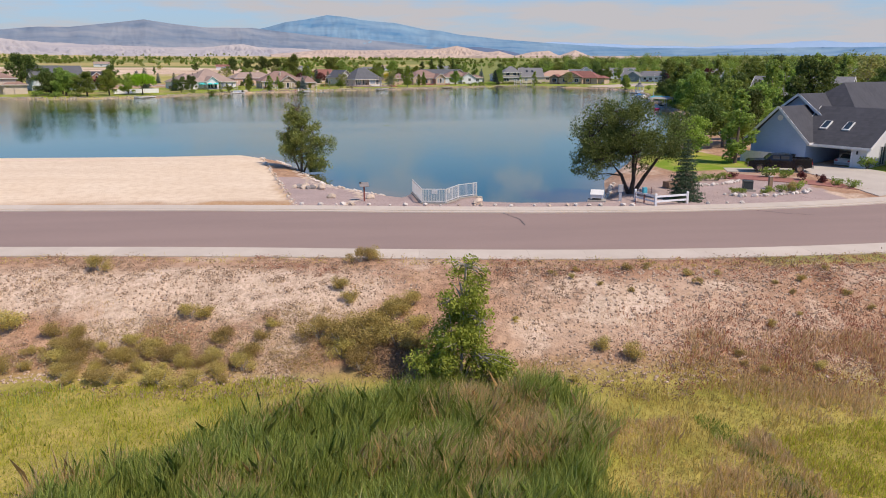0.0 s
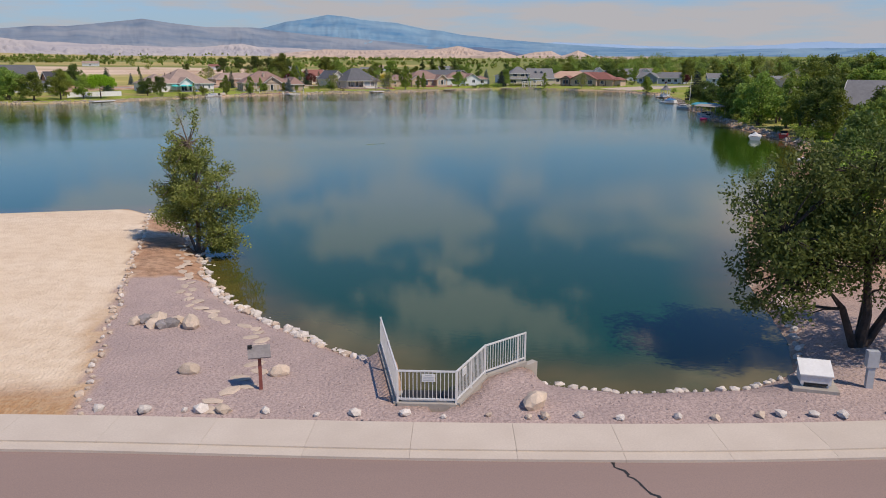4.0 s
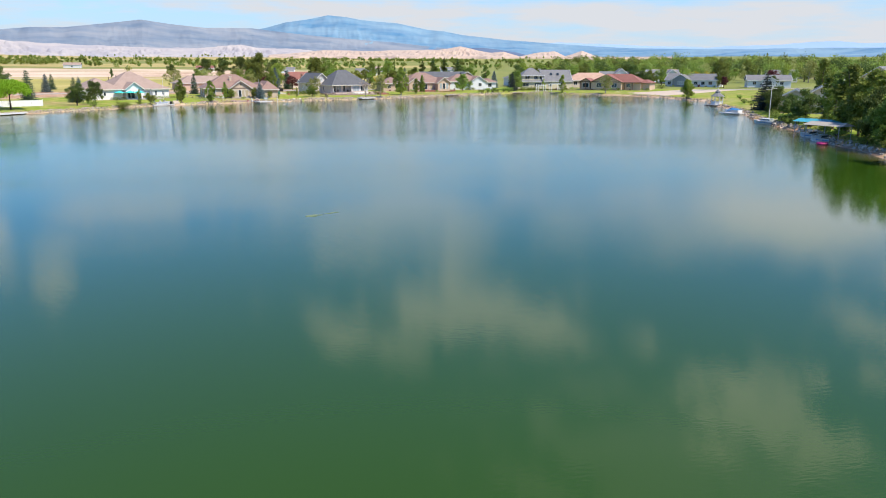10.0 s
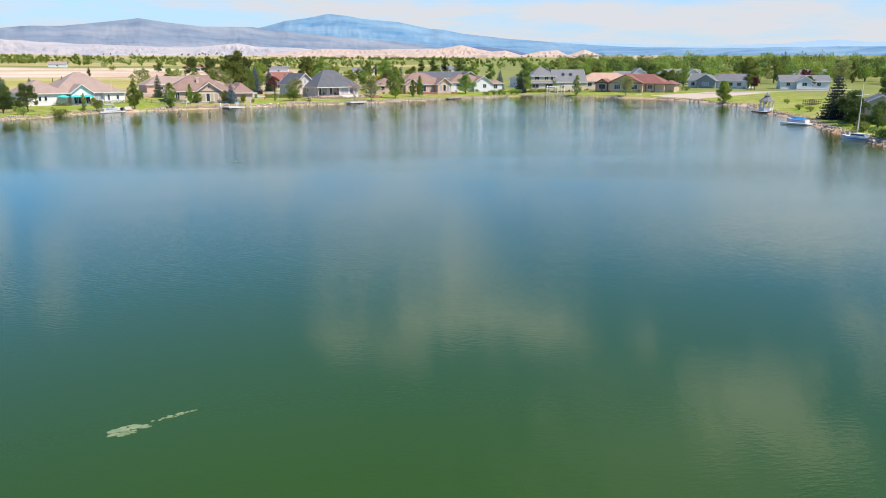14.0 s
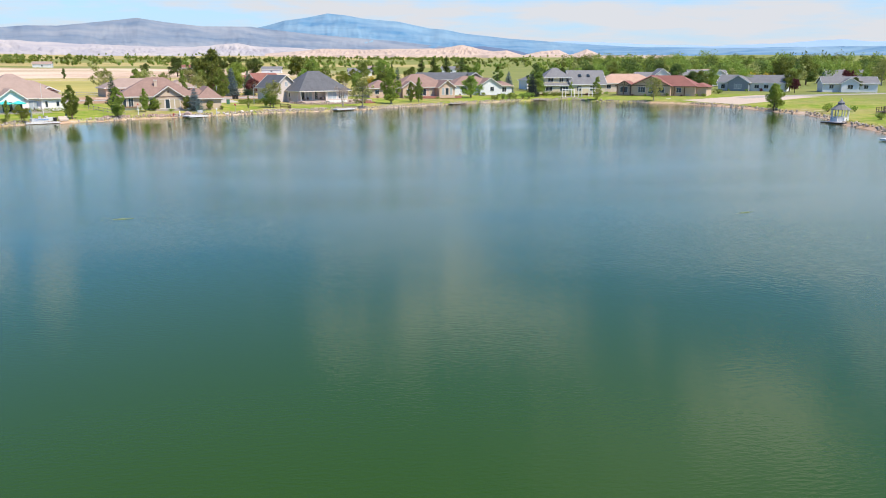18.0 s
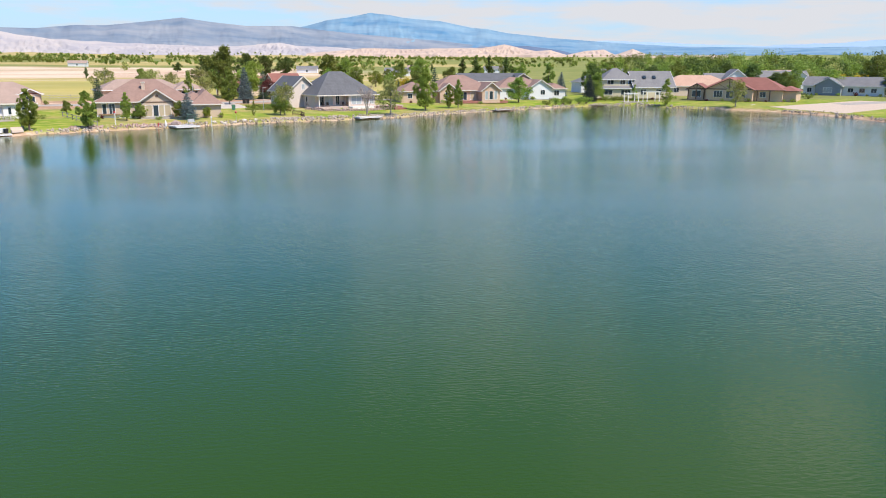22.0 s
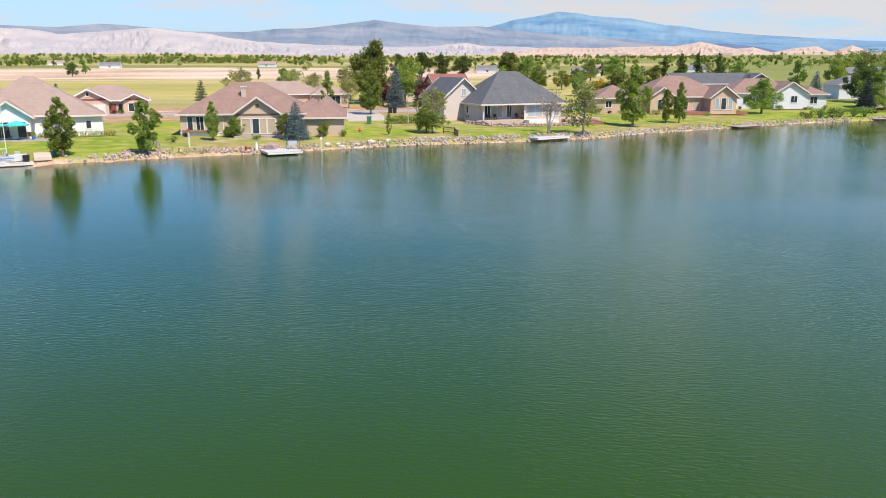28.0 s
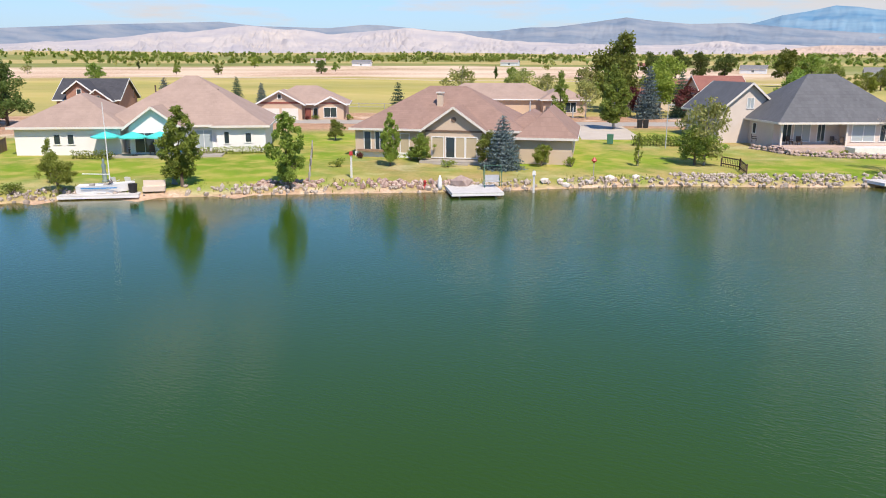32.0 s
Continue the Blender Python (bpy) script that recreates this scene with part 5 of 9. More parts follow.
part("gable_vent", Shape().lathe([(0.28, 0), (0.28, 0.05)], 12), M["trim_brown"], A).matrix_basis = pose(11.3, -1.62, 4.25, 90, 0, 0)
add_part(A, "belt_board", "trim_brown", "dark board under the gable", a=(8.25, -1.68, 2.95, 14.35, -1.60, 3.15))
add_part(A, "terrace", "concrete_grey", "pale concrete terrace", a=(8.0, -3.4, -0.6, 15.0, -1.6, 0.1), b=(9.5, -3.9, -0.6, 13.2, -3.4, -0.08))
add_part(A, "plinth", "white_paint", "white painted base wall", a=(-0.06, -0.06, -0.6, 8.3, 0.0, 0.5))
add_part(A, "bench", "wood", "wooden window-box rail", a=(0.3, -0.45, 0.55, 4.2, -0.05, 0.8))
part("vent_pipe", Shape().tube([(18.6, 6.0, 4.6), (18.6, 6.0, 5.9)], 0.07), M["galv"], A)
part("vent_pipe", Shape().tube([(23.4, 5.0, 4.2), (23.4, 5.0, 5.4)], 0.06), M["galv"], A)

# white house with three turquoise umbrellas
J = house("house", "white stucco lakeside house with a tan shingled hip roof", -63.2, 326.6, 1.25, 36,
          [(-1.4, 0, 9.5, 13, 3.2, "hip", 0.56), (7.0, 2.0, 24.4, 18, 3.2, "hip", 0.62), (10.5, -0.4, 15.7, 9, 3.1, "gy", 0.74), (19.5, 1.4, 24.9, 10, 3.1, "hip", 0.5)],
          M["stucco_white"], M["roof_tan"], M["trim"],
          [(0, "S", 2.9, 1.7, 0.6, 1.0, 0, "glass"), (0, "S", 4.3, 1.7, 0.6, 1.0, 0, "glass"), (1, "S", 8.7, 1.3, 1.6, 2.0, 1, "glass"), (2, "S", 12.1, 1.3, 2.0, 2.1, 1, "glass"), (2, "S", 14.6, 1.3, 1.0, 2.1, 0, "glass"),
           (1, "S", 18.0, 1.4, 1.8, 2.0, 1, "glass_light"), (3, "S", 20.6, 1.6, 0.5, 1.3, 0, "glass"), (3, "S", 23.0, 1.6, 0.6, 1.0, 0, "glass"), (0, "W", 5, 1.7, 1.2, 1.2, 1, "glass")])
add_part(J, "terrace", "concrete_grey", "pale concrete terrace with two steps", a=(8.6, -2.6, -0.6, 20.5, 2.3, 0.06), b=(13.5, -3.1, -0.6, 18.5, -2.6, -0.1))
for px, py, hh in ((9.0, 9.0, 6.9), (11.5, 9.4, 7.4), (14, 9.4, 7.4), (16.5, 9.4, 7.4), (19, 8.0, 7.0)):
    part("roof_vent", Shape().tube([(px, py, hh - 1.2), (px, py, hh - 0.2)], 0.09), M["wood_dark"], J)

# pale house with the big grey hip roof
C = house("house", "pale stucco house with a large slate-grey hip roof and covered porch", 8.6, 373.4, 1.75, 33,
          [(-1.0, 0, 15.3, 12.6, 3.0, "hip", 0.80, 0.0, None), (-4.8, 8.0, 2.8, 18.5, 3.7, "gy", 0.85)],
          M["stucco_pale"], M["roof_grey"], M["trim"], [(1, "S", -0.9, 4.6, 0.8, 1.2, 1, "glass_light"), (1, "W", 15, 1.9, 1.0, 1.2, 1, "glass_light")])
part("wall", wall_shape(-0.8, 1.9, 15.0, 12.3, 0, 2.95, "hip", 0.5), M["stucco_pale"], C)
part("wall", wall_shape(7.6, 0.4, 15.0, 1.9, 0, 2.95, "hip", 0.5), M["stucco_pale"], C)
cb = (7.6, 0.4, 15.0, 1.9)
cr = (-0.8, 1.9, 15.0, 12.3)
for u, w, pane in ((9.6, 2.8, "glass_light"), (12.4, 1.3, "glass"), (14.0, 1.0, "glass_light")):
    window(C, "S", cb, u, 1.45, w, 1.9, None, M[pane], 1)
for u, w, pane in ((0.9, 1.0, "glass"), (2.8, 2.0, "glass_light"), (5.2, 0.9, "glass")):
    window(C, "S", cr, u, 1.4, w, 2.1, None, M[pane], 1)
window(C, "W", cr, 6.5, 1.6, 0.8, 1.2, None, M["glass"], 0)
for px in (-0.8, 7.3):
    part("porch_post", Shape().span(px, 0.1, -0.3, px + 0.22, 0.32, 2.85), M["trim"], C)
add_part(C, "patio", "paver_pink", "pinkish paved patio", a=(-1.5, -1.8, -0.7, 22, 1.9, 0.03))
add_part(C, "slab", "white_paint", "bright white concrete slab", a=(6.2, -3.6, -0.6, 12.2, -1.3, 0.09))
add_part(C, "steps", "red_paver", "red paver steps down to the lawn", a=(16.5, -4.2, -1.0, 20, -1.8, -0.14), b=(16.8, -6.0, -1.2, 20.3, -4.2, -0.42))

# low pale house with a pink trimmed gable, across the street
P = house("house", "low tan house with red-trimmed white gables across the street", -70.4, 372.3, 1.75, 33,
          [(0, 0, 13.6, 10, 3.0, "hip", 0.5), (-0.5, -2.2, 6.5, 5, 3.0, "gy", 0.55), (9.0, -1.0, 13.2, 4, 2.9, "gy", 0.5)],
          M["stucco_peach"], M["roof_tan"], M["white_paint"],
          [(2, "S", 11.0, 1.5, 2.0, 1.5, 1, "glass"), (0, "S", 8.5, 1.4, 0.6, 1.4, 0, "glass"), (1, "S", 3.0, 4.1, 0.5, 0.7, 0, "glass")])
for sp in ((-0.5, -2.28, 2.95, 6.5, -2.2, 3.25), (9.0, -1.08, 2.85, 13.2, -1.0, 3.1)):
    add_part(P, "belt_board", "rust_red", "dull red board under the gable", a=sp)
for sp in ((0.3, -2.26, 0.0, 2.9, -2.2, 2.2), (3.3, -2.26, 0.0, 5.9, -2.2, 2.2)):
    add_part(P, "garage_door", "trim", "tan garage door", a=sp)
add_part(P, "door", "rust_red", "dark red front door", a=(6.8, -0.06, 0.0, 7.8, 0.0, 2.1))

# brick house with twin gables, behind the white one
B = house("house", "brick house with a dark roof and two white-edged gables", -112.4, 366.0, 1.8, 33,
          [(-1, 0, 10, 11, 2.8, "gx", 0.62), (1.2, -1, 5.8, 6, 4.1, "gy", 0.78), (4.5, -1.6, 9.1, 6, 2.7, "gy", 0.75)],
          M["brick_wall"], M["roof_dark"], M["white_paint"],
          [(1, "S", 3.5, 4.1, 0.7, 0.9, 0, "glass"), (2, "S", 6.8, 2.6, 0.9, 1.5, 1, "glass")])

# long low houses along the street behind
house("house", "long tan house with a brown hip roof behind the lakefront", -52.5, 400.0, 1.9, 30,
      [(0, 0, 22, 10, 3.0, "hip", 0.5), (19, -2.5, 27, 8, 3.0, "hip", 0.5)], M["stucco_peach"], M["roof_tan"], M["white_paint"],
      [(0, "S", 5, 1.5, 1.2, 1.3, 1, "glass"), (1, "S", 21, 1.5, 1.0, 1.7, 0, "glass"), (1, "S", 24, 1.5, 2.0, 1.7, 1, "glass")])
house("house", "house with a faded red roof and cream gable behind the lakefront", -24.0, 428.0, 2.2, 30,
      [(0, 0, 20, 10, 3.0, "hip", 0.55), (12, -6, 21, 4, 3.6, "gx", 0.6)], M["stucco_cream"], M["roof_red"], M["white_paint"], [(1, "W", -1, 3.8, 1.0, 1.0, 1, "glass_light")])

# peach house with the bay window gable
D = house("house", "peach stucco house with brown roof and a tall bay window", 28.0, 401.5, 1.75, 14,
          [(0, 1, 9, 11, 2.9, "hip", 0.5), (10, 2, 28, 16, 3.1, "hip", 0.55), (11, 0.2, 16, 7, 3.0, "gy", 0.7), (23.0, -1.6, 28.4, 7, 3.0, "gy", 0.75)],
          M["stucco_peach"], M["roof_brown"], M["trim"],
          [(3, "S", 24.3, 1.6, 0.8, 2.2, 0, "glass_light"), (3, "S", 25.7, 1.6, 1.0, 2.2, 0, "glass"), (3, "S", 27.1, 1.6, 0.8, 2.2, 0, "glass_light"), (2, "S", 13.4, 1.4, 1.6, 2.0, 1, "glass"),
           (1, "S", 18.5, 1.3, 2.2, 2.1, 1, "glass"), (1, "S", 21.4, 1.3, 1.4, 2.1, 0, "blind"), (0, "S", 2.5, 1.5, 1.2, 1.2, 1, "glass"), (0, "S", 6.5, 1.5, 1.2, 1.2, 1, "glass")])
add_part(D, "patio", "red_paver", "red paved patio", a=(16, -1.5, -0.6, 31, 2, 0.03))

# house with a white gable and brown roof, grey house behind it
W = house("house", "white-gabled house with a tan hip roof beside a round tree", 58.5, 424.0, 1.8, 12,
          [(0, 2, 16, 13, 3.2, "hip", 0.52), (9.5, 0, 17, 8, 3.1, "gy", 0.62), (17, 1.8, 22.5, 11, 2.9, "hip", 0.5)], M["siding_white"], M["roof_brown"], M["trim"],
          [(1, "S", 14.0, 1.7, 1.4, 1.4, 1, "glass"), (2, "S", 19.5, 1.4, 1.6, 1.5, 1, "glass"), (0, "S", 4, 1.4, 1.6, 1.5, 1, "glass")])
house("house", "grey-roofed house with a brown gable behind the lakefront", 49.0, 452.0, 2.2, 10,
      [(0, 0, 24, 11, 4.2, "gx", 0.45), (17, -3.5, 24.5, 6, 4.4, "gy", 0.6)], M["rock_mauve"], M["roof_grey"], M["trim"], [(1, "S", 20.7, 2, 1.5, 1.5, 1, "glass")])
house("house", "small grey-roofed white house behind garden trees", 95.0, 470.0, 2.3, 10,
      [(0, 0, 12, 9, 3.6, "hip", 0.5)], M["siding_white"], M["roof_midgrey"], M["white_paint"], [(0, "S", 4, 1.6, 1.4, 1.4, 1, "glass")])

# two-storey yellow house with the long grey roof
E2 = house("house", "two-storey pale yellow house with a long grey roof", 90.4, 430.5, 2.0, 1,
           [(0, 0, 14, 10, 2.8, "gx", 0.45), (2.2, 1.2, 12.0, 9.5, 5.6, "hip", 0.75), (12.0, -0.5, 25.0, 11, 3.2, "gx", 0.80)],
           M["siding_yellow"], M["roof_midgrey"], M["white_paint"],
           [(1, "S", 4.6, 4.55, 2.0, 1.3, 1, "glass"), (1, "S", 8.6, 4.55, 1.6, 1.3, 1, "glass"), (1, "S", 10.9, 4.55, 0.9, 1.3, 0, "glass"), (0, "S", 3.0, 1.4, 4.0, 1.4, 2, "glass"), (0, "S", 9.4, 1.4, 3.0, 1.5, 2, "glass"),
            (2, "S", 15, 1.5, 1.6, 1.6, 1, "glass"), (2, "S", 20, 1.5, 1.6, 1.6, 1, "glass")], winframe=M["white_paint"])
for u in (16.0, 19.2):
    part("skylight", Shape().bar((u, 1.9, 5.75), (u, 2.9, 6.55), 1.0, 0.18), M["glass"], E2)

# timbered house with red roof
I2 = house("house", "half-timbered peach house with a dull red roof", 118.0, 425.0, 1.9, -36,
           [(4.5, 0, 27.5, 12, 3.0, "hip", 0.55), (6.0, -2.4, 19.5, 6, 3.0, "gy", 0.46), (0.0, -0.5, 5.5, 5, 2.9, "gy", 0.55), (26.0, 1.5, 31, 11, 2.8, "hip", 0.45)],
           M["stucco_peach"], M["roof_red"], M["trim_brown"],
           [(1, "S", 9.6, 1.5, 2.4, 1.8, 2, "glass"), (1, "S", 13.0, 1.4, 2.0, 2.0, 1, "glass"), (1, "S", 16.4, 1.5, 2.2, 1.8, 1, "glass"), (0, "S", 22, 1.5, 1.6, 1.5, 1, "glass"), (2, "S", 2.7, 1.4, 2.6, 1.8, 1, "glass")])
for gx0, gx1, gy0, zt in ((6.0, 19.5, -2.44, 5.75), (0.0, 5.5, -0.54, 4.35)):
    cxm = (gx0 + gx1) / 2
    tb = Shape().bar((gx0, gy0, 2.98), (gx1, gy0, 2.98), 0.08, 0.26).bar((cxm, gy0, 3.0), (cxm, gy0, zt), 0.22, 0.08)
    for sd in (-1, 1):
        tb.bar((cxm + sd * 0.4, gy0, 3.0), (cxm + sd * (gx1 - gx0) * 0.22, gy0, 3.0 + (zt - 3) * 0.5), 0.22, 0.08)
    part("timbering", tb, M["wood_dark"], I2)
for px in (0.2, 2.6, 5.0, 20.5, 24.0):
    part("porch_post", Shape().span(px, -1.2, -0.3, px + 0.3, -0.9, 2.7), M["wood_dark"], I2)
house("house", "low house with a salmon-coloured hip roof", 118.0, 446.0, 2.2, -4, [(0, 0, 24, 13, 3.0, "hip", 0.5)], M["stucco_cream"], M["roof_pinkish"], M["trim"], [(0, "S", 4, 1.5, 1.6, 1.4, 1, "glass")])
house("house", "grey-roofed house with a white gable", 143.0, 470.0, 2.4, -10, [(0, 0, 24, 12, 3.6, "gx", 0.5), (6, -3, 13, 6, 5.2, "gy", 0.8)], M["siding_white"], M["roof_midgrey"], M["white_paint"], [(0, "E", 6, 1.8, 1.5, 1.5, 1, "glass")])
G = house("house", "white ranch house with a long grey roof and arched front gable", 168.5, 449.0, 2.4, -44,
          [(0, 0, 25, 10, 3.0, "gx", 0.55), (4.5, -2.6, 12.5, 5, 3.1, "gy", 0.60, 0.0, M["siding_grey"])], M["siding_white"], M["roof_midgrey"], M["white_paint"],
          [(1, "S", 8.5, 1.5, 2.6, 1.6, 2, "glass_light"), (0, "S", 15, 1.5, 1.6, 1.3, 1, "glass"), (0, "S", 18.5, 1.5, 1.6, 1.3, 1, "glass"), (0, "S", 22, 1.5, 1.6, 1.3, 1, "glass"), (0, "S", 2, 1.4, 1.4, 1.4, 1, "glass")])
house("house", "small white house with a grey roof along the lane", 200.0, 428.0, 2.6, -20, [(0, 0, 19, 9, 2.9, "gx", 0.5), (6, -2, 12, 4, 2.9, "gy", 0.6)], M["siding_white"], M["roof_midgrey"], M["white_paint"], [(1, "S", 9, 1.5, 1.8, 1.4, 1, "glass"), (0, "S", 3, 1.5, 1.4, 1.3, 1, "glass"), (0, "S", 15, 1.5, 1.4, 1.3, 1, "glass")])
house("house", "cream house with a broad gable among the east shore trees", 176.0, 318.0, 2.2, -58, [(0, 0, 16, 13, 4.4, "gy", 0.62), (-9, 2, 0, 12, 3.2, "gy", 0.5)], M["stucco_cream"], M["roof_midgrey"], M["white_paint"], [(0, "S", 8, 4.6, 1.2, 1.4, 0, "glass")])
for hx, hy, hr, rf, wl2 in ((205, 560, -15, "roof_pinkish", "stucco_peach"), (262, 520, -20, "roof_midgrey", "siding_white"), (330, 610, -25, "roof_tan", "stucco_cream"), (300, 440, -30, "roof_midgrey", "siding_white"),
                            (255, 390, -40, "roof_tan", "stucco_peach"), (345, 500, -30, "roof_grey", "siding_white"), (180, 500, -10, "roof_midgrey", "siding_white"), (410, 560, -30, "roof_tan", "siding_white"), (150, 640, -10, "roof_midgrey", "siding_white")):
    house("house", "suburban house half hidden in the eastern woods", hx, hy, 3.2, hr, [(0, 0, 17, 10, 3.6, "gx", 0.6), (9, -3, 16, 5, 4.2, "gy", 0.7)], M[wl2], M[rf], M["white_paint"], [(1, "S", 12.5, 1.9, 1.6, 1.5, 1, "glass")])
for hx, hy, hr, rf in ((-420, 900, 20, "roof_midgrey"), (-310, 1010, 10, "roof_tan"), (-150, 940, 5, "roof_red"), (-60, 880, 0, "roof_midgrey"), (40, 960, 0, "roof_tan"), (110, 900, 0, "roof_midgrey"), (-610, 1080, 30, "roof_tan"), (20, 760, 4, "roof_midgrey")):
    house("farmhouse", "distant white farm building on the plain", hx, hy, ground_z(hx, hy), hr, [(0, 0, 18, 10, 3.4, "gx", 0.5)], M["siding_white"], M[rf], M["white_paint"], [(0, "S", 9, 1.6, 1.6, 1.4, 1, "glass")], group="farms on the plain", category="farmhouse")

house("house", "grey-roofed house with white-edged gables behind the shore trees", 83.0, 143.5, 1.3, -42, [(0, 0, 17, 11, 4.3, "gx", 0.62), (9.5, -3.2, 16.5, 5, 3.6, "gy", 0.85), (3, -2.0, 8, 4, 2.8, "hip", 0.5)], M["siding_white"], M["roof_midgrey"], M["white_paint"],
      [(0, "S", 2.0, 1.5, 1.6, 1.8, 1, "glass"), (1, "S", 13, 1.5, 2.0, 1.8, 1, "glass"), (1, "S", 13, 4.6, 0.9, 1.2, 0, "glass"), (0, "W", 5, 3.6, 1.2, 1.2, 1, "glass")])
house("house", "low tan house with a grey-brown roof behind the trees", 96.0, 178.0, 1.4, -28, [(0, 0, 15, 9, 3.0, "gx", 0.6)], M["stucco_tan"], M["roof_tan"], M["trim"], [(0, "S", 4, 1.5, 1.6, 1.4, 1, "glass"), (0, "S", 10, 1.5, 1.6, 1.4, 1, "glass")])

house("house", "cream house with a broad white-edged gable among the trees", 117.5, 247.5, 1.3, -33, [(0, 0, 9.5, 15, 4.6, "gy", 0.62), (-7, 3, 0, 13, 3.2, "gy", 0.5)], M["stucco_cream"], M["roof_grey"], M["white_paint"],
      [(0, "S", 4.7, 4.9, 1.0, 1.2, 0, "glass"), (0, "S", 2.6, 1.6, 1.4, 1.5, 1, "glass"), (0, "S", 7.0, 1.6, 1.4, 1.5, 1, "glass")])

# west shore: grey-roofed house, arcaded villa, white fence
house("house", "white house with a tall dark grey roof behind shore trees", -112.0, 302.0, 1.5, 30, [(0, 0, 18, 12, 5.2, "gx", 0.65), (14, -2, 22, 8, 2.8, "hip", 0.5)], M["siding_white"], M["roof_grey"], M["white_paint"],
      [(0, "E", 6, 4.4, 1.4, 1.4, 1, "glass"), (1, "S", 18, 1.4, 2.4, 1.4, 1, "glass"), (0, "S", 6, 1.5, 1.4, 1.4, 1, "glass")])
V = house("villa", "peach two-storey villa with an arcade facing the lake", -127.6, 274.5, 1.2, 24, [(0, 2.5, 20, 13, 5.4, "hip", 0.4), (15.5, 1, 23, 11, 3.2, "hip", 0.4)], M["stucco_cream"], M["roof_brown"], M["trim"],
          [(0, "S", 3 + 3.2 * k, 4.2, 1.6, 1.5, 1, "glass") for k in range(4)], category="house")
for k in range(7):
    u = 0.4 + 3.1 * k
    part("arcade_pier", Shape().span(u, 0.6, -0.3, u + 0.6, 1.2, 2.3), M["stucco_cream"], V)
for k in range(6):
    u = 1.0 + 3.1 * k
    arch = Shape()
    prev = None
    for q in range(9):
        t = math.pi * q / 8
        p = (u + 1.25 - 1.25 * math.cos(t), 0.9, 2.3 + 0.55 * math.sin(t))
        if prev:
            arch.add([(prev[0], 0.6, prev[2]), (p[0], 0.6, p[2]), (p[0], 0.6, 3.2), (prev[0], 0.6, 3.2), (prev[0], 1.2, prev[2]), (p[0], 1.2, p[2]), (p[0], 1.2, 3.2), (prev[0], 1.2, 3.2)],
                     [(0, 1, 2, 3), (7, 6, 5, 4), (0, 4, 5, 1), (3, 2, 6, 7), (0, 3, 7, 4), (1, 5, 6, 2)])
        prev = p
    part("arch", arch, M["stucco_cream"], V)
part("chimney", Shape().span(17.5, 4, 4, 18.7, 5.2, 6.6), M["stucco_peach"], V)


# ---- the near shore: fence, stones, posts ----
def rock_mesh(name, seed, mat, sub=1, flat=0.7, rough=0.28):
    bm = bmesh.new()
    bmesh.ops.create_icosphere(bm, subdivisions=sub, radius=1.0)
    rng = random.Random(seed)
    off = Vector((rng.uniform(0, 50), rng.uniform(0, 50), rng.uniform(0, 50)))
    for v in bm.verts:
        k = 1 + rough * 1.6 * noise.noise(v.co * 0.9 + off) + rng.uniform(-rough, rough) * 0.45
        v.co *= k
        v.co.z *= flat
        v.co.x *= 1.15
    me = bpy.data.meshes.new(name)
    bm.to_mesh(me)
    bm.free()
    me.materials.append(mat)
    return me


ROCKS = {key: [rock_mesh("rock", 11 * i + hash_n, M[key]) for i in range(5)] for hash_n, key in enumerate(("rock_white", "rock_tan", "rock_grey", "rock_mauve", "rock_shore"))}
BOULDERS = [rock_mesh("boulder", 70 + i, M["rock_tan"], 2, 0.62, 0.22) for i in range(4)]
RRNG = random.Random(21)


def rock(name, meshes, x, y, s, parent=None, sink=0.35, sy=None, z=None, label="", category="", group=""):
    ob = new(name, RRNG.choice(meshes))
    zz = ground_z(x, y) if z is None else z
    ob.matrix_basis = pose(x, y, zz + s * (0.7 - sink), RRNG.uniform(-9, 9), RRNG.uniform(-9, 9), RRNG.uniform(0, 360)) @ Matrix.Diagonal((s, s * (sy or RRNG.uniform(0.75, 1.1)), s, 1))
    if parent:
        ob.parent = parent
    return tagged(ob, label, category, group)


def along(points, step):
    """Places at even steps along a line of points."""
    out, left = [], 0.0
    for (ax, ay), (bx, by) in zip(points[:-1], points[1:]):
        ln = math.hypot(bx - ax, by - ay)
        t = left
        while t < ln:
            out.append((ax + (bx - ax) * t / ln, ay + (by - ay) * t / ln, math.atan2(by - ay, bx - ax)))
            t += step
        left = t - ln
    return out


# white guard fence round the outlet
FENCE = [((9.3, 62.4), (9.6, 57.35)), ((9.6, 57.35), (11.4, 57.05)), ((11.4, 57.05), (12.68, 59.15)), ((12.68, 59.15), (14.3, 60.2))]
FZ = 0.84
guard = thing("guard_fence", 0, 0, 0, 0, "white steel picket guard fence round the concrete outlet", "fence")
for k, ((ax, ay), (bx, by)) in enumerate(FENCE):
    for zr in (0.10, 1.03):
        part("rail", Shape().bar((ax, ay, FZ + zr), (bx, by, FZ + zr), 0.05, 0.05), M["steel_white"], guard)
    ln = math.hypot(bx - ax, by - ay)
    n = int(ln / 0.115)
    for i in range(1, n):
        px, py = ax + (bx - ax) * i / n, ay + (by - ay) * i / n
        part("picket", Shape().box(px, py, FZ + 0.565, 0.022, 0.022, 0.93), M["steel_white"], guard)
for px, py in [FENCE[0][0], FENCE[0][1], FENCE[1][1], (12.04, 58.1), FENCE[2][1], (14.0, 60.02), FENCE[3][1], (9.45, 59.9)]:
    part("post", Shape().box(px, py, FZ + 0.50, 0.065, 0.065, 1.12), M["steel_white"], guard)
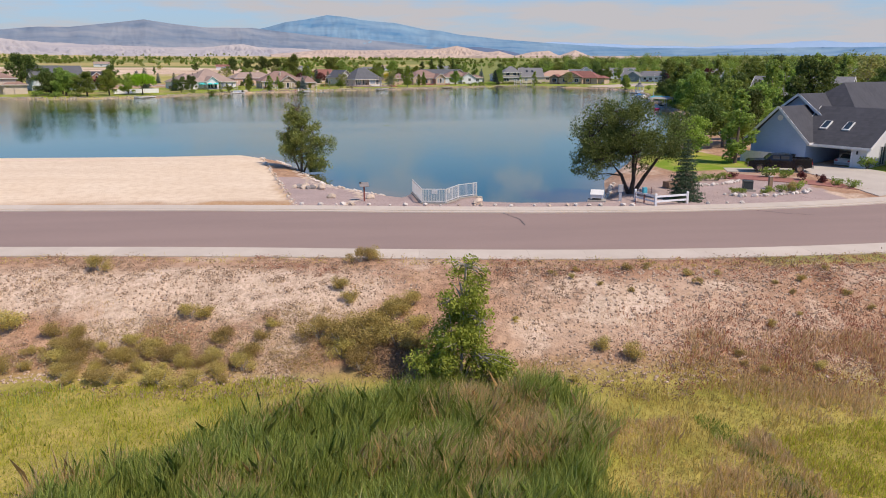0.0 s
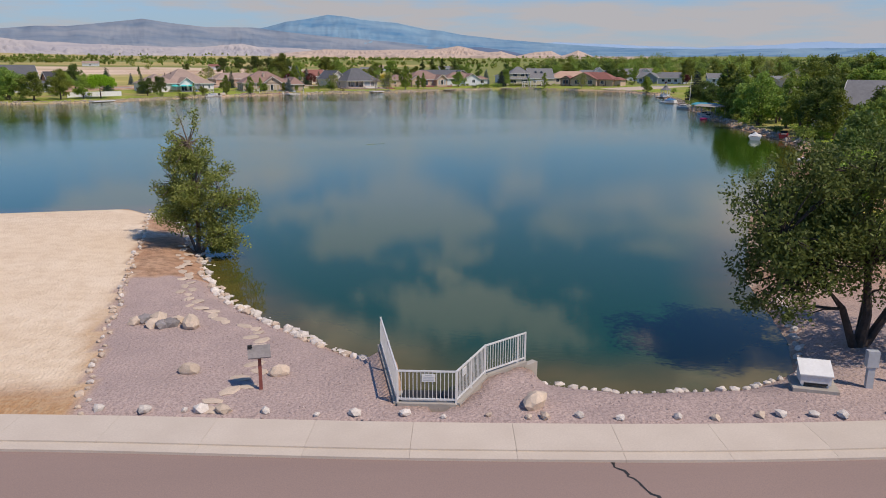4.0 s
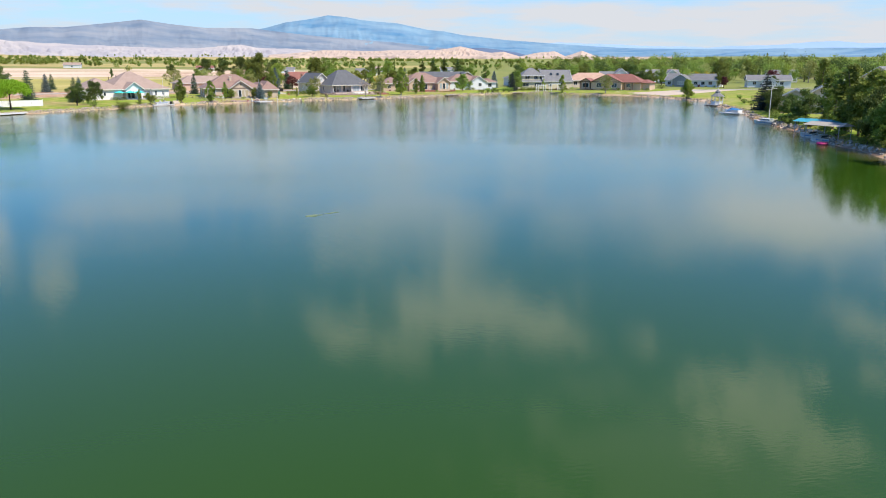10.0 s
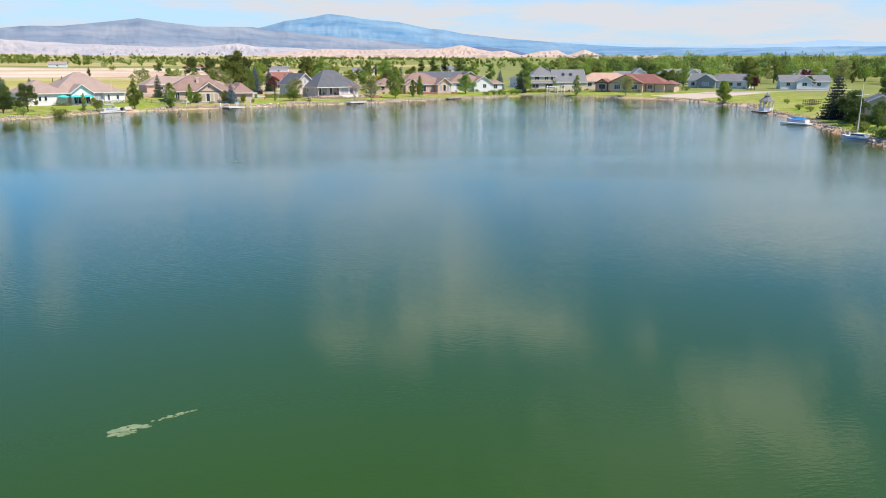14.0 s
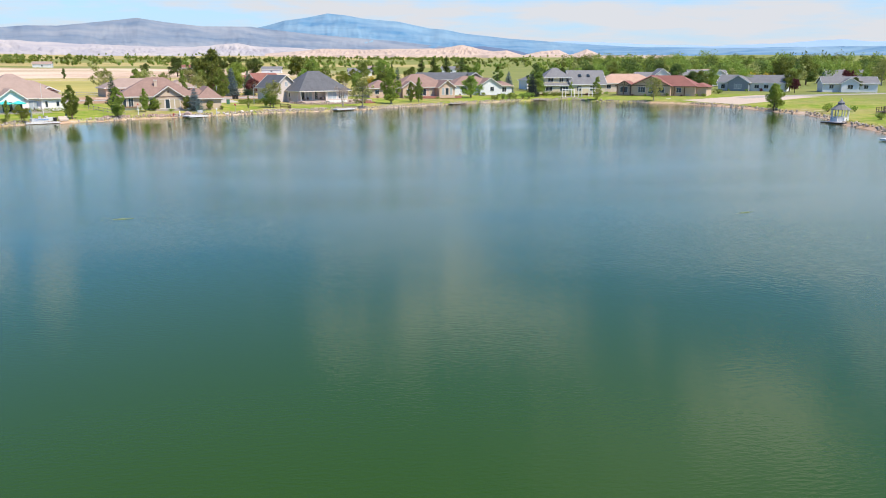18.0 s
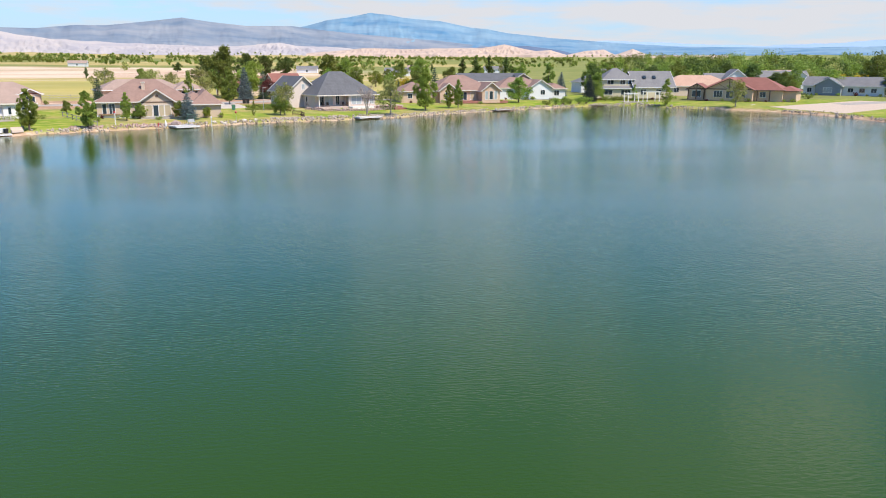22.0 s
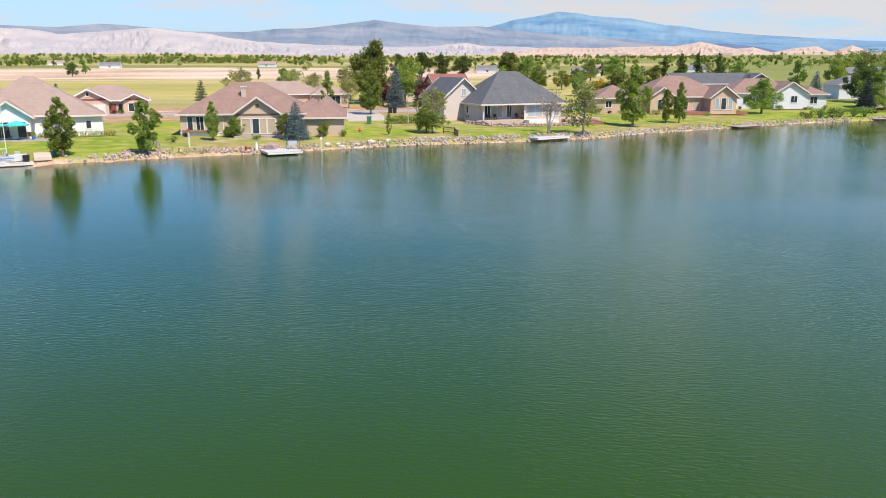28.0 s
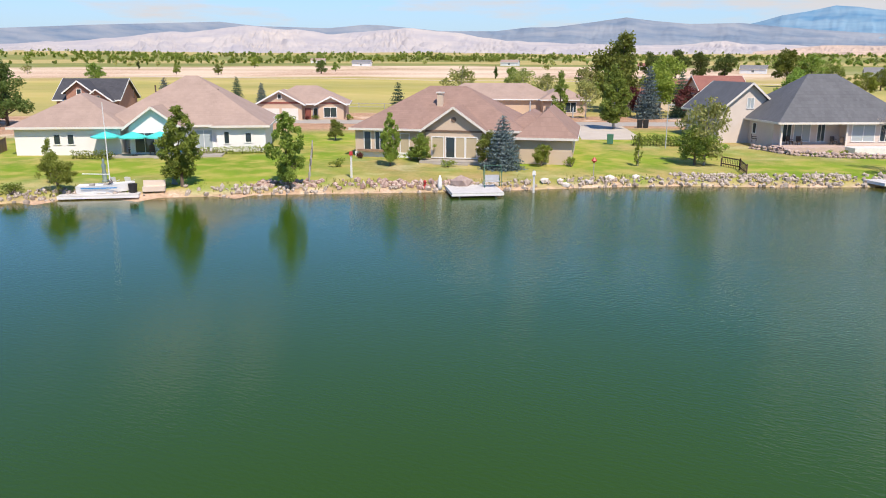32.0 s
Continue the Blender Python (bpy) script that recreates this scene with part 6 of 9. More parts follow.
for (px, py, rz, w) in ((10.55, 57.17, -9.5, 0.42), (11.72, 57.56, 58, 0.30)):
    plate = part("notice_plate", Shape().box(px, py - 0.02, FZ + 0.83, w, 0.012, 0.26, rz), M["white_paint"], guard, "white warning plate")
    lines = Shape()
    for q in range(4):
        c, s = math.cos(radians(rz)), math.sin(radians(rz))
        lines.box(px + 0.009 * s, py - 0.02 - 0.009 * c, FZ + 0.91 - 0.055 * q, w * (0.78 if q else 0.5), 0.004, 0.022, rz)
    part("text_bars", lines, M["galv"], plate)
headwall = thing("headwall", 0, 0, 0, 0, "pale concrete walls of the lake outlet", "headwall")
for (ax, ay), (bx, by) in FENCE:
    part("wall", Shape().bar((ax, ay, 0.10), (bx, by, 0.10), 0.26, 1.48), M["concrete_grey"], headwall)
part("wall", Shape().bar((14.2, 60.1, 0.05), (14.75, 60.5, 0.05), 0.26, 1.3), M["concrete_grey"], headwall)
part("beam", Shape().bar((9.5, 58.9, 0.32), (12.5, 58.55, 0.32), 0.35, 0.22), M["concrete_grey"], headwall)
# solid black sheet imitates the darkness of the opening behind the pickets
part("grate", Shape().bar((9.78, 58.12, 0.55), (11.5, 57.86, 0.55), 1.3, 0.05), M["dark"], headwall, "black sheet standing in for the shaded outlet opening")

# notice board on a red post
nb = thing("notice_stand", 5.25, 59.0, ground_z(5.25, 59.0), 8, "slanted grey notice panel on a dark red steel post", "sign")
part("post", Shape().box(0, 0, 0.62, 0.11, 0.09, 1.28), M["rust_red"], nb)
panel = part("panel", Shape().add([(-0.36, -0.22, 1.15), (0.36, -0.22, 1.15), (0.36, 0.22, 1.42), (-0.36, 0.22, 1.42), (-0.36, -0.24, 1.19), (0.36, -0.24, 1.19), (0.36, 0.20, 1.46), (-0.36, 0.20, 1.46)],
             [(3, 2, 1, 0), (4, 5, 6, 7), (0, 1, 5, 4), (1, 2, 6, 5), (2, 3, 7, 6), (3, 0, 4, 7)]), M["rock_grey"], nb, "weathered grey panel")
part("clip", Shape().box(-0.28, 0.10, 1.46, 0.14, 0.12, 0.08), M["dark"], nb)

# white cabinet on its slab
cab = thing("utility_cabinet", 23.35, 57.15, ground_z(23.35, 57.1), -22, "white metal utility cabinet with a sloping lid on a concrete pad", "cabinet")
part("pad", Shape().box(0, 0, 0.06, 1.75, 1.35, 0.16), M["concrete_grey"], cab)
for sx in (-0.48, 0.48):
    for sy in (-0.3, 0.3):
        part("foot", Shape().box(sx, sy, 0.20, 0.08, 0.08, 0.14), M["steel_white"], cab)
part("body", Shape().add([(-0.58, -0.42, 0.26), (0.58, -0.42, 0.26), (0.58, 0.42, 0.26), (-0.58, 0.42, 0.26), (-0.58, -0.42, 0.66), (0.58, -0.42, 0.66), (0.58, 0.42, 0.98), (-0.58, 0.42, 0.98)],
     [(3, 2, 1, 0), (4, 5, 6, 7), (0, 1, 5, 4), (1, 2, 6, 5), (2, 3, 7, 6), (3, 0, 4, 7)]), M["steel_white"], cab)
part("lid", Shape().add([(-0.64, -0.48, 0.66), (0.64, -0.48, 0.66), (0.64, 0.46, 1.02), (-0.64, 0.46, 1.02), (-0.64, -0.48, 0.70), (0.64, -0.48, 0.70), (0.64, 0.46, 1.06), (-0.64, 0.46, 1.06)],
     [(3, 2, 1, 0), (4, 5, 6, 7), (0, 1, 5, 4), (1, 2, 6, 5), (2, 3, 7, 6), (3, 0, 4, 7)]), M["white_paint"], cab)
cab.scale = (0.8, 0.8, 0.8)
part("drain_strip", Shape().box(0.0, -0.425, 0.3, 0.9, 0.02, 0.07), M["dark"], cab)
ped = thing("meter_pedestal", 25.15, 56.9, ground_z(25.1, 56.9), -12, "grey electric meter pedestal", "pedestal")
part("post", Shape().box(0, 0, 0.5, 0.22, 0.16, 1.05), M["galv"], ped)
part("meter_box", Shape().box(0, 0, 1.02, 0.36, 0.24, 0.55), M["galv"], ped)
part("meter", Shape().lathe([(0.09, -0.13), (0.09, -0.19)], 12), M["white_paint"], ped).matrix_basis = pose(0, 0, 1.08, 90, 0, 0)
tealbox = thing("post_box", 26.75, 56.0, ground_z(26.75, 56.0), 10, "teal control box on a rusty post", "box")
part("post", Shape().box(0, 0, 0.45, 0.08, 0.08, 0.95), M["rust_red"], tealbox)
part("box", Shape().box(0, 0, 1.0, 0.34, 0.22, 0.4, 0, 0.94), M["teal_cover"], tealbox)
part("shelf", Shape().box(0, -0.04, 0.74, 0.42, 0.3, 0.05), M["galv"], tealbox)
for px, py in ((25.9, 55.6), (28.2, 58.2)):
    solo("marker_stake", Shape().tube([(0, 0, -0.2), (0, 0, 0.85)], 0.02, 6), M["rust_red"], px, py, ground_z(px, py), 0, "thin rusty steel marker stake", "stake")

# white two-rail fence by the pavement
rail_fence = thing("rail_fence", 0, 0, 0, 0, "white vinyl two-rail fence with square posts", "fence")
RP = [(26.45, 57.1), (27.15, 54.75), (30.0, 55.45)]
for px, py in RP:
    po = part("post", Shape().box(px, py, 1.12, 0.15, 0.15, 0.95), M["white_vinyl"], rail_fence)
    part("post_cap", Shape().box(px, py, 1.61, 0.19, 0.19, 0.05, 0, 0.7), M["white_vinyl"], po)
for (ax, ay), (bx, by) in zip(RP[:-1], RP[1:]):
    for zr in (1.02, 1.40):
        part("rail", Shape().bar((ax, ay, zr), (bx, by, zr), 0.05, 0.15), M["white_vinyl"], rail_fence)

# trough, boulders and stones
trough = thing("planter_trough", 32.4, 62.6, ground_z(32.4, 62.6), 12, "low weathered timber planter trough", "planter")
for s in (-1, 1):
    part("side_board", Shape().box(0, s * 0.42, 0.28, 2.4, 0.09, 0.5), M["wood"], trough)
    part("end_board", Shape().box(s * 1.2, 0, 0.28, 0.09, 0.75, 0.5), M["wood"], trough)
part("soil", Shape().box(0, 0, 0.2, 2.3, 0.75, 0.3), M["wood_dark"], trough)
for x, y, s, kind in ((1.7, 65.6, 0.48, "b"), (2.7, 60.6, 0.36, "b"), (5.75, 60.2, 0.34, "b"), (13.85, 56.75, 0.46, "b"), (-0.2, 66.2, 0.34, "g"), (0.4, 66.1, 0.42, "t"), (0.9, 65.7, 0.34, "g"), (0.2, 65.6, 0.34, "t"), (-0.5, 66.0, 0.30, "t"), (0.6, 65.5, 0.30, "g"), (1.1, 66.2, 0.30, "t")):
    if kind == "b":
        rock("boulder", BOULDERS, x, y, s, None, 0.35, 0.72, None, "tan sandstone boulder on the gravel", "boulder", "boulders on the gravel")
    else:
        rock("boulder", ROCKS["rock_grey" if kind == "g" else "rock_tan"], x, y, s, None, 0.35, None, None, "dark lichen-covered rock in a small heap", "rock", "heap of dark rocks")
for x in (0.6, 2.0, 3.0, 3.7, 4.3, 5.55, 7.15, 8.35, 9.8, 10.8, 12.2, 13.4, 14.0, 14.9, 16.2, 17.9, 18.9, 20.3, 21.2, 22.1, 22.9, 24.6, 25.4, 31.5, 33.0, 34.2):
    yy = float(kerb_y(x)) + WALK_FAR + 0.45 + RRNG.uniform(-0.1, 0.12)
    rock("edge_stone", ROCKS["rock_white"] if RRNG.random() < 0.7 else ROCKS["rock_tan"], x + RRNG.uniform(-0.12, 0.12), yy, RRNG.uniform(0.10, 0.24), None, 0.3, None, None, "pale stone lining the gravel by the pavement", "stone", "stones along the pavement")
flag = [rock_mesh("stepping_stone", 90 + i, M["rock_tan"], 1, 0.10, 0.2) for i in range(4)]
path_line = [(3.9, 57.6), (4.6, 59.6), (4.95, 61.2), (4.9, 63.2), (4.0, 65.6), (2.6, 67.0), (1.4, 68.6), (0.4, 71.2), (-0.4, 74.0), (-1.0, 77.2), (-1.7, 80.5), (-2.3, 84)]
for k, (x, y, a) in enumerate(along(path_line, 0.62)):
    ob = new("stepping_stone", flag[k % 4])
    x, y = x + RRNG.uniform(-0.32, 0.32), y + RRNG.uniform(-0.2, 0.2)
    s = RRNG.uniform(0.26, 0.42)
    ob.matrix_basis = pose(x, y, ground_z(x, y) + 0.012, 0, 0, RRNG.uniform(0, 360)) @ Matrix.Diagonal((s, s * 0.7, s, 1))
    tagged(ob, "flat tan flagstone set in the gravel path", "flagstone", "stepping stones")
for k, (x, y, a) in enumerate(along([(0.1, 57.2), (-1.8, 67.5), (-3.8, 78.5), (-6.0, 90.5)], 0.48)):
    rock("edge_stone", ROCKS["rock_tan"] if k % 3 else ROCKS["rock_white"], x + RRNG.uniform(-0.18, 0.18), y, RRNG.uniform(0.07, 0.17), None, 0.3, None, None, "small stone edging the bare sandy lot", "stone", "stones along the lot")
riprap = thing("riprap", 0, 0, 0, 0, "loose pale rocks lining the waterline", "rocks", kind="structure")
shore_line = [(-6.6, 94.3), (-3.2, 89.3), (-0.9, 82), (0.9, 75.4), (2.4, 71.2), (4.5, 67.9), (6.4, 65.4), (8.2, 63.1), (9.2, 62.6)]
for k, (x, y, a) in enumerate(along(shore_line, 0.30)):
    for q in range(2):
        o = RRNG.uniform(-0.35, 0.65)
        rock("rock", ROCKS["rock_white"] if RRNG.random() < 0.75 else ROCKS["rock_tan"], x + math.sin(a) * o, y - math.cos(a) * o, RRNG.uniform(0.10, 0.25), riprap, 0.35)
for k, (x, y, a) in enumerate(along([(14.6, 60.3), (17.4, 58.75), (21.5, 58.5), (24.4, 59.6), (26.2, 62.6), (28.5, 68)], 0.36)):
    rock("rock", ROCKS["rock_white"], x + RRNG.uniform(-0.1, 0.1), y - RRNG.uniform(-0.15, 0.35), RRNG.uniform(0.09, 0.2), riprap, 0.35)


def heap_mesh(name, places, mat, seed, size=(0.25, 0.6)):
    """Many rough stones joined into one mesh."""
    base = bmesh.new()
    bmesh.ops.create_icosphere(base, subdivisions=1, radius=1.0)
    bv = np.array([v.co[:] for v in base.verts])
    bf = np.array([[v.index for v in f.verts] for f in base.faces])
    base.free()
    rng = np.random.default_rng(seed)
    n = len(places)
    s = rng.uniform(size[0], size[1], n)
    V = bv[None] * (1 + rng.uniform(-0.25, 0.25, (n, len(bv), 1))) * s[:, None, None] * rng.uniform(0.65, 1.2, (n, 1, 3))
    P = np.asarray(places)
    V = V + P[:, None, :]
    tri = V[:, bf.ravel()].reshape(-1, 3)
    return poly_mesh(name, tri, 3, mat)


def shore_places(line, per_m, inner, outer, seed):
    rng = np.random.default_rng(seed)
    out = []
    for (x, y, a) in along(line, 1.0 / per_m):
        o = rng.uniform(min(inner, outer), max(inner, outer))
        px, py = x - math.sin(a) * o + rng.uniform(-0.3, 0.3), y + math.cos(a) * o + rng.uniform(-0.3, 0.3)
        out.append((px, py))
    out = np.array(out)
    out = out[lumps(out[:, 0], out[:, 1], 2.3, seed) + rng.uniform(-0.5, 0.5, len(out)) > -0.30]
    return np.column_stack([out, heights(out[:, 0], out[:, 1]) + 0.08])


M["rocks_far"] = leaf_material("rocks_far", (0.24, 0.19, 0.15), (0.54, 0.47, 0.40), 0.0, 0.0, 0.95)
M["rocks_far_mauve"] = leaf_material("rocks_far_mauve", (0.26, 0.16, 0.135), (0.54, 0.42, 0.35), 0.0, 0.0, 0.95)
rocks_n = [(x, y) for x, y in SHORE_NORTH]
tagged(new("shore_rocks", heap_mesh("shore_rocks", shore_places(rocks_n, 11.0, 0.1, -1.7, 3), M["rocks_far"], 5, (0.07, 0.30))), "band of pale boulders along the far shore", "rocks", kind="stuff")
tagged(new("shore_rocks", heap_mesh("shore_rocks", shore_places([(-14.5, 336.2), (-22, 331.4), (-31, 325.6)], 13.0, -1.6, 0.2, 8), M["rocks_far_mauve"], 6, (0.10, 0.34))), "mauve and tan boulders below the lawn", "rocks", kind="stuff")
tagged(new("shore_rocks", heap_mesh("shore_rocks", shore_places([(1.0, 348.5), (10.3, 353), (19, 358), (27, 363)], 14.0, 0.1, 2.2, 9), M["rocks_far"], 7, (0.08, 0.30))), "bank of pale grey boulders below the lawn", "rocks", kind="stuff")
tagged(new("shore_rocks", heap_mesh("shore_rocks", shore_places(SHORE_EAST[4:], 4.0, -0.2, -1.8, 4), M["rocks_far"], 15, (0.12, 0.36))), "boulders along the east shore", "rocks", kind="stuff")


# ---- the dry bank and the marsh in front ----
def scatter(seed, n, x0, x1, y0, y1, keep_if):
    rng = np.random.default_rng(seed)
    x, y = rng.uniform(x0, x1, n), rng.uniform(y0, y1, n)
    k = keep_if(x, y, rng)
    x, y = x[k], y[k]
    return np.column_stack([x, y, heights(x, y)]), rng


def blades(name, label, category, mat, seed, n, area, keep_if, tall, width, lean):
    P, rng = scatter(seed, n, *area, keep_if)
    m = len(P)
    h = rng.uniform(tall[0], tall[1], m) * np.clip(0.85 + 0.5 * lumps(P[:, 0], P[:, 1], 0.7, 2.0), 0.35, 1.3)
    t = rng.uniform(0, 6.283, m)
    w = rng.uniform(0.6, 1.3, m) * width
    ax = np.column_stack([np.cos(t), np.sin(t), np.zeros(m)]) * w[:, None]
    t2 = rng.uniform(0, 6.283, m)
    ln = np.column_stack([np.cos(t2), np.sin(t2), np.zeros(m)]) * (h * rng.uniform(0.05, lean, m))[:, None]
    ln[:, 0] += h * 0.06
    up = np.column_stack([np.zeros(m), np.zeros(m), h])
    P = P - np.array([0, 0, 0.04])
    mid = P + up * 0.6 + ln * 0.35
    tip = P + up * 0.96 + ln
    V = np.stack([P - ax, P + ax, mid + ax * 0.8, tip, mid - ax * 0.8], axis=1)
    return tagged(new(name, poly_mesh(name, V, 5, M[mat])), label, category, kind="stuff")


def bank_drop(x, y):
    return kerb_y(np.clip(x, -90, 100)) - ROAD_W - WALK_NEAR - y


def reed_edge(x, y):
    """How far inside the reed bed a place is."""
    left = x - (-8.6 + (y - 19.0) * 0.80 + 0.035 * (y - 19.0) ** 2)
    right = (12.6 + (y - 21) * 0.10) - x
    top = 29.6 - y - 0.05 * (x - 6) ** 2 * 0.5
    return np.minimum(np.minimum(left, right), top) + 1.3 * lumps(x, y, 1.7, 2.0) + 0.5 * lumps(x, y, 0.5, 7.0)


blades("reeds", "dense green cattail reeds in the ditch", "reeds", "reed", 31, 175000, (-16, 16, 15, 32), lambda x, y, r: (reed_edge(x, y) > r.uniform(-0.3, 1.2, len(x))) & (lumps(x, y, 0.8, 4.0) + r.uniform(-0.6, 0.6, len(x)) > -0.35), (0.5, 1.45), 0.0125, 0.55)
blades("reeds", "yellow-green younger reeds in patches", "reeds", "reed_light", 38, 90000, (-16, 16, 15, 32), lambda x, y, r: (reed_edge(x, y) > r.uniform(-0.5, 0.9, len(x))) & (lumps(x, y, 0.9, 1.0) + r.uniform(-0.4, 0.4, len(x)) > 0.10), (0.5, 1.4), 0.0125, 0.65)
blades("reeds", "straw-coloured dead reeds among the green", "reeds", "grass_gold", 32, 40000, (-10, 14, 17, 29), lambda x, y, r: (reed_edge(x, y) > 0) & (lumps(x, y, 1.1, 6.0) + r.uniform(-0.25, 0.25, len(x)) > np.where(x > 4, 0.16, 0.34)), (0.6, 1.4), 0.012, 0.6)
blades("marsh_grass", "yellow-green meadow grass beside the reeds", "grass", "grass_lime", 33, 60000, (-26, 2, 14, 31.5), lambda x, y, r: (reed_edge(x, y) < 0.2) & (bank_drop(x, y) > 9.3 + r.uniform(-1, 1, len(x))), (0.10, 0.32), 0.012, 0.5)
blades("marsh_grass", "green tufts in the meadow grass", "grass", "reed_light", 39, 16000, (-26, 2, 14, 31.5), lambda x, y, r: (reed_edge(x, y) < 0.2) & (bank_drop(x, y) > 9.6) & (lumps(x, y, 1.5, 8.0) > 0.2), (0.15, 0.42), 0.012, 0.5)
far_right = lambda x, y: (reed_edge(x, y) < 0.1) & (x > 9)
blades("marsh_grass", "olive meadow grass beyond the ditch", "grass", "grass_olive", 34, 70000, (10, 36, 14, 31), lambda x, y, r: far_right(x, y) & (bank_drop(x, y) > 9.0 + r.uniform(-1.5, 1.5, len(x))) & (lumps(x, y, 2.6, 3.0) + r.uniform(-0.3, 0.3, len(x)) < 0.3), (0.10, 0.34), 0.012, 0.5)
blades("marsh_grass", "green grass patch at the meadow's end", "grass", "grass_lime", 27, 36000, (17, 30, 14, 26), lambda x, y, r: far_right(x, y) & (x > 18.3 + 0.4 * (22 - y) * 0.3) & (y < 24.2 + 0.8 * lumps(x, y, 1.5, 2.0)), (0.10, 0.30), 0.013, 0.5)
blades("dry_grass", "tall straw-gold dry grass", "grass", "grass_gold", 35, 90000, (12, 36, 15, 33), lambda x, y, r: far_right(x, y) & (((x < 18.6) & (x > 13) & (y < 25.5) & (lumps(x, y, 1.3, 3.0) + r.uniform(-0.4, 0.4, len(x)) > -0.1)) | ((x > 19) & (y > 24.3) & (bank_drop(x, y) > 7.5) & (lumps(x, y, 1.1, 5.0) + r.uniform(-0.4, 0.4, len(x)) > 0.05))), (0.2, 0.6), 0.011, 0.5)
blades("dry_grass", "reddish seeding grass below the bank", "grass", "scrub_red", 28, 50000, (13, 36, 22, 36), lambda x, y, r: far_right(x, y) & (bank_drop(x, y) > 6.2 + r.uniform(-1, 1, len(x))) & (bank_drop(x, y) < 11.2 + r.uniform(-1, 1, len(x))) & (x > 17 + r.uniform(-2, 4, len(x))), (0.10, 0.34), 0.011, 0.5)
blades("weeds", "dark green weeds in a narrow runnel", "weeds", "reed", 29, 5000, (16.6, 18.6, 15, 25.5), lambda x, y, r: np.abs(x - 17.6 + 0.15 * (y - 21)) < 0.45 + 0.3 * lumps(x, y, 0.7, 3.0), (0.15, 0.45), 0.014, 0.6)
blades("reeds", "patch of broken straw reeds beside the young tree", "reeds", "grass_gold", 26, 14000, (8.2, 11.2, 22.5, 27.8), lambda x, y, r: lumps(x, y, 0.9, 2.0) + r.uniform(-0.3, 0.3, len(x)) > -0.2, (0.4, 1.3), 0.011, 0.7)
blades("dry_grass", "short straw tufts scattered on the bank", "grass", "grass_gold", 36, 60000, (-24, 36, 25, 46), lambda x, y, r: (bank_drop(x, y) > 0.3) & (bank_drop(x, y) < 12) & (lumps(x, y, 0.45, 3.0) + 0.5 * lumps(x, y, 2.8, 5.0) + r.uniform(-0.2, 0.2, len(x)) > 0.42), (0.06, 0.22), 0.013, 0.8)
blades("dry_grass", "short brown tufts scattered on the bank", "grass", "scrub_dark", 37, 70000, (-24, 36, 25, 46), lambda x, y, r: (bank_drop(x, y) > 0.3) & (bank_drop(x, y) < 12) & (lumps(x, y, 0.55, 8.0) + 0.9 * lumps(x, y, 2.6, 1.0) + r.uniform(-0.3, 0.3, len(x)) > 0.55), (0.05, 0.20), 0.014, 0.8)


def tufts(name, label, mat, seed, n, area, keep_if, size, count, spread):
    P, rng = scatter(seed, n, *area, keep_if)
    k = rng.integers(count[0], count[1], len(P))
    C = np.repeat(P, k, axis=0)
    s = np.repeat(rng.uniform(0.6, 1.5, len(P)), k)
    d = rng.normal(size=C.shape) * np.array([spread, spread, spread * 0.6]) * s[:, None]
    d[:, 2] = np.abs(d[:, 2]) * 1.3
    return tagged(new(name, poly_mesh(name, leaves(rng, C + d, size, 0.35, -0.5, 0.2), 4, M[mat])), label, "scrub", kind="stuff")


on_bank = lambda x, y, r: (bank_drop(x, y) > 0.2) & (bank_drop(x, y) < 12.5)
tufts("dry_scrub", "low straw-coloured scrub on the dry bank", "scrub", 41, 9000, (-24, 36, 25, 46), lambda x, y, r: on_bank(x, y, r) & (lumps(x, y, 2.2, 7.0) + r.uniform(-0.5, 0.5, len(x)) > 0.05), 0.055, (10, 24), 0.13)
tufts("dry_scrub", "dark dead brush on the dry bank", "scrub_dark", 42, 2600, (-24, 36, 25, 46), lambda x, y, r: on_bank(x, y, r) & (lumps(x, y, 2.6, 2.5) + r.uniform(-0.3, 0.3, len(x)) > 0.30), 0.05, (14, 30), 0.15)
tufts("dry_scrub", "brown and olive scrub belt across the slope", "scrub", 52, 5200, (-20, 3, 29, 36.5), lambda x, y, r: on_bank(x, y, r) & (bank_drop(x, y) > 5.2 + r.uniform(-0.6, 0.6, len(x))) & (bank_drop(x, y) < 9.4 + r.uniform(-0.6, 0.6, len(x))) & (lumps(x, y, 1.8, 4.4) + r.uniform(-0.5, 0.5, len(x)) > -0.25), 0.05, (10, 22), 0.15)
tufts("dry_scrub", "reddish-brown scrub below the pavement", "scrub_red", 43, 9000, (-24, 40, 24, 46), lambda x, y, r: on_bank(x, y, r) & ((x + 0.5 * (36 - y) > 23 + r.uniform(-4, 4, len(x))) | ((bank_drop(x, y) < 3.2) & (x > -1) & (lumps(x, y, 2.0, 1.0) > 0.0))), 0.05, (9, 20), 0.12)
tufts("dry_scrub", "olive bushes at the foot of the pale slope", "sage", 44, 3200, (-18, 8, 27, 36), lambda x, y, r: on_bank(x, y, r) & (bank_drop(x, y) > 5.6) & (bank_drop(x, y) < 9.6) & (x < 7 - 0.3 * (36 - y)) & (lumps(x, y, 1.3, 0.4) + r.uniform(-0.3, 0.3, len(x)) > 0.0), 0.045, (14, 30), 0.20)
tufts("verge_grass", "thin olive grass along the pavement's edge", "grass_olive", 45, 4500, (-30, 48, 36, 48), lambda x, y, r: (bank_drop(x, y) > 0.05) & (bank_drop(x, y) < 1.3 + 0.06 * np.clip(x - 10, 0, 30)), 0.05, (6, 12), 0.10)
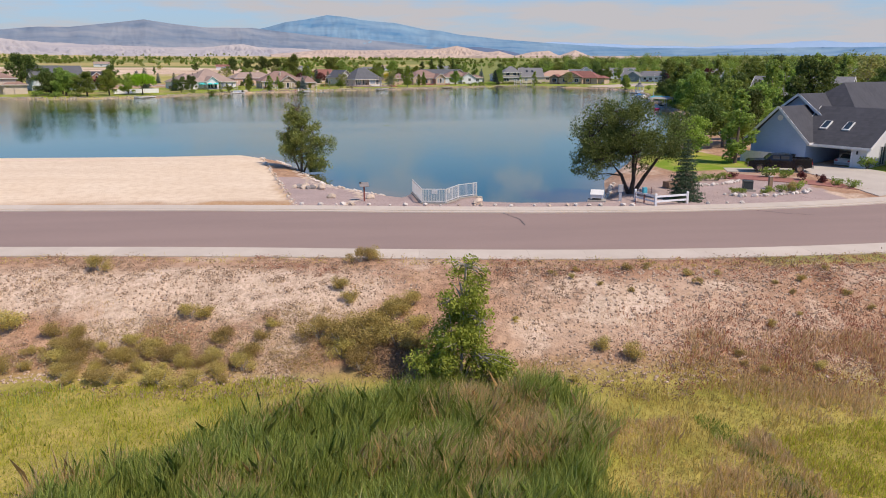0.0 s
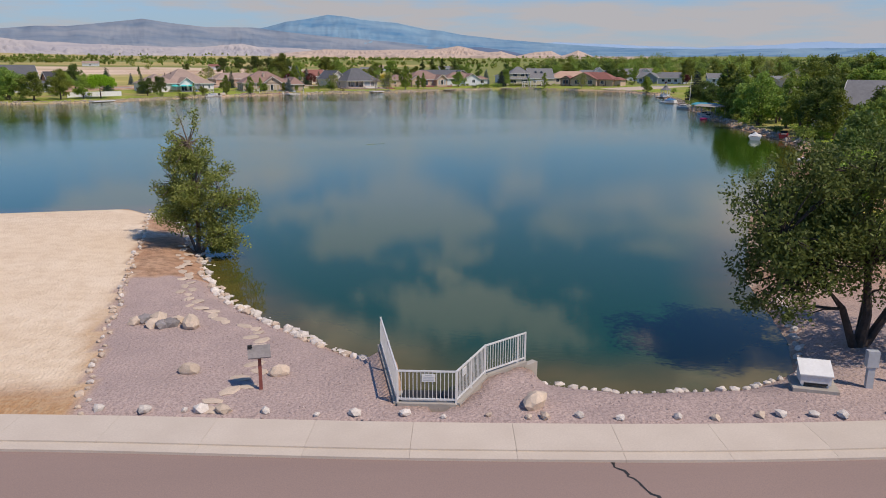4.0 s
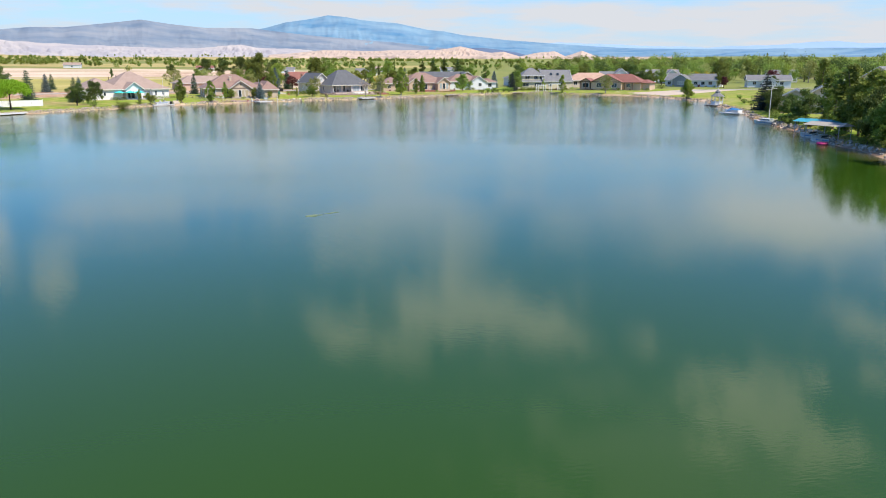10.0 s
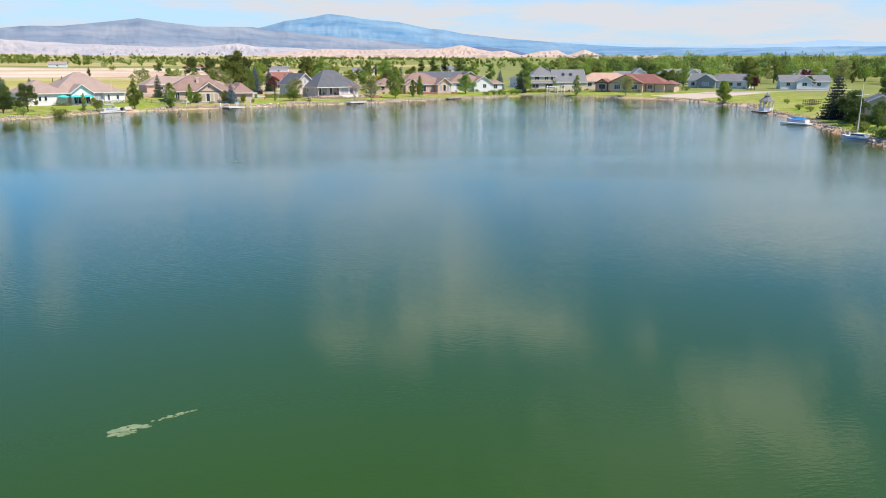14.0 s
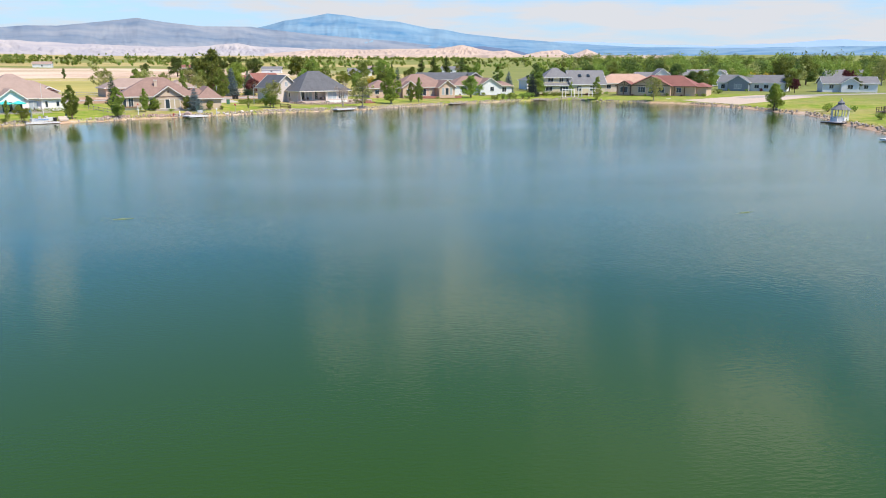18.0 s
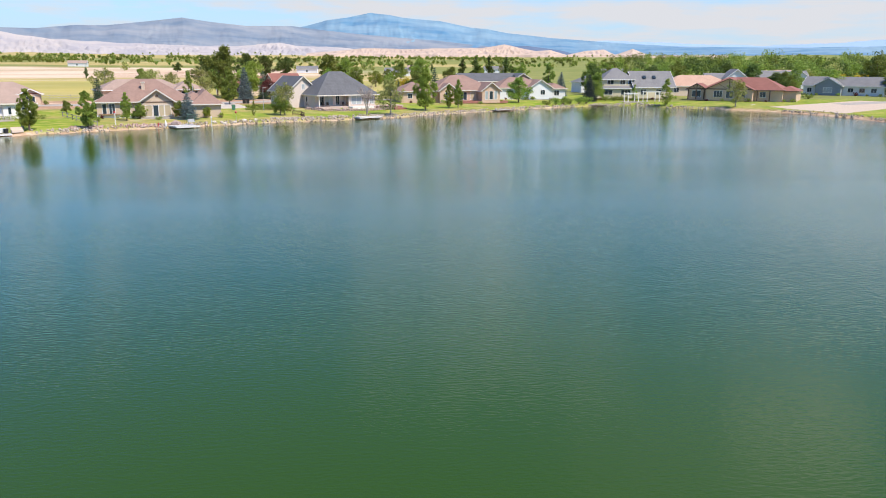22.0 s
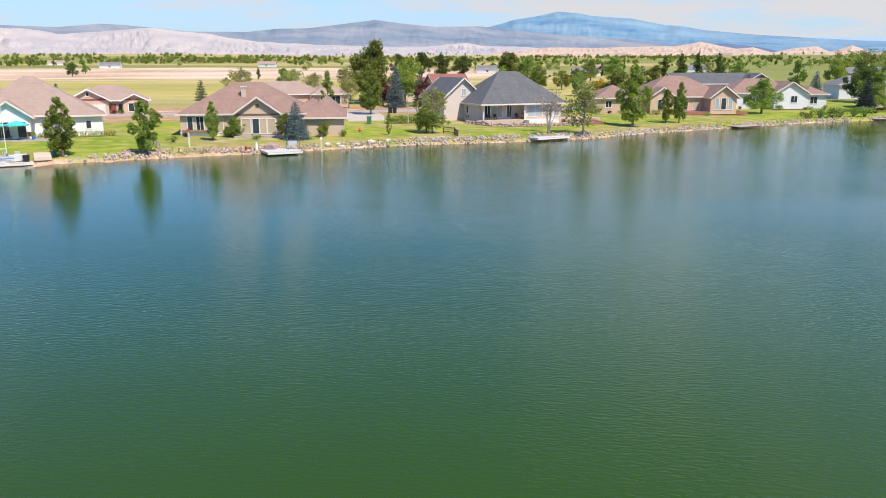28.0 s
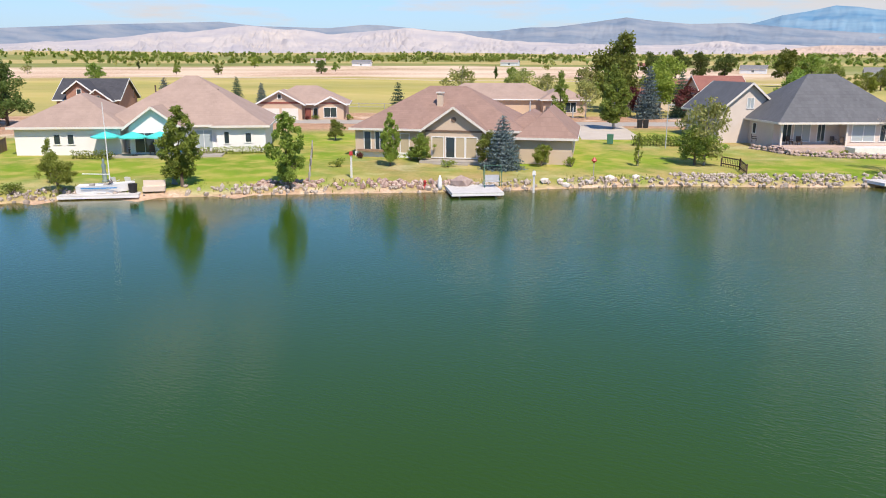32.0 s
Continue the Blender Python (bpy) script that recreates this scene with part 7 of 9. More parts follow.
clods, crng = scatter(46, 20000, -22, 36, 27, 43, lambda x, y, r: (bank_drop(x, y) > 1.5) & (bank_drop(x, y) < 11) & ((x > 12) | (lumps(x, y, 1.5, 3.0) > 0.2)))
M["clod"] = leaf_material("clod", (0.30, 0.20, 0.135), (0.62, 0.48, 0.36), 0.0, 0.0, 0.95)
tagged(new("clods", heap_mesh("clods", clods + np.array([0, 0, 0.0]), M["clod"], 47, (0.02, 0.10))), "small clods and pebbles on the dry bank", "pebbles", kind="stuff")
pebs, prng = scatter(48, 5200, 0, 42, 55, 80, lambda x, y, r: (x > 0.1 - (y - 57) * 0.185 + 0.2) & (y > kerb_y(x) + WALK_FAR + 0.1) & (shore_distance(x, y) > 0.3) & ((y < 64) | (x < 8)))
M["pebble"] = leaf_material("pebble", (0.26, 0.19, 0.175), (0.56, 0.46, 0.42), 0.0, 0.0, 0.9)
tagged(new("pebbles", heap_mesh("pebbles", pebs, M["pebble"], 49, (0.012, 0.045))), "loose gravel pebbles", "gravel", kind="stuff")
belt = random.Random(91)
for k in range(46):
    bx, by = belt.uniform(-14, 0.5), 0
    by = 33.6 - 0.12 * (bx + 5) + belt.gauss(0, 1.1)
    plant("sage", bx, by, belt.uniform(0.45, 0.95), None, "", belt.uniform(0.9, 1.4), "bushes on the dry bank")
for k in range(14):
    plant("sage", belt.uniform(3.2, 7.4), belt.uniform(32.0, 37.5), belt.uniform(0.6, 1.3), None, "", belt.uniform(0.9, 1.2), "bushes on the dry bank")
for k in range(26):
    plant("sage", belt.uniform(11, 30), belt.uniform(28.5, 38), belt.uniform(0.25, 0.5), None, "", belt.uniform(0.9, 1.3), "bushes on the dry bank")
for x, y, h, w in ((-8.9, 40.6, 1.0, 1.1), (4.6, 40.4, 1.0, 1.0), (5.4, 40.8, 0.9, 1.1), (-0.7, 32.6, 1.0, 0.9), (-11.8, 36.6, 1.1, 1.2), (2.6, 34.2, 1.3, 1.1), (3.6, 33.4, 1.5, 1.0), (5.0, 33.6, 1.6, 1.1), (6.1, 32.8, 1.4, 1.0),
                   (4.4, 31.6, 1.0, 1.2), (-4.0, 31.6, 0.9, 1.3), (-6.2, 31.8, 0.9, 1.3), (-2.6, 31.2, 0.8, 1.2), (-8.2, 32.6, 0.8, 1.2), (15.0, 31.2, 0.8, 1.0), (16.3, 30.4, 0.9, 1.0), (-13.5, 38.6, 0.8, 1.0), (9.6, 33.0, 0.7, 1.0)):
    plant("sage", x, y, h, None, "", w, "bushes on the dry bank")
tufts("dry_scrub", "dark leafless brush beside the young tree", "scrub_dark", 51, 260, (4.6, 7.6, 30.4, 34.2), lambda x, y, r: np.ones(len(x), bool), 0.06, (16, 40), 0.28)


def big_tree(name, label, x, y, lobes, n, size, leaf, bark, stems, seed, droop=0.1, shell=0.5, gap=-0.16):
    """A tree of its own shape: stems are lines of points with a radius at the foot."""
    z = ground_z(x, y)
    e = thing(name, x, y, z - 0.05, 0, label, "tree")
    rng = np.random.default_rng(seed)
    tw = [Shape() for _s in stems]
    tips = [(Vector(p), i) for i, (pts, r) in enumerate(stems) for p in pts[1:]]
    for lx, ly, lz, a, b, c in lobes:
        q = Vector((lx, ly, lz))
        s, i = min(tips, key=lambda t: (t[0] - q).length + 0.6 * max(0, t[0].z - q.z))
        for j in range(3):
            d = Vector(rng.normal(size=3)) * 0.45
            end = q + Vector((d.x * a, d.y * b, d.z * c))
            tw[i].tube([s, s.lerp(end, 0.5) + Vector((0, 0, 0.12)), end], [0.05, 0.03, 0.008], 5)
    for (pts, r), sh in zip(stems, tw):
        k = len(pts)
        part("trunk", sh.tube(pts, [r * (1 - 0.8 * i / (k - 1)) for i in range(k)], 8), M[bark], e)
    c = in_lobes(rng, lobes, n, shell)
    # leave gaps: leaves gather on sprays
    keep_l = np.array([noise.noise(Vector((p[0] * 1.3 + seed, p[1] * 1.3, p[2] * 1.5))) for p in c]) > gap
    c = c[keep_l]
    c[:, 2] = np.maximum(c[:, 2], 0.25)
    part("crown", poly_mesh("crown", leaves(rng, c, size, 0.5, droop), 4, M[leaf]), None, e)
    return e


def lobe_cloud(seed, n, cx, cy, cz, rx, ry, rz, size):
    rng = np.random.default_rng(seed)
    out = []
    for p in unit(rng, n):
        k = rng.uniform(0.35, 0.95)
        q = size * rng.uniform(0.7, 1.3)
        out.append((cx + p[0] * rx * k, cy + p[1] * ry * k, cz + p[2] * rz * k, q, q, q * 0.75))
    return out


big_tree("tree", "leafy grey-green elm on the point, leaning over the water", -0.9, 81.0,
         lobe_cloud(3, 34, 0.4, -0.2, 3.3, 2.9, 2.6, 2.7, 1.0) + lobe_cloud(5, 14, -0.1, 0, 6.3, 1.8, 1.5, 1.9, 0.75) + lobe_cloud(4, 14, 1.5, -0.8, 1.4, 1.7, 1.7, 1.0, 0.75) + [(-0.6, 0, 8.3, 0.4, 0.4, 0.9), (0.3, 0, 8.0, 0.4, 0.4, 0.9)],
         44000, 0.078, "leaf_elm", "bark", [([(0, 0, -0.2), (0.1, 0, 1.6), (0.0, 0.1, 3.8), (-0.1, 0, 6.6)], 0.16), ([(0.1, 0, -0.2), (0.9, -0.2, 1.5), (1.7, -0.4, 3.0)], 0.12), ([(0, 0.1, -0.2), (-0.7, 0.3, 1.8), (-1.1, 0.5, 4.0)], 0.11)], 61, gap=-0.12)
big_tree("tree", "wide spreading elm with dark forked trunks by the cabinet", 27.4, 60.6,
         lobe_cloud(7, 44, 0.3, 0.5, 4.6, 5.4, 4.2, 2.5, 1.35) + lobe_cloud(8, 14, -0.6, 0, 6.8, 3.2, 2.6, 1.0, 1.0) + lobe_cloud(9, 16, -3.6, -0.3, 3.4, 2.3, 2.0, 1.6, 0.9) + [(-4.6, -0.5, 2.2, 0.9, 0.9, 0.6), (-3.4, -0.8, 1.7, 0.8, 0.8, 0.5)],
         66000, 0.085, "leaf_elm_dark", "bark_dark", [([(0, 0, -0.2), (0.2, 0, 1.3), (0.1, 0.2, 3.2), (-0.2, 0.2, 6.4)], 0.24), ([(0.1, 0, -0.2), (1.2, 0.1, 1.5), (2.7, 0.4, 3.4), (3.8, 0.6, 5.2)], 0.2), ([(-0.1, 0, -0.2), (-0.9, -0.1, 1.6), (-2.4, -0.3, 3.2), (-3.8, -0.3, 4.4)], 0.18), ([(0, 0.1, -0.2), (0.5, 0.6, 1.8), (1.2, 1.6, 4.6)], 0.15)], 62)
big_tree("tree", "young bright green tree at the foot of the bank", 8.5, 29.6,
         lobe_cloud(11, 26, 0.0, 0, 2.4, 1.35, 1.2, 1.6, 0.62) + lobe_cloud(12, 14, 0.1, 0, 4.1, 0.95, 0.9, 1.1, 0.5) + lobe_cloud(13, 14, 1.0, -0.3, 1.0, 1.2, 0.8, 0.6, 0.55) + lobe_cloud(14, 12, -0.9, -0.2, 1.1, 1.1, 0.8, 0.7, 0.55) + [(0.35, 0, 5.3, 0.35, 0.35, 0.5), (-0.4, 0, 5.1, 0.35, 0.35, 0.5), (0.9, 0, 4.9, 0.3, 0.3, 0.45)],
         19000, 0.075, "leaf_young", "bark_pale", [([(0, 0, -0.2), (0.05, 0, 1.8), (0.1, 0, 3.6), (0.2, 0, 5.2)], 0.07), ([(0, 0, -0.2), (-0.3, 0.1, 1.6), (-0.5, 0.1, 3.6)], 0.045), ([(0, 0, -0.2), (0.5, -0.1, 1.4), (0.8, -0.1, 2.8)], 0.04)], 63, gap=-0.3)
plant("spruce", 30.4, 56.9, 4.9, None, "beside the white rail fence")

# ---- the blue-grey house, its drive and garden ----
R = house("house", "white and blue sided house with dark roofs and an open garage", 51.4, 74.2, 0.86, -61,
          [(-1.0, 0, 6.2, 10.6, 2.6, "gx", 0.61, 0.0, None), (-5.8, -0.7, 0.4, 7.0, 2.8, "gy", 0.98, 0.0, M["siding_blue"]), (-6.2, 4.4, -0.9, 14, 5.0, "gy", 0.78, 0.0, M["siding_blue"]),
           (-6.6, 6.4, 2.2, 27, 4.4, "hip", 0.86), (6.2, 4.0, 12.5, 20, 2.7, "gx", 0.50), (8.0, 1.5, 11.8, 8, 3.2, "gy", 0.8)],
          M["siding_white"], M["roof_dark"], M["white_paint"],
          [(5, "S", 9.2, 1.5, 0.8, 1.8, 0, "glass"), (5, "S", 10.6, 1.5, 0.8, 1.8, 0, "glass")], group="")
# the garage is hollow, with its door open
gw = Shape().span(-1.0, 0, -0.5, -0.3, 0.2, 2.55).span(4.7, 0, -0.5, 6.2, 0.2, 2.55).span(-0.3, 0, 2.12, 4.7, 0.2, 2.55)
part("wall", gw, M["siding_white"], R)
gs = Shape().span(6.0, 0.2, -0.5, 6.2, 10.6, 2.55).span(-1.0, 10.4, -0.5, 6.0, 10.6, 2.55).span(-1.0, 0.2, -0.5, -0.8, 10.4, 2.55)
gs.add([(6.0, 0, 2.55), (6.0, 10.6, 2.55), (6.0, 5.3, 5.75), (6.2, 0, 2.55), (6.2, 10.6, 2.55), (6.2, 5.3, 5.75)], [(2, 1, 0), (3, 4, 5), (0, 3, 5, 2), (1, 2, 5, 4), (0, 1, 4, 3)])
part("wall", gs, M["siding_white"], R)
window(R, "E", (-1.0, 0, 6.2, 10.6), 3.2, 1.5, 1.0, 1.8, None, M["glass"], 1)
window(R, "E", (-1.0, 0, 6.2, 10.6), 6.8, 1.5, 1.0, 1.8, None, M["glass"], 1)
part("gable_vent", Shape().lathe([(0.30, 0.0), (0.30, 0.06)], 14), M["white_paint"], R).matrix_basis = pose(-2.7, -0.70, 4.9, 90, 0, 0)
gar = part("garage_frame", Shape().span(-0.45, -0.06, -0.1, -0.3, 0.0, 2.2).span(4.7, -0.06, -0.1, 4.85, 0.0, 2.2).span(-0.45, -0.06, 2.12, 4.85, 0.0, 2.27), M["white_paint"], R, "white garage door surround")
part("garage_floor", Shape().span(-0.9, 0.05, -0.4, 6.0, 10.4, 0.03), M["concrete_grey"], R)
# unseen sheet under the roof, added to keep light out of the garage
part("garage_ceiling", Shape().span(-0.8, 0.2, 2.40, 6.0, 10.4, 2.48), M["stucco_white"], R)
# added dark panels imitate the unlit interior by their colour
part("lining", Shape().span(-0.78, 10.2, 0.05, 5.98, 10.38, 2.38).span(5.86, 0.25, 0.05, 5.98, 10.2, 2.38).span(-0.78, 0.25, 0.05, -0.68, 10.2, 2.38), M["wood_dark"], R, "dark panels standing in for the garage's inner shade")
part("wall_lamp", Shape().box(5.3, -0.08, 1.9, 0.16, 0.14, 0.34, 0, 0.7), M["dark"], R)
for u in (0.7, 3.0):
    sl = part("skylight", Shape().bar((u, 1.7, 3.86), (u, 2.9, 4.59), 0.75, 0.16), M["white_paint"], R)
    part("skylight_pane", Shape().bar((u, 1.8, 3.99), (u, 2.8, 4.60), 0.55, 0.12), M["glass"], sl)
for u, v in ((-2.0, 14.0), (-3.2, 17.0)):
    part("roof_vent", Shape().lathe([(0.14, 6.4), (0.14, 7.4), (0.02, 7.6)], 10, u, v), M["white_paint"], R)


def sedan(x, y, z, rz, label, paint):
    e = thing("car", x, y, z, rz, label, "car")
    side = [(-2.2, 0.35), (-2.25, 0.75), (-2.1, 0.92), (2.15, 0.88), (2.25, 0.6), (2.2, 0.35)]
    n = len(side)
    part("body", Shape().add([(a, -0.86, b) for a, b in side] + [(a, 0.86, b) for a, b in side], [tuple(range(n)), tuple(reversed(range(n, 2 * n)))] + [(i, i + n, (i + 1) % n + n, (i + 1) % n) for i in range(n)]), M[paint], e)
    top = [(-1.7, 0.9), (-1.1, 1.42), (0.4, 1.44), (1.2, 0.9)]
    part("cab", Shape().add([(a, -0.74, b) for a, b in top] + [(a, 0.74, b) for a, b in top], [(0, 1, 2, 3), (7, 6, 5, 4)] + [(i, i + 4, (i + 1) % 4 + 4, (i + 1) % 4) for i in range(4)]), M[paint], e)
    part("rear_window", Shape().bar((-1.62, 0, 1.0), (-1.18, 0, 1.38), 1.2, 0.04), M["glass"], e)
    for s in (-1, 1):
        part("side_window", Shape().box(-0.3, s * 0.75, 1.17, 1.3, 0.03, 0.36), M["glass"], e)
        part("tail_light", Shape().box(-2.23, s * 0.66, 0.78, 0.05, 0.3, 0.16), M["red_paint"], e)
        for u in (-1.35, 1.35):
            w = part("wheel", Shape().lathe([(0.02, -0.1), (0.31, -0.1), (0.31, 0.1), (0.02, 0.1)], 16), M["rubber"], e)
            w.matrix_basis = pose(u, s * 0.78, 0.31, 90, 0, 0)
    part("bumper", Shape().box(-2.24, 0, 0.5, 0.12, 1.6, 0.22), M["galv"], e)
    return e


gp = R.matrix_basis @ Vector((3.4, 3.4, 0.04))
sedan(gp.x, gp.y, gp.z, 29, "white car parked inside the open garage", "white_paint")
dk = R.matrix_basis @ Vector((-4.0, -2.2, 0))
DECK = thing("board_fence", dk.x, dk.y, ground_z(dk.x, dk.y), -61, "white board fence in front of the blue gable", "fence")
for i in range(26):
    part("board", Shape().box(-1.9 + i * 0.15, 0, 0.6, 0.13, 0.03, 1.2), M["white_vinyl"], DECK)
part("rail", Shape().box(0.0, 0.04, 1.05, 3.9, 0.05, 0.1), M["white_vinyl"], DECK)
for q, (uu, vv) in enumerate(((-0.9, -0.6), (-1.5, -0.9))):
    bp = R.matrix_basis @ Vector((uu, vv, 0))
    wb = thing("wheelie_bin", bp.x, bp.y, ground_z(bp.x, bp.y), -61, "dark blue wheeled rubbish bin beside the garage", "bin", "rubbish bins")
    part("body", Shape().box(0, 0, 0.5, 0.55, 0.6, 0.95, 0, 1.1), M["blue_paint" if q else "dark"], wb)
    part("lid", Shape().box(0, 0, 1.0, 0.62, 0.68, 0.07, 0, 0.9), M["dark"], wb)


def drape(name, corners, mat, lift, label, category, nu=14, nv=14):
    """A thin paved sheet laid over the ground between four corners."""
    a, b, c, d = [np.array(p, float) for p in corners]
    vs, fs = [], []
    for lay in (0.0, -0.25):
        for j in range(nv):
            for i in range(nu):
                u, v = i / (nu - 1), j / (nv - 1)
                p = (a * (1 - u) + b * u) * (1 - v) + (d * (1 - u) + c * u) * v
                vs.append((p[0], p[1], ground_z(p[0], p[1]) + lift + lay))
    n = nu * nv
    for j in range(nv - 1):
        for i in range(nu - 1):
            q = j * nu + i
            fs += [(q, q + 1, q + nu + 1, q + nu), (n + q + nu, n + q + nu + 1, n + q + 1, n + q)]
    for i in range(nu - 1):
        fs += [(i + 1, i, n + i, n + i + 1), ((nv - 1) * nu + i, (nv - 1) * nu + i + 1, n + (nv - 1) * nu + i + 1, n + (nv - 1) * nu + i)]
    for j in range(nv - 1):
        fs += [(j * nu, (j + 1) * nu, n + (j + 1) * nu, n + j * nu), ((j + 1) * nu + nu - 1, j * nu + nu - 1, n + j * nu + nu - 1, n + (j + 1) * nu + nu - 1)]
    return solo(name, Shape().add(vs, fs), M[mat], 0, 0, 0, 0, label, category, kind="structure", smooth=False)


drape("driveway", [(47.0, 56.6), (56.0, 60.0), (54.0, 70.0), (47.8, 74.6)], "drive", 0.05, "pale concrete driveway up to the garage", "driveway")
drape("driveway", [(41.0, 70.4), (48.2, 67.2), (48.8, 70.6), (42.0, 73.2)], "drive", 0.045, "pale concrete parking strip", "driveway")
drape("paved_border", [(38.6, 66.0), (48.3, 58.4), (49.0, 59.6), (40.0, 69.4)], "red_paver", 0.05, "red paver border along the drive", "paving")
for x, y, k, h in ((42.6, 66.0, "bush", 1.3), (43.6, 65.0, "bush", 1.1), (44.7, 63.6, "bush_red", 1.0), (45.6, 62.4, "bush_red", 0.9), (46.4, 61.2, "bush", 0.9), (47.2, 60.2, "bush", 1.0), (54.6, 68.7, "bush", 1.5), (56.0, 67.6, "bush", 1.3), (60, 68, "bush_light", 1.0),
                   (34.4, 64.2, "bush", 0.7), (35.4, 65.0, "bush_light", 0.7), (36.4, 65.6, "bush", 0.9), (37.4, 65.2, "bush", 0.8), (38.4, 65.8, "bush_light", 0.8), (33.8, 65.4, "bush_light", 0.6), (39.4, 66.4, "bush_red", 0.7),
                   (35.6, 58.6, "bush_light", 0.7), (36.4, 59.0, "bush", 0.6), (38.8, 59.0, "bush_light", 0.7), (40.0, 59.2, "bush", 0.8), (41.0, 59.6, "sage", 0.9), (41.9, 59.9, "bush_light", 0.9), (38.0, 58.4, "bush", 0.5), (40.6, 58.6, "bush_light", 0.6)):
    plant(k, x, y, h, None, "in the front garden", 1.0, "shrubs of the front garden")
bed = thing("bed_edging", 0, 0, 0, 0, "pale rocks edging the flower beds", "rocks", kind="structure")
for k, (x, y, a) in enumerate(along([(33.2, 63.4), (35.2, 62.6), (37.6, 63.2), (39.2, 64.6)], 0.36) + along([(34.6, 58.2), (35.8, 57.4), (38.4, 57.5), (41.6, 58.3), (42.8, 59.4)], 0.4)):
    rock("rock", ROCKS["rock_white"], x + RRNG.uniform(-0.15, 0.15), y + RRNG.uniform(-0.15, 0.15), RRNG.uniform(0.12, 0.26), bed, 0.3)
tf = thing("transformer", 37.4, 60.0, ground_z(37.4, 60), -20, "dark grey-green pad-mounted transformer box", "transformer")
part("pad", Shape().box(0, 0, 0.05, 1.2, 1.1, 0.14), M["concrete_grey"], tf)
part("body", Shape().box(0, 0, 0.45, 0.8, 0.7, 0.72, 0, 0.96), M["bronze_dark"], tf)
part("lid", Shape().box(0, 0, 0.83, 0.85, 0.75, 0.06, 0, 0.9), M["bronze_dark"], tf)
sp = thing("service_post", 39.6, 60.3, ground_z(39.6, 60.3), 0, "weathered tan service post", "post")
part("post", Shape().box(0, 0, 0.5, 0.3, 0.25, 1.1), M["wood"], sp)
part("cap", Shape().box(0, 0, 1.08, 0.36, 0.3, 0.06, 0, 0.8), M["wood_grey"], sp)


def pickup(x, y, rz):
    z = ground_z(x, y) + 0.05
    e = thing("pickup_truck", x, y, z, rz, "black crew-cab pickup truck parked on the drive", "truck")
    side = [(-2.85, 0.5), (-2.9, 0.95), (-2.7, 1.1), (-1.2, 1.15), (2.75, 1.12), (2.85, 0.55), (2.3, 0.42), (-2.4, 0.42)]
    sh = Shape()
    n = len(side)
    vs = [(px, -0.95, pz) for px, pz in side] + [(px, 0.95, pz) for px, pz in side]
    sh.add(vs, [tuple(range(n)), tuple(reversed(range(n, 2 * n)))] + [(i, i + n, (i + 1) % n + n, (i + 1) % n) for i in range(n)])
    part("body", sh, M["black_paint"], e)
    prof = [(-1.3, 1.12), (-0.75, 1.68), (0.55, 1.74), (0.95, 1.70), (1.05, 1.12)]
    k = len(prof)
    vs = [(px, -0.90 + (0.1 if pz > 1.3 else 0), pz) for px, pz in prof] + [(px, 0.90 - (0.1 if pz > 1.3 else 0), pz) for px, pz in prof]
    cabn = part("cab", Shape().add(vs, [tuple(range(k)), tuple(reversed(range(k, 2 * k)))] + [(i, i + k, (i + 1) % k + k, (i + 1) % k) for i in range(k)]), M["black_paint"], e)
    for s in (-1, 1):
        for u0, u1 in ((-0.75, -0.1), (0.0, 0.75)):
            part("side_window", Shape().box((u0 + u1) / 2, s * 0.865, 1.42, u1 - u0, 0.04, 0.34), M["glass"], cabn)
    part("windscreen", Shape().bar((-1.24, 0, 1.22), (-0.83, 0, 1.63), 1.5, 0.05), M["glass"], cabn)
    part("rear_window", Shape().box(1.03, 0, 1.45, 0.05, 1.3, 0.32), M["glass"], cabn)
    part("bed_floor", Shape().box(1.95, 0, 1.128, 1.55, 1.5, 0.02), M["dark"], e)
    for s in (-1, 1):
        part("bed_side", Shape().box(1.95, s * 0.87, 1.22, 1.75, 0.14, 0.22), M["black_paint"], e)
    part("tailgate", Shape().box(2.78, 0, 1.18, 0.12, 1.6, 0.3), M["black_paint"], e)
    part("front_bumper", Shape().box(-2.9, 0, 0.55, 0.16, 1.8, 0.22), M["chrome"], e)
    part("rear_bumper", Shape().box(2.92, 0, 0.55, 0.16, 1.8, 0.2), M["chrome"], e)
    for s in (-1, 1):
        part("headlight", Shape().box(-2.88, s * 0.72, 0.86, 0.06, 0.32, 0.2), M["glass_light"], e)
        part("taillight", Shape().box(2.84, s * 0.85, 0.92, 0.06, 0.14, 0.34), M["red_paint"], e)
        part("mirror", Shape().box(-0.95, s * 1.06, 1.22, 0.14, 0.22, 0.18), M["black_paint"], e)
        for u in (-1.85, 1.75):
            wh = part("wheel", Shape().lathe([(0.25, -0.12), (0.36, -0.12), (0.39, -0.06), (0.39, 0.06), (0.36, 0.12), (0.25, 0.12)], 18), M["rubber"], e)
            wh.matrix_basis = pose(u, s * 0.86, 0.39, 90, 0, 0)
            part("rim", Shape().lathe([(0.24, -0.13), (0.20, -0.10), (0.06, -0.125), (0.06, 0.125), (0.20, 0.10), (0.24, 0.13)], 14), M["chrome"], wh)
    return e


pickup(45.6, 69.3, -20)

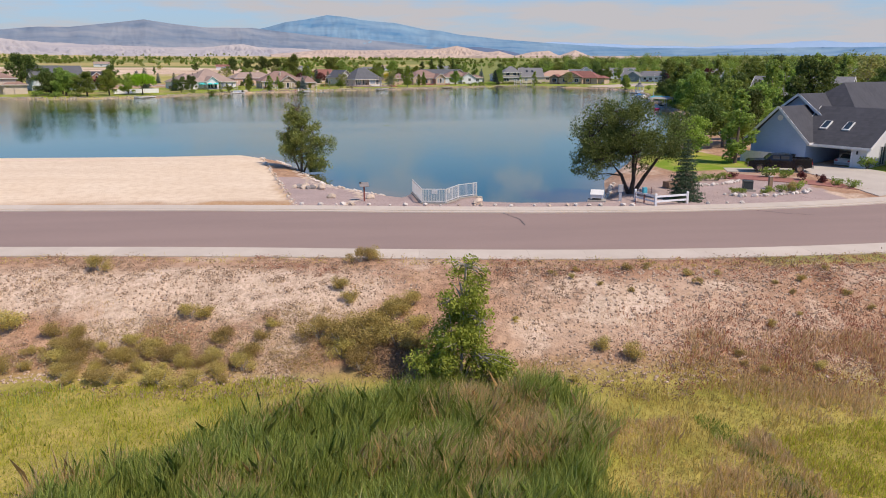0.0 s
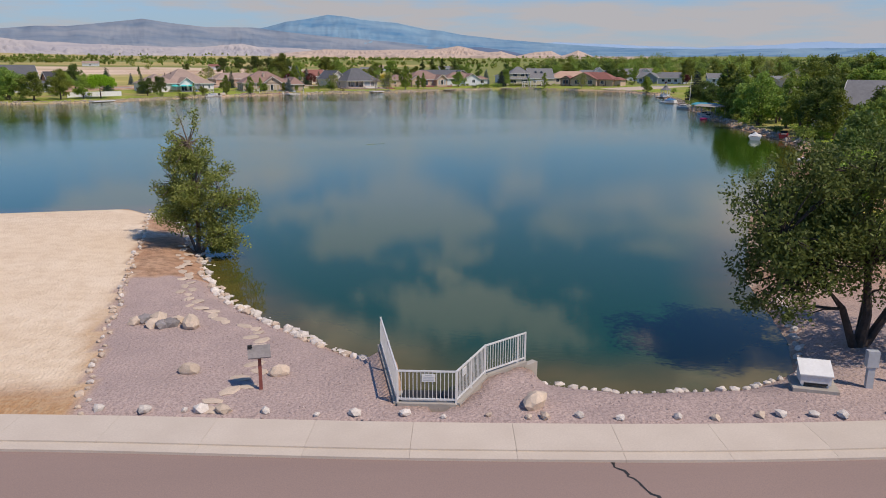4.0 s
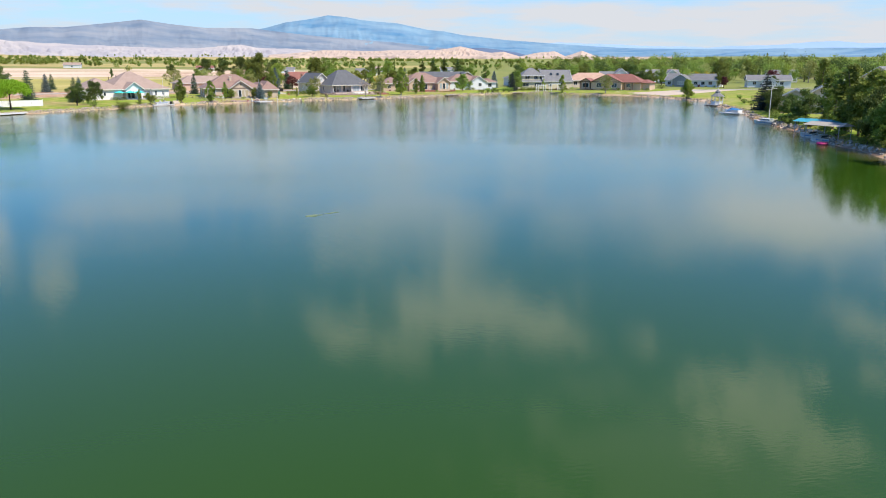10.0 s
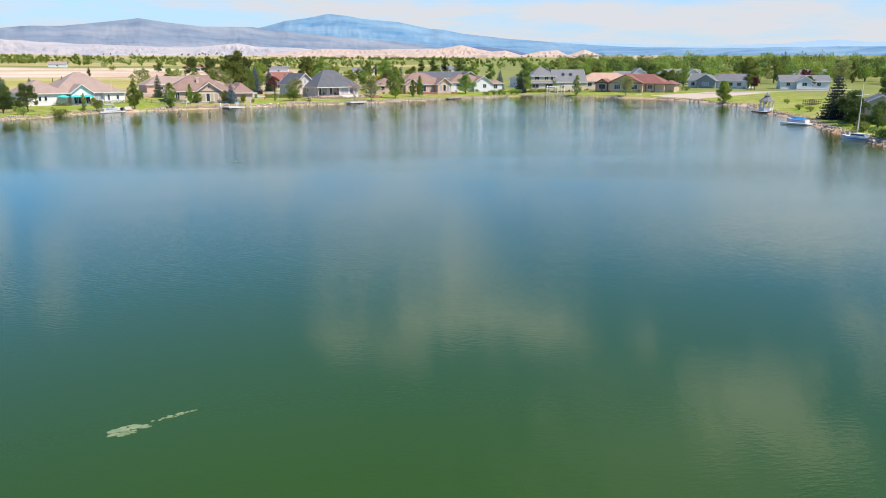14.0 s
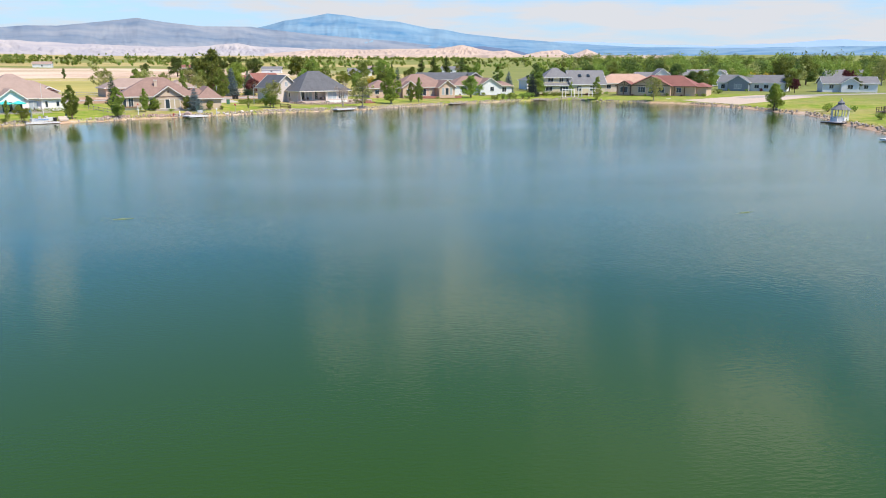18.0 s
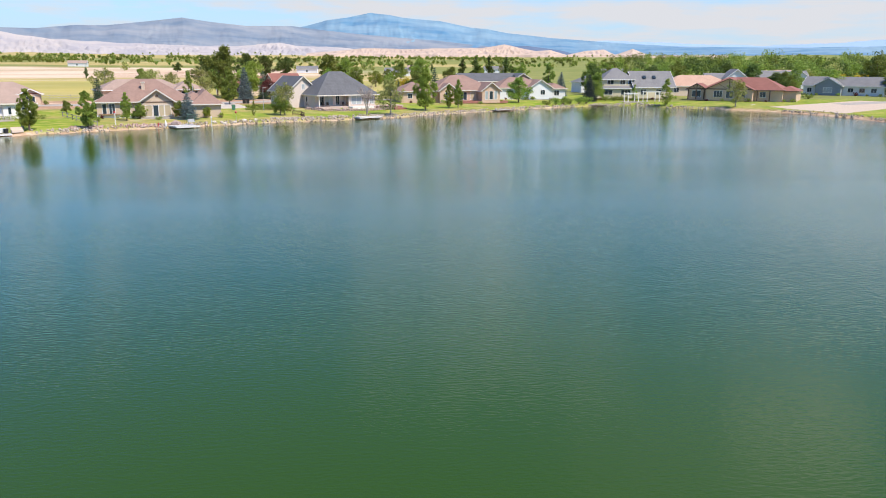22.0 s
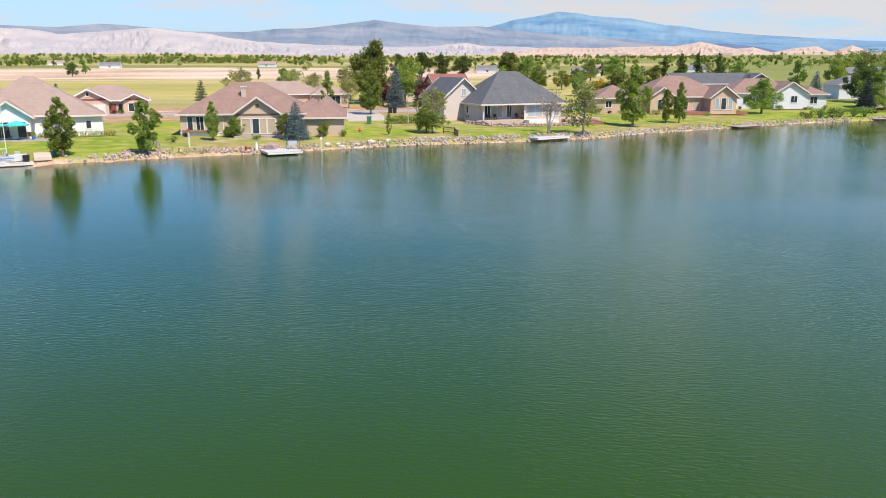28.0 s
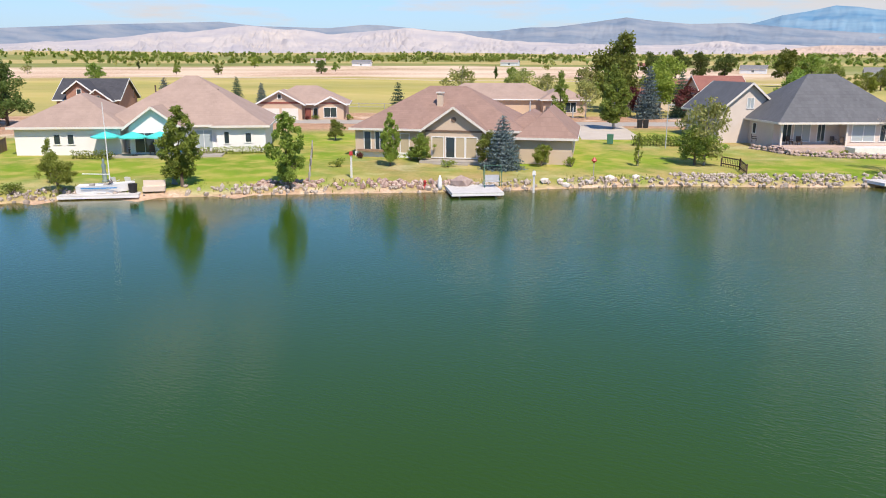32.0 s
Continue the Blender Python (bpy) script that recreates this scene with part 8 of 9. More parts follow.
# drifting weed on the water
def weed_patch(x, y, length, width, rz, mat, label, seed):
    rng = random.Random(seed)
    sh = Shape()
    for k in range(40):
        t = rng.gauss(0, 0.2)
        cx, cy = t * length, rng.uniform(-0.5, 0.5) * width * (1 - abs(t) * 1.6)
        r = rng.uniform(0.06, 0.15) * width + 0.02
        ring = [(cx + r * rng.uniform(0.7, 1.9) * math.cos(q * 0.785), cy + r * rng.uniform(0.6, 1.0) * math.sin(q * 0.785), 0.004 + 0.0006 * k) for q in range(8)]
        sh.add(ring + [(a, b, -0.05) for a, b, c in ring], [tuple(range(8))] + [(q, q + 8, (q + 1) % 8 + 8, (q + 1) % 8) for q in range(8)])
    return solo("water_weed", sh, M[mat], x, y, 0, rz, label, "water weed", "drifting weed")


M["weed_pale"] = surface("weed_pale", (0.26, 0.30, 0.15), (0.13, 0.20, 0.09), 2, 0.5, 8)
M["weed_green"] = surface("weed_green", (0.13, 0.17, 0.03), (0.08, 0.12, 0.025), 1.0, 0.4, 6)
weed_patch(11.2, 144.4, 1.9, 0.7, 12, "weed_pale", "pale mat of weed breaking the surface", 3)
weed_patch(12.5, 145.3, 1.5, 0.2, 30, "weed_pale", "thin pale trail of floating weed", 4)
weed_patch(4.4, 215.2, 1.6, 0.5, 10, "weed_pale", "small pale clump of weed in open water", 5)
weed_patch(53.6, 212.4, 1.8, 0.4, 20, "weed_pale", "small pale clump of weed off the east shore", 6)
weed_patch(-42.5, 223.6, 13.0, 2.2, 61, "weed_green", "long green raft of weed off the west shore", 8)

# grass growing down to the water on the far shores
def by_water(x, y, r):
    d = shore_distance(x, y)
    return (d > 0.2) & (d < 2.6 + r.uniform(-1, 1, len(x))) & (lumps(x, y, 1.6, 4.0) + r.uniform(-0.35, 0.35, len(x)) > -0.05)


M["bank_grass"] = leaf_material("bank_grass", (0.20, 0.26, 0.04), (0.42, 0.38, 0.12), 0.1, 0.35)
blades("bank_grass", "rough grass hanging over the far bank", "grass", "bank_grass", 71, 120000, (-66, 62, 268, 402), by_water, (0.18, 0.55), 0.045, 0.6)
blades("bank_grass", "rough grass along the east bank", "grass", "bank_grass", 72, 90000, (62, 140, 110, 420), by_water, (0.2, 0.6), 0.05, 0.6)


# ---- docks, boats and shore things ----
def dock(x, y, rz, w, d, label, white=True, z=0.34, legs=True):
    """A floating dock: its front edge faces local -y."""
    e = thing("dock", x, y, 0.0, rz, label, "dock", "docks round the lake")
    n = max(4, int(w / 0.30))
    for i in range(n):
        part("plank", Shape().box(-w / 2 + w * (i + 0.5) / n, d / 2, z, w / n - 0.015, d, 0.06), M["deck_white"] if white else M["wood_grey"], e)
    part("frame", Shape().box(0, 0.03, z - 0.14, w, 0.08, 0.2).box(0, d - 0.03, z - 0.14, w, 0.08, 0.2).box(-w / 2 + 0.05, d / 2, z - 0.14, 0.08, d - 0.15, 0.2).box(w / 2 - 0.05, d / 2, z - 0.14, 0.08, d - 0.15, 0.2), M["white_paint"] if white else M["wood_dark"], e)
    if legs:
        for sx in (-0.35, 0.35):
            part("leg", Shape().tube([(sx * w, 0.2, -1.4), (sx * w, 0.2, z)], 0.06, 7), M["galv"], e)
    return e


def boat(x, y, rz, length, width, label, hull="white_paint", cover=None, mast=0.0, cabin=False, z=0.0):
    e = thing("boat", x, y, z, rz, label, "boat", "boats on the lake")
    vs, fs = [], []
    st = 9
    for i in range(st):
        f = i / (st - 1)
        w = width / 2 * (1 - max(0.0, (f - 0.45) / 0.55) ** 2.2) * (0.92 + 0.08 * min(1, f * 4))
        zt = 0.55 + 0.22 * f ** 2
        px = -length / 2 + length * f
        vs += [(px, -w, zt), (px, -w * 0.72, -0.12 + 0.2 * f ** 3), (px, w * 0.72, -0.12 + 0.2 * f ** 3), (px, w, zt), (px, w * 0.86, zt - 0.04), (px, w * 0.7, zt - 0.32 if 0.05 < f < 0.62 else zt - 0.02), (px, -w * 0.7, zt - 0.32 if 0.05 < f < 0.62 else zt - 0.02), (px, -w * 0.86, zt - 0.04)]
    for i in range(st - 1):
        for k in range(8):
            fs.append((i * 8 + k, (i + 1) * 8 + k, (i + 1) * 8 + (k + 1) % 8, i * 8 + (k + 1) % 8))
    fs.append(tuple(range(8)))
    part("hull", Shape().add(vs, fs), M[hull], e)
    part("stripe", Shape().box(-length * 0.1, -width / 2 - 0.004, 0.36, length * 0.62, 0.02, 0.10).box(-length * 0.1, width / 2 + 0.004, 0.36, length * 0.62, 0.02, 0.10), M["blue_paint"], e)
    if cover:
        part("cover", Shape().add([(-length * 0.42, -width * 0.42, 0.58), (length * 0.2, -width * 0.42, 0.66), (length * 0.2, width * 0.42, 0.66), (-length * 0.42, width * 0.42, 0.58), (-length * 0.36, 0, 0.95), (length * 0.12, 0, 1.1)],
             [(0, 1, 5, 4), (2, 3, 4, 5), (1, 2, 5), (3, 0, 4), (3, 2, 1, 0)]), M[cover], e)
    if cabin:
        part("cabin", Shape().box(0.2, 0, 0.85, length * 0.38, width * 0.62, 0.55, 0, 0.82), M["white_paint"], e)
        part("cabin_window", Shape().box(0.2, 0, 0.92, length * 0.30, width * 0.635, 0.18), M["glass"], e)
    else:
        for u in (-0.25, 0.0):
            part("seat", Shape().box(u * length, 0, 0.5, 0.35, width * 0.5, 0.28), M["canvas"], e)
        part("windscreen", Shape().bar((length * 0.10, 0, 0.66), (length * 0.05, 0, 1.0), width * 0.7, 0.03), M["glass"], e)
    if mast:
        part("mast", Shape().tube([(0.3, 0, 0.5), (0.3, 0, mast)], [0.055, 0.03], 7), M["white_paint"], e)
        part("boom", Shape().tube([(0.3, 0, 1.4), (-length * 0.4, 0, 1.5)], 0.04, 6), M["white_paint"], e)
    return e


def chair(x, y, z, rz, mat, label):
    e = thing("patio_chair", x, y, z, rz, label, "chair", "patio chairs")
    part("seat", Shape().box(0, 0, 0.42, 0.55, 0.55, 0.06), M[mat], e)
    part("backrest", Shape().bar((0, 0.26, 0.45), (0, 0.38, 1.0), 0.55, 0.05), M[mat], e)
    for sx in (-0.24, 0.24):
        for sy in (-0.24, 0.24):
            part("leg", Shape().box(sx, sy, 0.2, 0.05, 0.05, 0.42), M[mat], e)
        part("armrest", Shape().box(sx * 1.1, 0, 0.64, 0.06, 0.5, 0.04), M[mat], e)
    return e


def umbrella(x, y, z, label="turquoise patio umbrella standing open on the terrace"):
    e = thing("patio_umbrella", x, y, z, 0, label, "umbrella", "patio umbrellas")
    part("pole", Shape().tube([(0, 0, 0), (0, 0, 2.5)], 0.025, 7), M["white_paint"], e)
    part("base", Shape().lathe([(0.3, 0.0), (0.3, 0.05), (0.08, 0.12)], 12), M["dark"], e)
    sh = Shape()
    rim = [(1.55 * math.cos(k * math.pi / 4), 1.55 * math.sin(k * math.pi / 4), 2.05) for k in range(8)]
    sh.add([(0, 0, 2.6)] + rim + [(0, 0, 2.55)] + [(a, b, c - 0.14) for a, b, c in rim], [(0, 1 + k, 1 + (k + 1) % 8) for k in range(8)] + [(1 + k, 10 + k, 10 + (k + 1) % 8, 1 + (k + 1) % 8) for k in range(8)] + [(9, 10 + (k + 1) % 8, 10 + k) for k in range(8)])
    part("canopy", sh, M["umbrella"], e)
    for k in range(8):
        part("rib", Shape().tube([(0, 0, 2.52), (1.5 * math.cos(k * math.pi / 4), 1.5 * math.sin(k * math.pi / 4), 1.99)], 0.012, 4), M["white_paint"], e)
    return e


def in_house(h, x, y, z=0.0):
    return h.matrix_basis @ Vector((x, y, z))


for u, v in ((8.3, -1.2), (11.3, -1.9), (14.1, -1.9)):
    p = in_house(J, u, v, 0.06)
    umbrella(p.x, p.y, p.z)
for u, v, r in ((9.0, 0.4, 20), (10.4, 0.4, -30), (13.0, -1.2, 60), (15.6, -1.4, 200), (17.6, -1.2, 130)):
    p = in_house(J, u, v, 0.06)
    chair(p.x, p.y, p.z, r, "wood_dark", "dark wicker patio chair on the terrace")
for u, v, r in ((1.0, 1.2, 20), (2.0, 0.9, -10), (6.3, 0.9, 0), (7.0, 0.2, -30), (-1.5, 8.5, 80), (-1.5, 10.5, 100), (-1.6, 4.8, 60)):
    p = in_house(C, u, v, 0.03)
    chair(p.x, p.y, p.z, r + 33, "wood_dark", "dark metal patio chair under the porch roof")
p = in_house(J, 8.2, 0.8, 0.06)
cool = thing("cool_box", p.x, p.y, p.z, 36, "red and blue cool box on the terrace", "cool box")
part("body", Shape().box(0, 0, 0.25, 1.2, 0.5, 0.5), M["blue_paint"], cool)
part("lid", Shape().box(0, 0, 0.54, 1.24, 0.54, 0.10), M["red_paint"], cool)
p = in_house(J, 16.0, -2.2, 0.06)
pot = thing("plant_pot", p.x, p.y, p.z, 0, "glazed dark blue plant pot", "pot")
part("pot", Shape().lathe([(0.18, 0), (0.28, 0.35), (0.3, 0.5), (0.24, 0.48)], 12), M["blue_paint"], pot)
part("plant", poly_mesh("plant", leaves(np.random.default_rng(3), np.random.default_rng(3).normal(size=(160, 3)) * 0.16 + np.array([0, 0, 0.75]), 0.08), 4, M["leaf"]), None, pot)

# docks
dJ = dock(-39.6, 316.6, 38, 6.4, 3.6, "white floating dock with a laid-up sailing dinghy")
boat(-40.2, 318.0, 40, 4.6, 1.5, "small white sailing dinghy laid up on the dock", mast=7.4, z=0.5)
for u in (-40.5, -39.4):
    chair(u - 1.0, 319.9 + 0.6 * (u + 40.5), 0.40, 200, "white_paint", "white plastic chair on the dock")
lounge = thing("dock_bench", -37.0, 320.2, 0.40, 40, "cream cushioned bench on the dock", "bench")
part("seat", Shape().box(0, 0, 0.25, 1.8, 0.7, 0.42), M["stucco_cream"], lounge)
part("backrest", Shape().box(0, 0.32, 0.65, 1.8, 0.14, 0.55), M["stucco_cream"], lounge)
binn = thing("dock_bin", -38.2, 319.0, 0.40, 0, "dark plastic tub on the dock", "tub")
part("tub", Shape().lathe([(0.3, 0), (0.38, 0.75), (0.33, 0.72)], 12), M["dark"], binn)
dA = dock(-12.3, 332.7, 36, 4.5, 5.0, "white floating dock in front of the tan house", z=0.44)
swing = thing("garden_swing", -12.6, 336.2, 0.47, 36, "green metal arched bench frame on the dock", "swing")
for s in (-0.75, 0.75):
    part("arch", Shape().tube([(s, -0.35, 0), (s, -0.3, 1.4), (s, 0, 1.9), (s, 0.3, 1.4), (s, 0.35, 0)], 0.03, 6), M["green_paint"], swing)
part("top_bar", Shape().tube([(-0.75, 0, 1.9), (0.75, 0, 1.9)], 0.03, 6), M["green_paint"], swing)
part("seat", Shape().box(0, 0, 0.5, 1.3, 0.45, 0.06), M["galv"], swing)
part("backrest", Shape().box(0, 0.2, 0.8, 1.3, 0.05, 0.5), M["galv"], swing)
dock(-64.6, 275.8, 61, 8.5, 2.2, "dark floating dock with a white rim below the lime tree", True, 0.42)
dock(20.6, 357.0, 42, 6.2, 2.6, "grey boat lift dock with a tilted white deck", z=0.55)
dock(54.6, 386.6, 40, 6.0, 2.4, "low grey floating dock below the peach house", False)
dock(86.0, 411.0, 12, 5.0, 1.6, "low dark dock by the gravel beach", False)
dock(130.6, 371.0, -60, 5.0, 2.2, "white floating dock off the vacant lot", True, 0.25)
dock(107.0, 264.5, -64, 6.0, 3.0, "white dock with a blue-covered boat")
boat(108.8, 266.3, 114, 4.6, 1.8, "white motorboat under a blue cover", cover="blue_paint", z=0.4)
boat(98.6, 232.0, 110, 7.0, 2.4, "white cabin sailing boat at its mooring", cabin=True, mast=0.0)
mast = thing("flagpole", 102.5, 238.5, ground_z(102.5, 238.5), 0, "white flagpole with a cross spar on the lawn", "flagpole")
part("pole", Shape().tube([(0, 0, -0.2), (0, 0, 8.2)], [0.09, 0.04], 8), M["white_paint"], mast)
part("spar", Shape().tube([(-1.2, 0, 6.2), (1.2, 0, 6.4)], 0.035, 6), M["white_paint"], mast)
boat(100.6, 424.0, 20, 6.5, 2.3, "white and dark motorboat moored at the pergola", hull="white_paint", cover="dark")
boat(127.3, 400.2, 10, 5.0, 2.0, "dark motorboat with a white awning by the stone wall", hull="dark", cover="white_paint")
dock(128.5, 403, -20, 6, 2, "small stone-grey landing by the red-roofed house", False)
boat(71.8, 148.0, 60, 4.6, 1.9, "white speedboat pulled to the bank", cover="white_paint")
boat(76.0, 147.0, 55, 3.6, 1.4, "red rowing boat on the bank", hull="red_paint", z=0.35)
pier = dock(62.4, 117.6, -48, 4.6, 4.0, "white-edged dock at the end of a gravel ramp")
boat(85.5, 153.0, 80, 6.0, 2.2, "white boat on a trailer under the trees", cover="galv", z=1.7)
for x, y, rz, cov in ((90.0, 202.6, 110, "teal_cover"), (87.4, 195.4, 112, "canvas")):
    lift = thing("boat_lift", x, y, 0, rz, "boat lift with a fabric canopy over a moored boat", "boat lift", "boat lifts")
    for sx in (-2.8, 2.8):
        for sy in (-1.5, 1.5):
            part("post", Shape().tube([(sx, sy, -1.5), (sx, sy, 2.7)], 0.06, 6), M["galv"], lift)
    part("canopy", Shape().add([(-3.3, -1.8, 2.6), (3.3, -1.8, 2.6), (3.3, 1.8, 2.6), (-3.3, 1.8, 2.6), (-3.0, 0, 3.1), (3.0, 0, 3.1)], [(0, 1, 5, 4), (2, 3, 4, 5), (1, 2, 5), (3, 0, 4), (3, 2, 1, 0)]), M[cov], lift)
    boat(x, y, rz, 5.6, 2.1, "white motorboat moored under a canopy")
buoy = thing("float_ring", 84.2, 191.6, 0.0, 0, "magenta inflatable float beside the boat lift", "float")
part("ring", Shape().lathe([(0.5, 0.05), (0.75, 0.0), (0.85, 0.2), (0.75, 0.4), (0.5, 0.35), (0.45, 0.2)], 14), M["magenta"], buoy)

# white gazebo on its jetty
gz = thing("gazebo", 123.2, 303.5, 0.35, 20, "small white octagonal gazebo on the shore", "gazebo")
part("floor", Shape().lathe([(1.9, -0.6), (1.9, 0.1)], 8), M["white_paint"], gz)
for k in range(8):
    a = k * math.pi / 4 + 0.39
    part("post", Shape().box(1.65 * math.cos(a), 1.65 * math.sin(a), 1.3, 0.14, 0.14, 2.4), M["white_paint"], gz)
    b = a + math.pi / 4
    part("rail", Shape().bar((1.65 * math.cos(a), 1.65 * math.sin(a), 0.95), (1.65 * math.cos(b), 1.65 * math.sin(b), 0.95), 0.08, 0.1).bar((1.65 * math.cos(a), 1.65 * math.sin(a), 0.45), (1.65 * math.cos(b), 1.65 * math.sin(b), 0.45), 0.05, 0.7), M["white_paint"], gz)
part("roof", Shape().lathe([(2.05, 2.45), (2.0, 2.55), (0.7, 3.5), (0.65, 3.8), (0.8, 3.85), (0.05, 4.5)], 8), M["roof_midgrey"], gz)
part("finial", Shape().lathe([(0.1, 4.45), (0.14, 4.6), (0.02, 4.9)], 8), M["white_paint"], gz)
dock(120.6, 302.0, -66, 5.0, 2.0, "low jetty beside the white gazebo", False)
# footbridge
br = thing("footbridge", 146.0, 320.0, ground_z(146, 320) + 0.1, 35, "dark brown timber footbridge", "bridge")
part("deck", Shape().box(0, 0, 0.25, 8, 1.8, 0.15), M["wood_dark"], br)
for s in (-0.85, 0.85):
    part("rail", Shape().box(0, s, 1.25, 8, 0.1, 0.12).box(0, s, 0.8, 8, 0.06, 0.1), M["wood_dark"], br)
    for k in range(6):
        part("post", Shape().box(-3.8 + 1.52 * k, s, 0.7, 0.12, 0.12, 1.3), M["wood_dark"], br)

# pergola on the shore by the yellow house
pg = thing("pergola", 102.5, 421.0, ground_z(102.5, 421.5), 6, "white timber pergola on the lakeside terrace", "pergola")
for u in (-5, -1.6, 1.2, 5.2):
    for v in (0.0, 3.0):
        part("post", Shape().box(u, v, 1.4, 0.22, 0.22, 3.0), M["white_paint"], pg)
for v in (0.0, 3.0):
    part("beam", Shape().box(-3.3, v, 2.5, 3.9, 0.14, 0.26).box(3.2, v, 3.0, 4.6, 0.14, 0.26), M["white_paint"], pg)
for k in range(9):
    part("rafter", Shape().box(1.2 + 0.5 * k, 1.5, 3.2, 0.07, 4.0, 0.16), M["white_paint"], pg)
part("terrace", Shape().box(0, 1.5, -0.3, 13, 4.5, 0.7), M["concrete_grey"], pg)

# posts, statues and ornaments on the lawns
for x, y, lab in ((-25.5, 333.0, "white post with a small red birdhouse"), (-9.2, 337.6, "white wooden post with a lamp arm")):
    e = thing("garden_post", x, y, ground_z(x, y), 0, lab, "post")
    part("post", Shape().box(0, 0, 1.05, 0.14, 0.14, 2.3), M["white_paint"], e)
    part("birdhouse", Shape().box(0, 0, 2.3, 0.34, 0.3, 0.36, 20, 0.75), M["red_paint"] if "red" in lab else M["white_paint"], e)
for x, y in ((-43.2, 320.2), (-37.2, 322.6)):
    e = thing("garden_statue", x, y, ground_z(x, y), 0, "slim grey-green garden statue by the dock", "statue")
    bpy.data.objects.remove(e)
    solo("garden_statue", Shape().lathe([(0.28, 0), (0.28, 0.12), (0.16, 0.2), (0.22, 0.7), (0.14, 1.1), (0.2, 1.5), (0.08, 1.75), (0.13, 1.95), (0.03, 2.1)], 12), M["bronze"], x, y, ground_z(x, y), 0, "slim grey-green garden statue by the dock", "statue", smooth=True)
solo("hydrant", Shape().lathe([(0.16, 0), (0.16, 0.1), (0.12, 0.12), (0.12, 0.55), (0.17, 0.58), (0.1, 0.75), (0.02, 0.8)], 12), M["red_paint"], -18.0, 333.6, ground_z(-18, 333.6), 0, "small red hydrant on the shore rocks", "hydrant", smooth=True)
solo("white_marker", Shape().lathe([(0.2, 0), (0.22, 0.4), (0.15, 1.0), (0.06, 1.3)], 10), M["white_paint"], -16.8, 334.2, ground_z(-16.8, 334.2), 0, "white upright marker stone", "marker", smooth=True)
rock("boulder", ROCKS["rock_mauve"], -15.4, 335.6, 0.9, None, 0.35, None, None, "large grey-mauve boulder by the dock", "boulder")
for x, y, s in ((-9.5, 341.0, 0.5), (-7.6, 341.6, 0.4), (-4.6, 345.4, 0.45), (-6.0, 343.4, 0.4), (-2.6, 347.2, 0.35), (-8.4, 342.2, 0.3)):
    rock("boulder", ROCKS["rock_white"], x, y, s, None, 0.35, None, None, "pale boulder on the lawn's edge", "boulder", "boulders on the lawn")
e = thing("bird_feeder", -6.0, 344.8, ground_z(-6, 344.8), 0, "wooden stake with a red ornament", "ornament")
part("stake", Shape().tube([(0, 0, -0.2), (0, 0, 1.6)], 0.04, 6), M["wood_grey"], e)
part("ornament", Shape().lathe([(0.05, 1.5), (0.28, 1.75), (0.05, 2.05)], 8), M["red_paint"], e)
lampp = thing("street_lamp", -4.5, 369.0, ground_z(-4.5, 369), 0, "slim grey street lamp post", "street lamp")
part("pole", Shape().tube([(0, 0, -0.2), (0, 0, 5.2)], [0.07, 0.045], 7), M["galv"], lampp)
part("head", Shape().box(0.35, 0, 5.2, 0.8, 0.2, 0.12), M["galv"], lampp)
wheelie = thing("wheeled_bin", -11.5, 369.5, ground_z(-11.5, 369.5), 20, "green wheeled waste bin", "bin")
part("body", Shape().box(0, 0, 0.6, 0.7, 0.75, 1.1, 0, 1.08), M["green_paint"], wheelie)
part("lid", Shape().box(0, 0, 1.2, 0.78, 0.82, 0.08), M["green_paint"], wheelie)
for u in (0, 0.9):
    w2 = thing("wheeled_bin", -13.2 + u, 391.5, ground_z(-13, 391.5), 20, "black wheeled waste bin at the kerb", "bin")
    part("body", Shape().box(0, 0, 0.6, 0.7, 0.75, 1.1, 0, 1.08), M["dark"], w2)
    part("lid", Shape().box(0, 0, 1.2, 0.78, 0.82, 0.08), M["dark"], w2)


def board_fence(points, label, mat, h=1.1, gap=0.0, w=0.14, post_every=2.4, rails=(0.3, 0.9)):
    e = thing("fence", 0, 0, 0, 0, label, "fence")
    for (ax, ay), (bx, by) in zip(points[:-1], points[1:]):
        ln = math.hypot(bx - ax, by - ay)
        n = max(1, int(ln / post_every))
        for i in range(n + 1):
            px, py = ax + (bx - ax) * i / n, ay + (by - ay) * i / n
            part("post", Shape().box(px, py, ground_z(px, py) + h / 2, 0.1, 0.1, h + 0.15), M[mat], e)
        za, zb = ground_z(ax, ay), ground_z(bx, by)
        for r in rails:
            part("rail", Shape().bar((ax, ay, za + h * r), (bx, by, zb + h * r), 0.05, 0.10), M[mat], e)
        if gap:
            m = int(ln / gap)
            for i in range(m):
                f = (i + 0.5) / m
                px, py = ax + (bx - ax) * f, ay + (by - ay) * f
                part("slat", Shape().box(px, py, za + (zb - za) * f + h / 2, w, 0.03, h * 0.95, math.degrees(math.atan2(by - ay, bx - ax))), M[mat], e)
    return e


board_fence([(-78, 284), (-72, 292), (-66, 298)], "white vinyl privacy fence along the west lawn", "white_vinyl", 1.6, 0.30, 0.29)
board_fence([(-27.2, 328.9), (-31.5, 334.6), (-36.5, 341.3), (-40.5, 346.6)], "weathered post and wire fence between two lawns", "wood_grey", 1.0)
board_fence([(3.6, 357.6), (5.6, 356.2), (6.6, 353.2)], "dark iron railing above the shore steps", "wood_dark", 1.1, 0.22, 0.04)
board_fence([(-66.5, 325.0), (-68.8, 327.5)], "brown wooden gate beside the white house", "wood", 1.5, 0.16, 0.15)
board_fence([(-78, 402), (-55, 414), (-40, 424)], "pale rail fence along the field", "wood_grey", 1.1, 0, 0.1, 5.0)

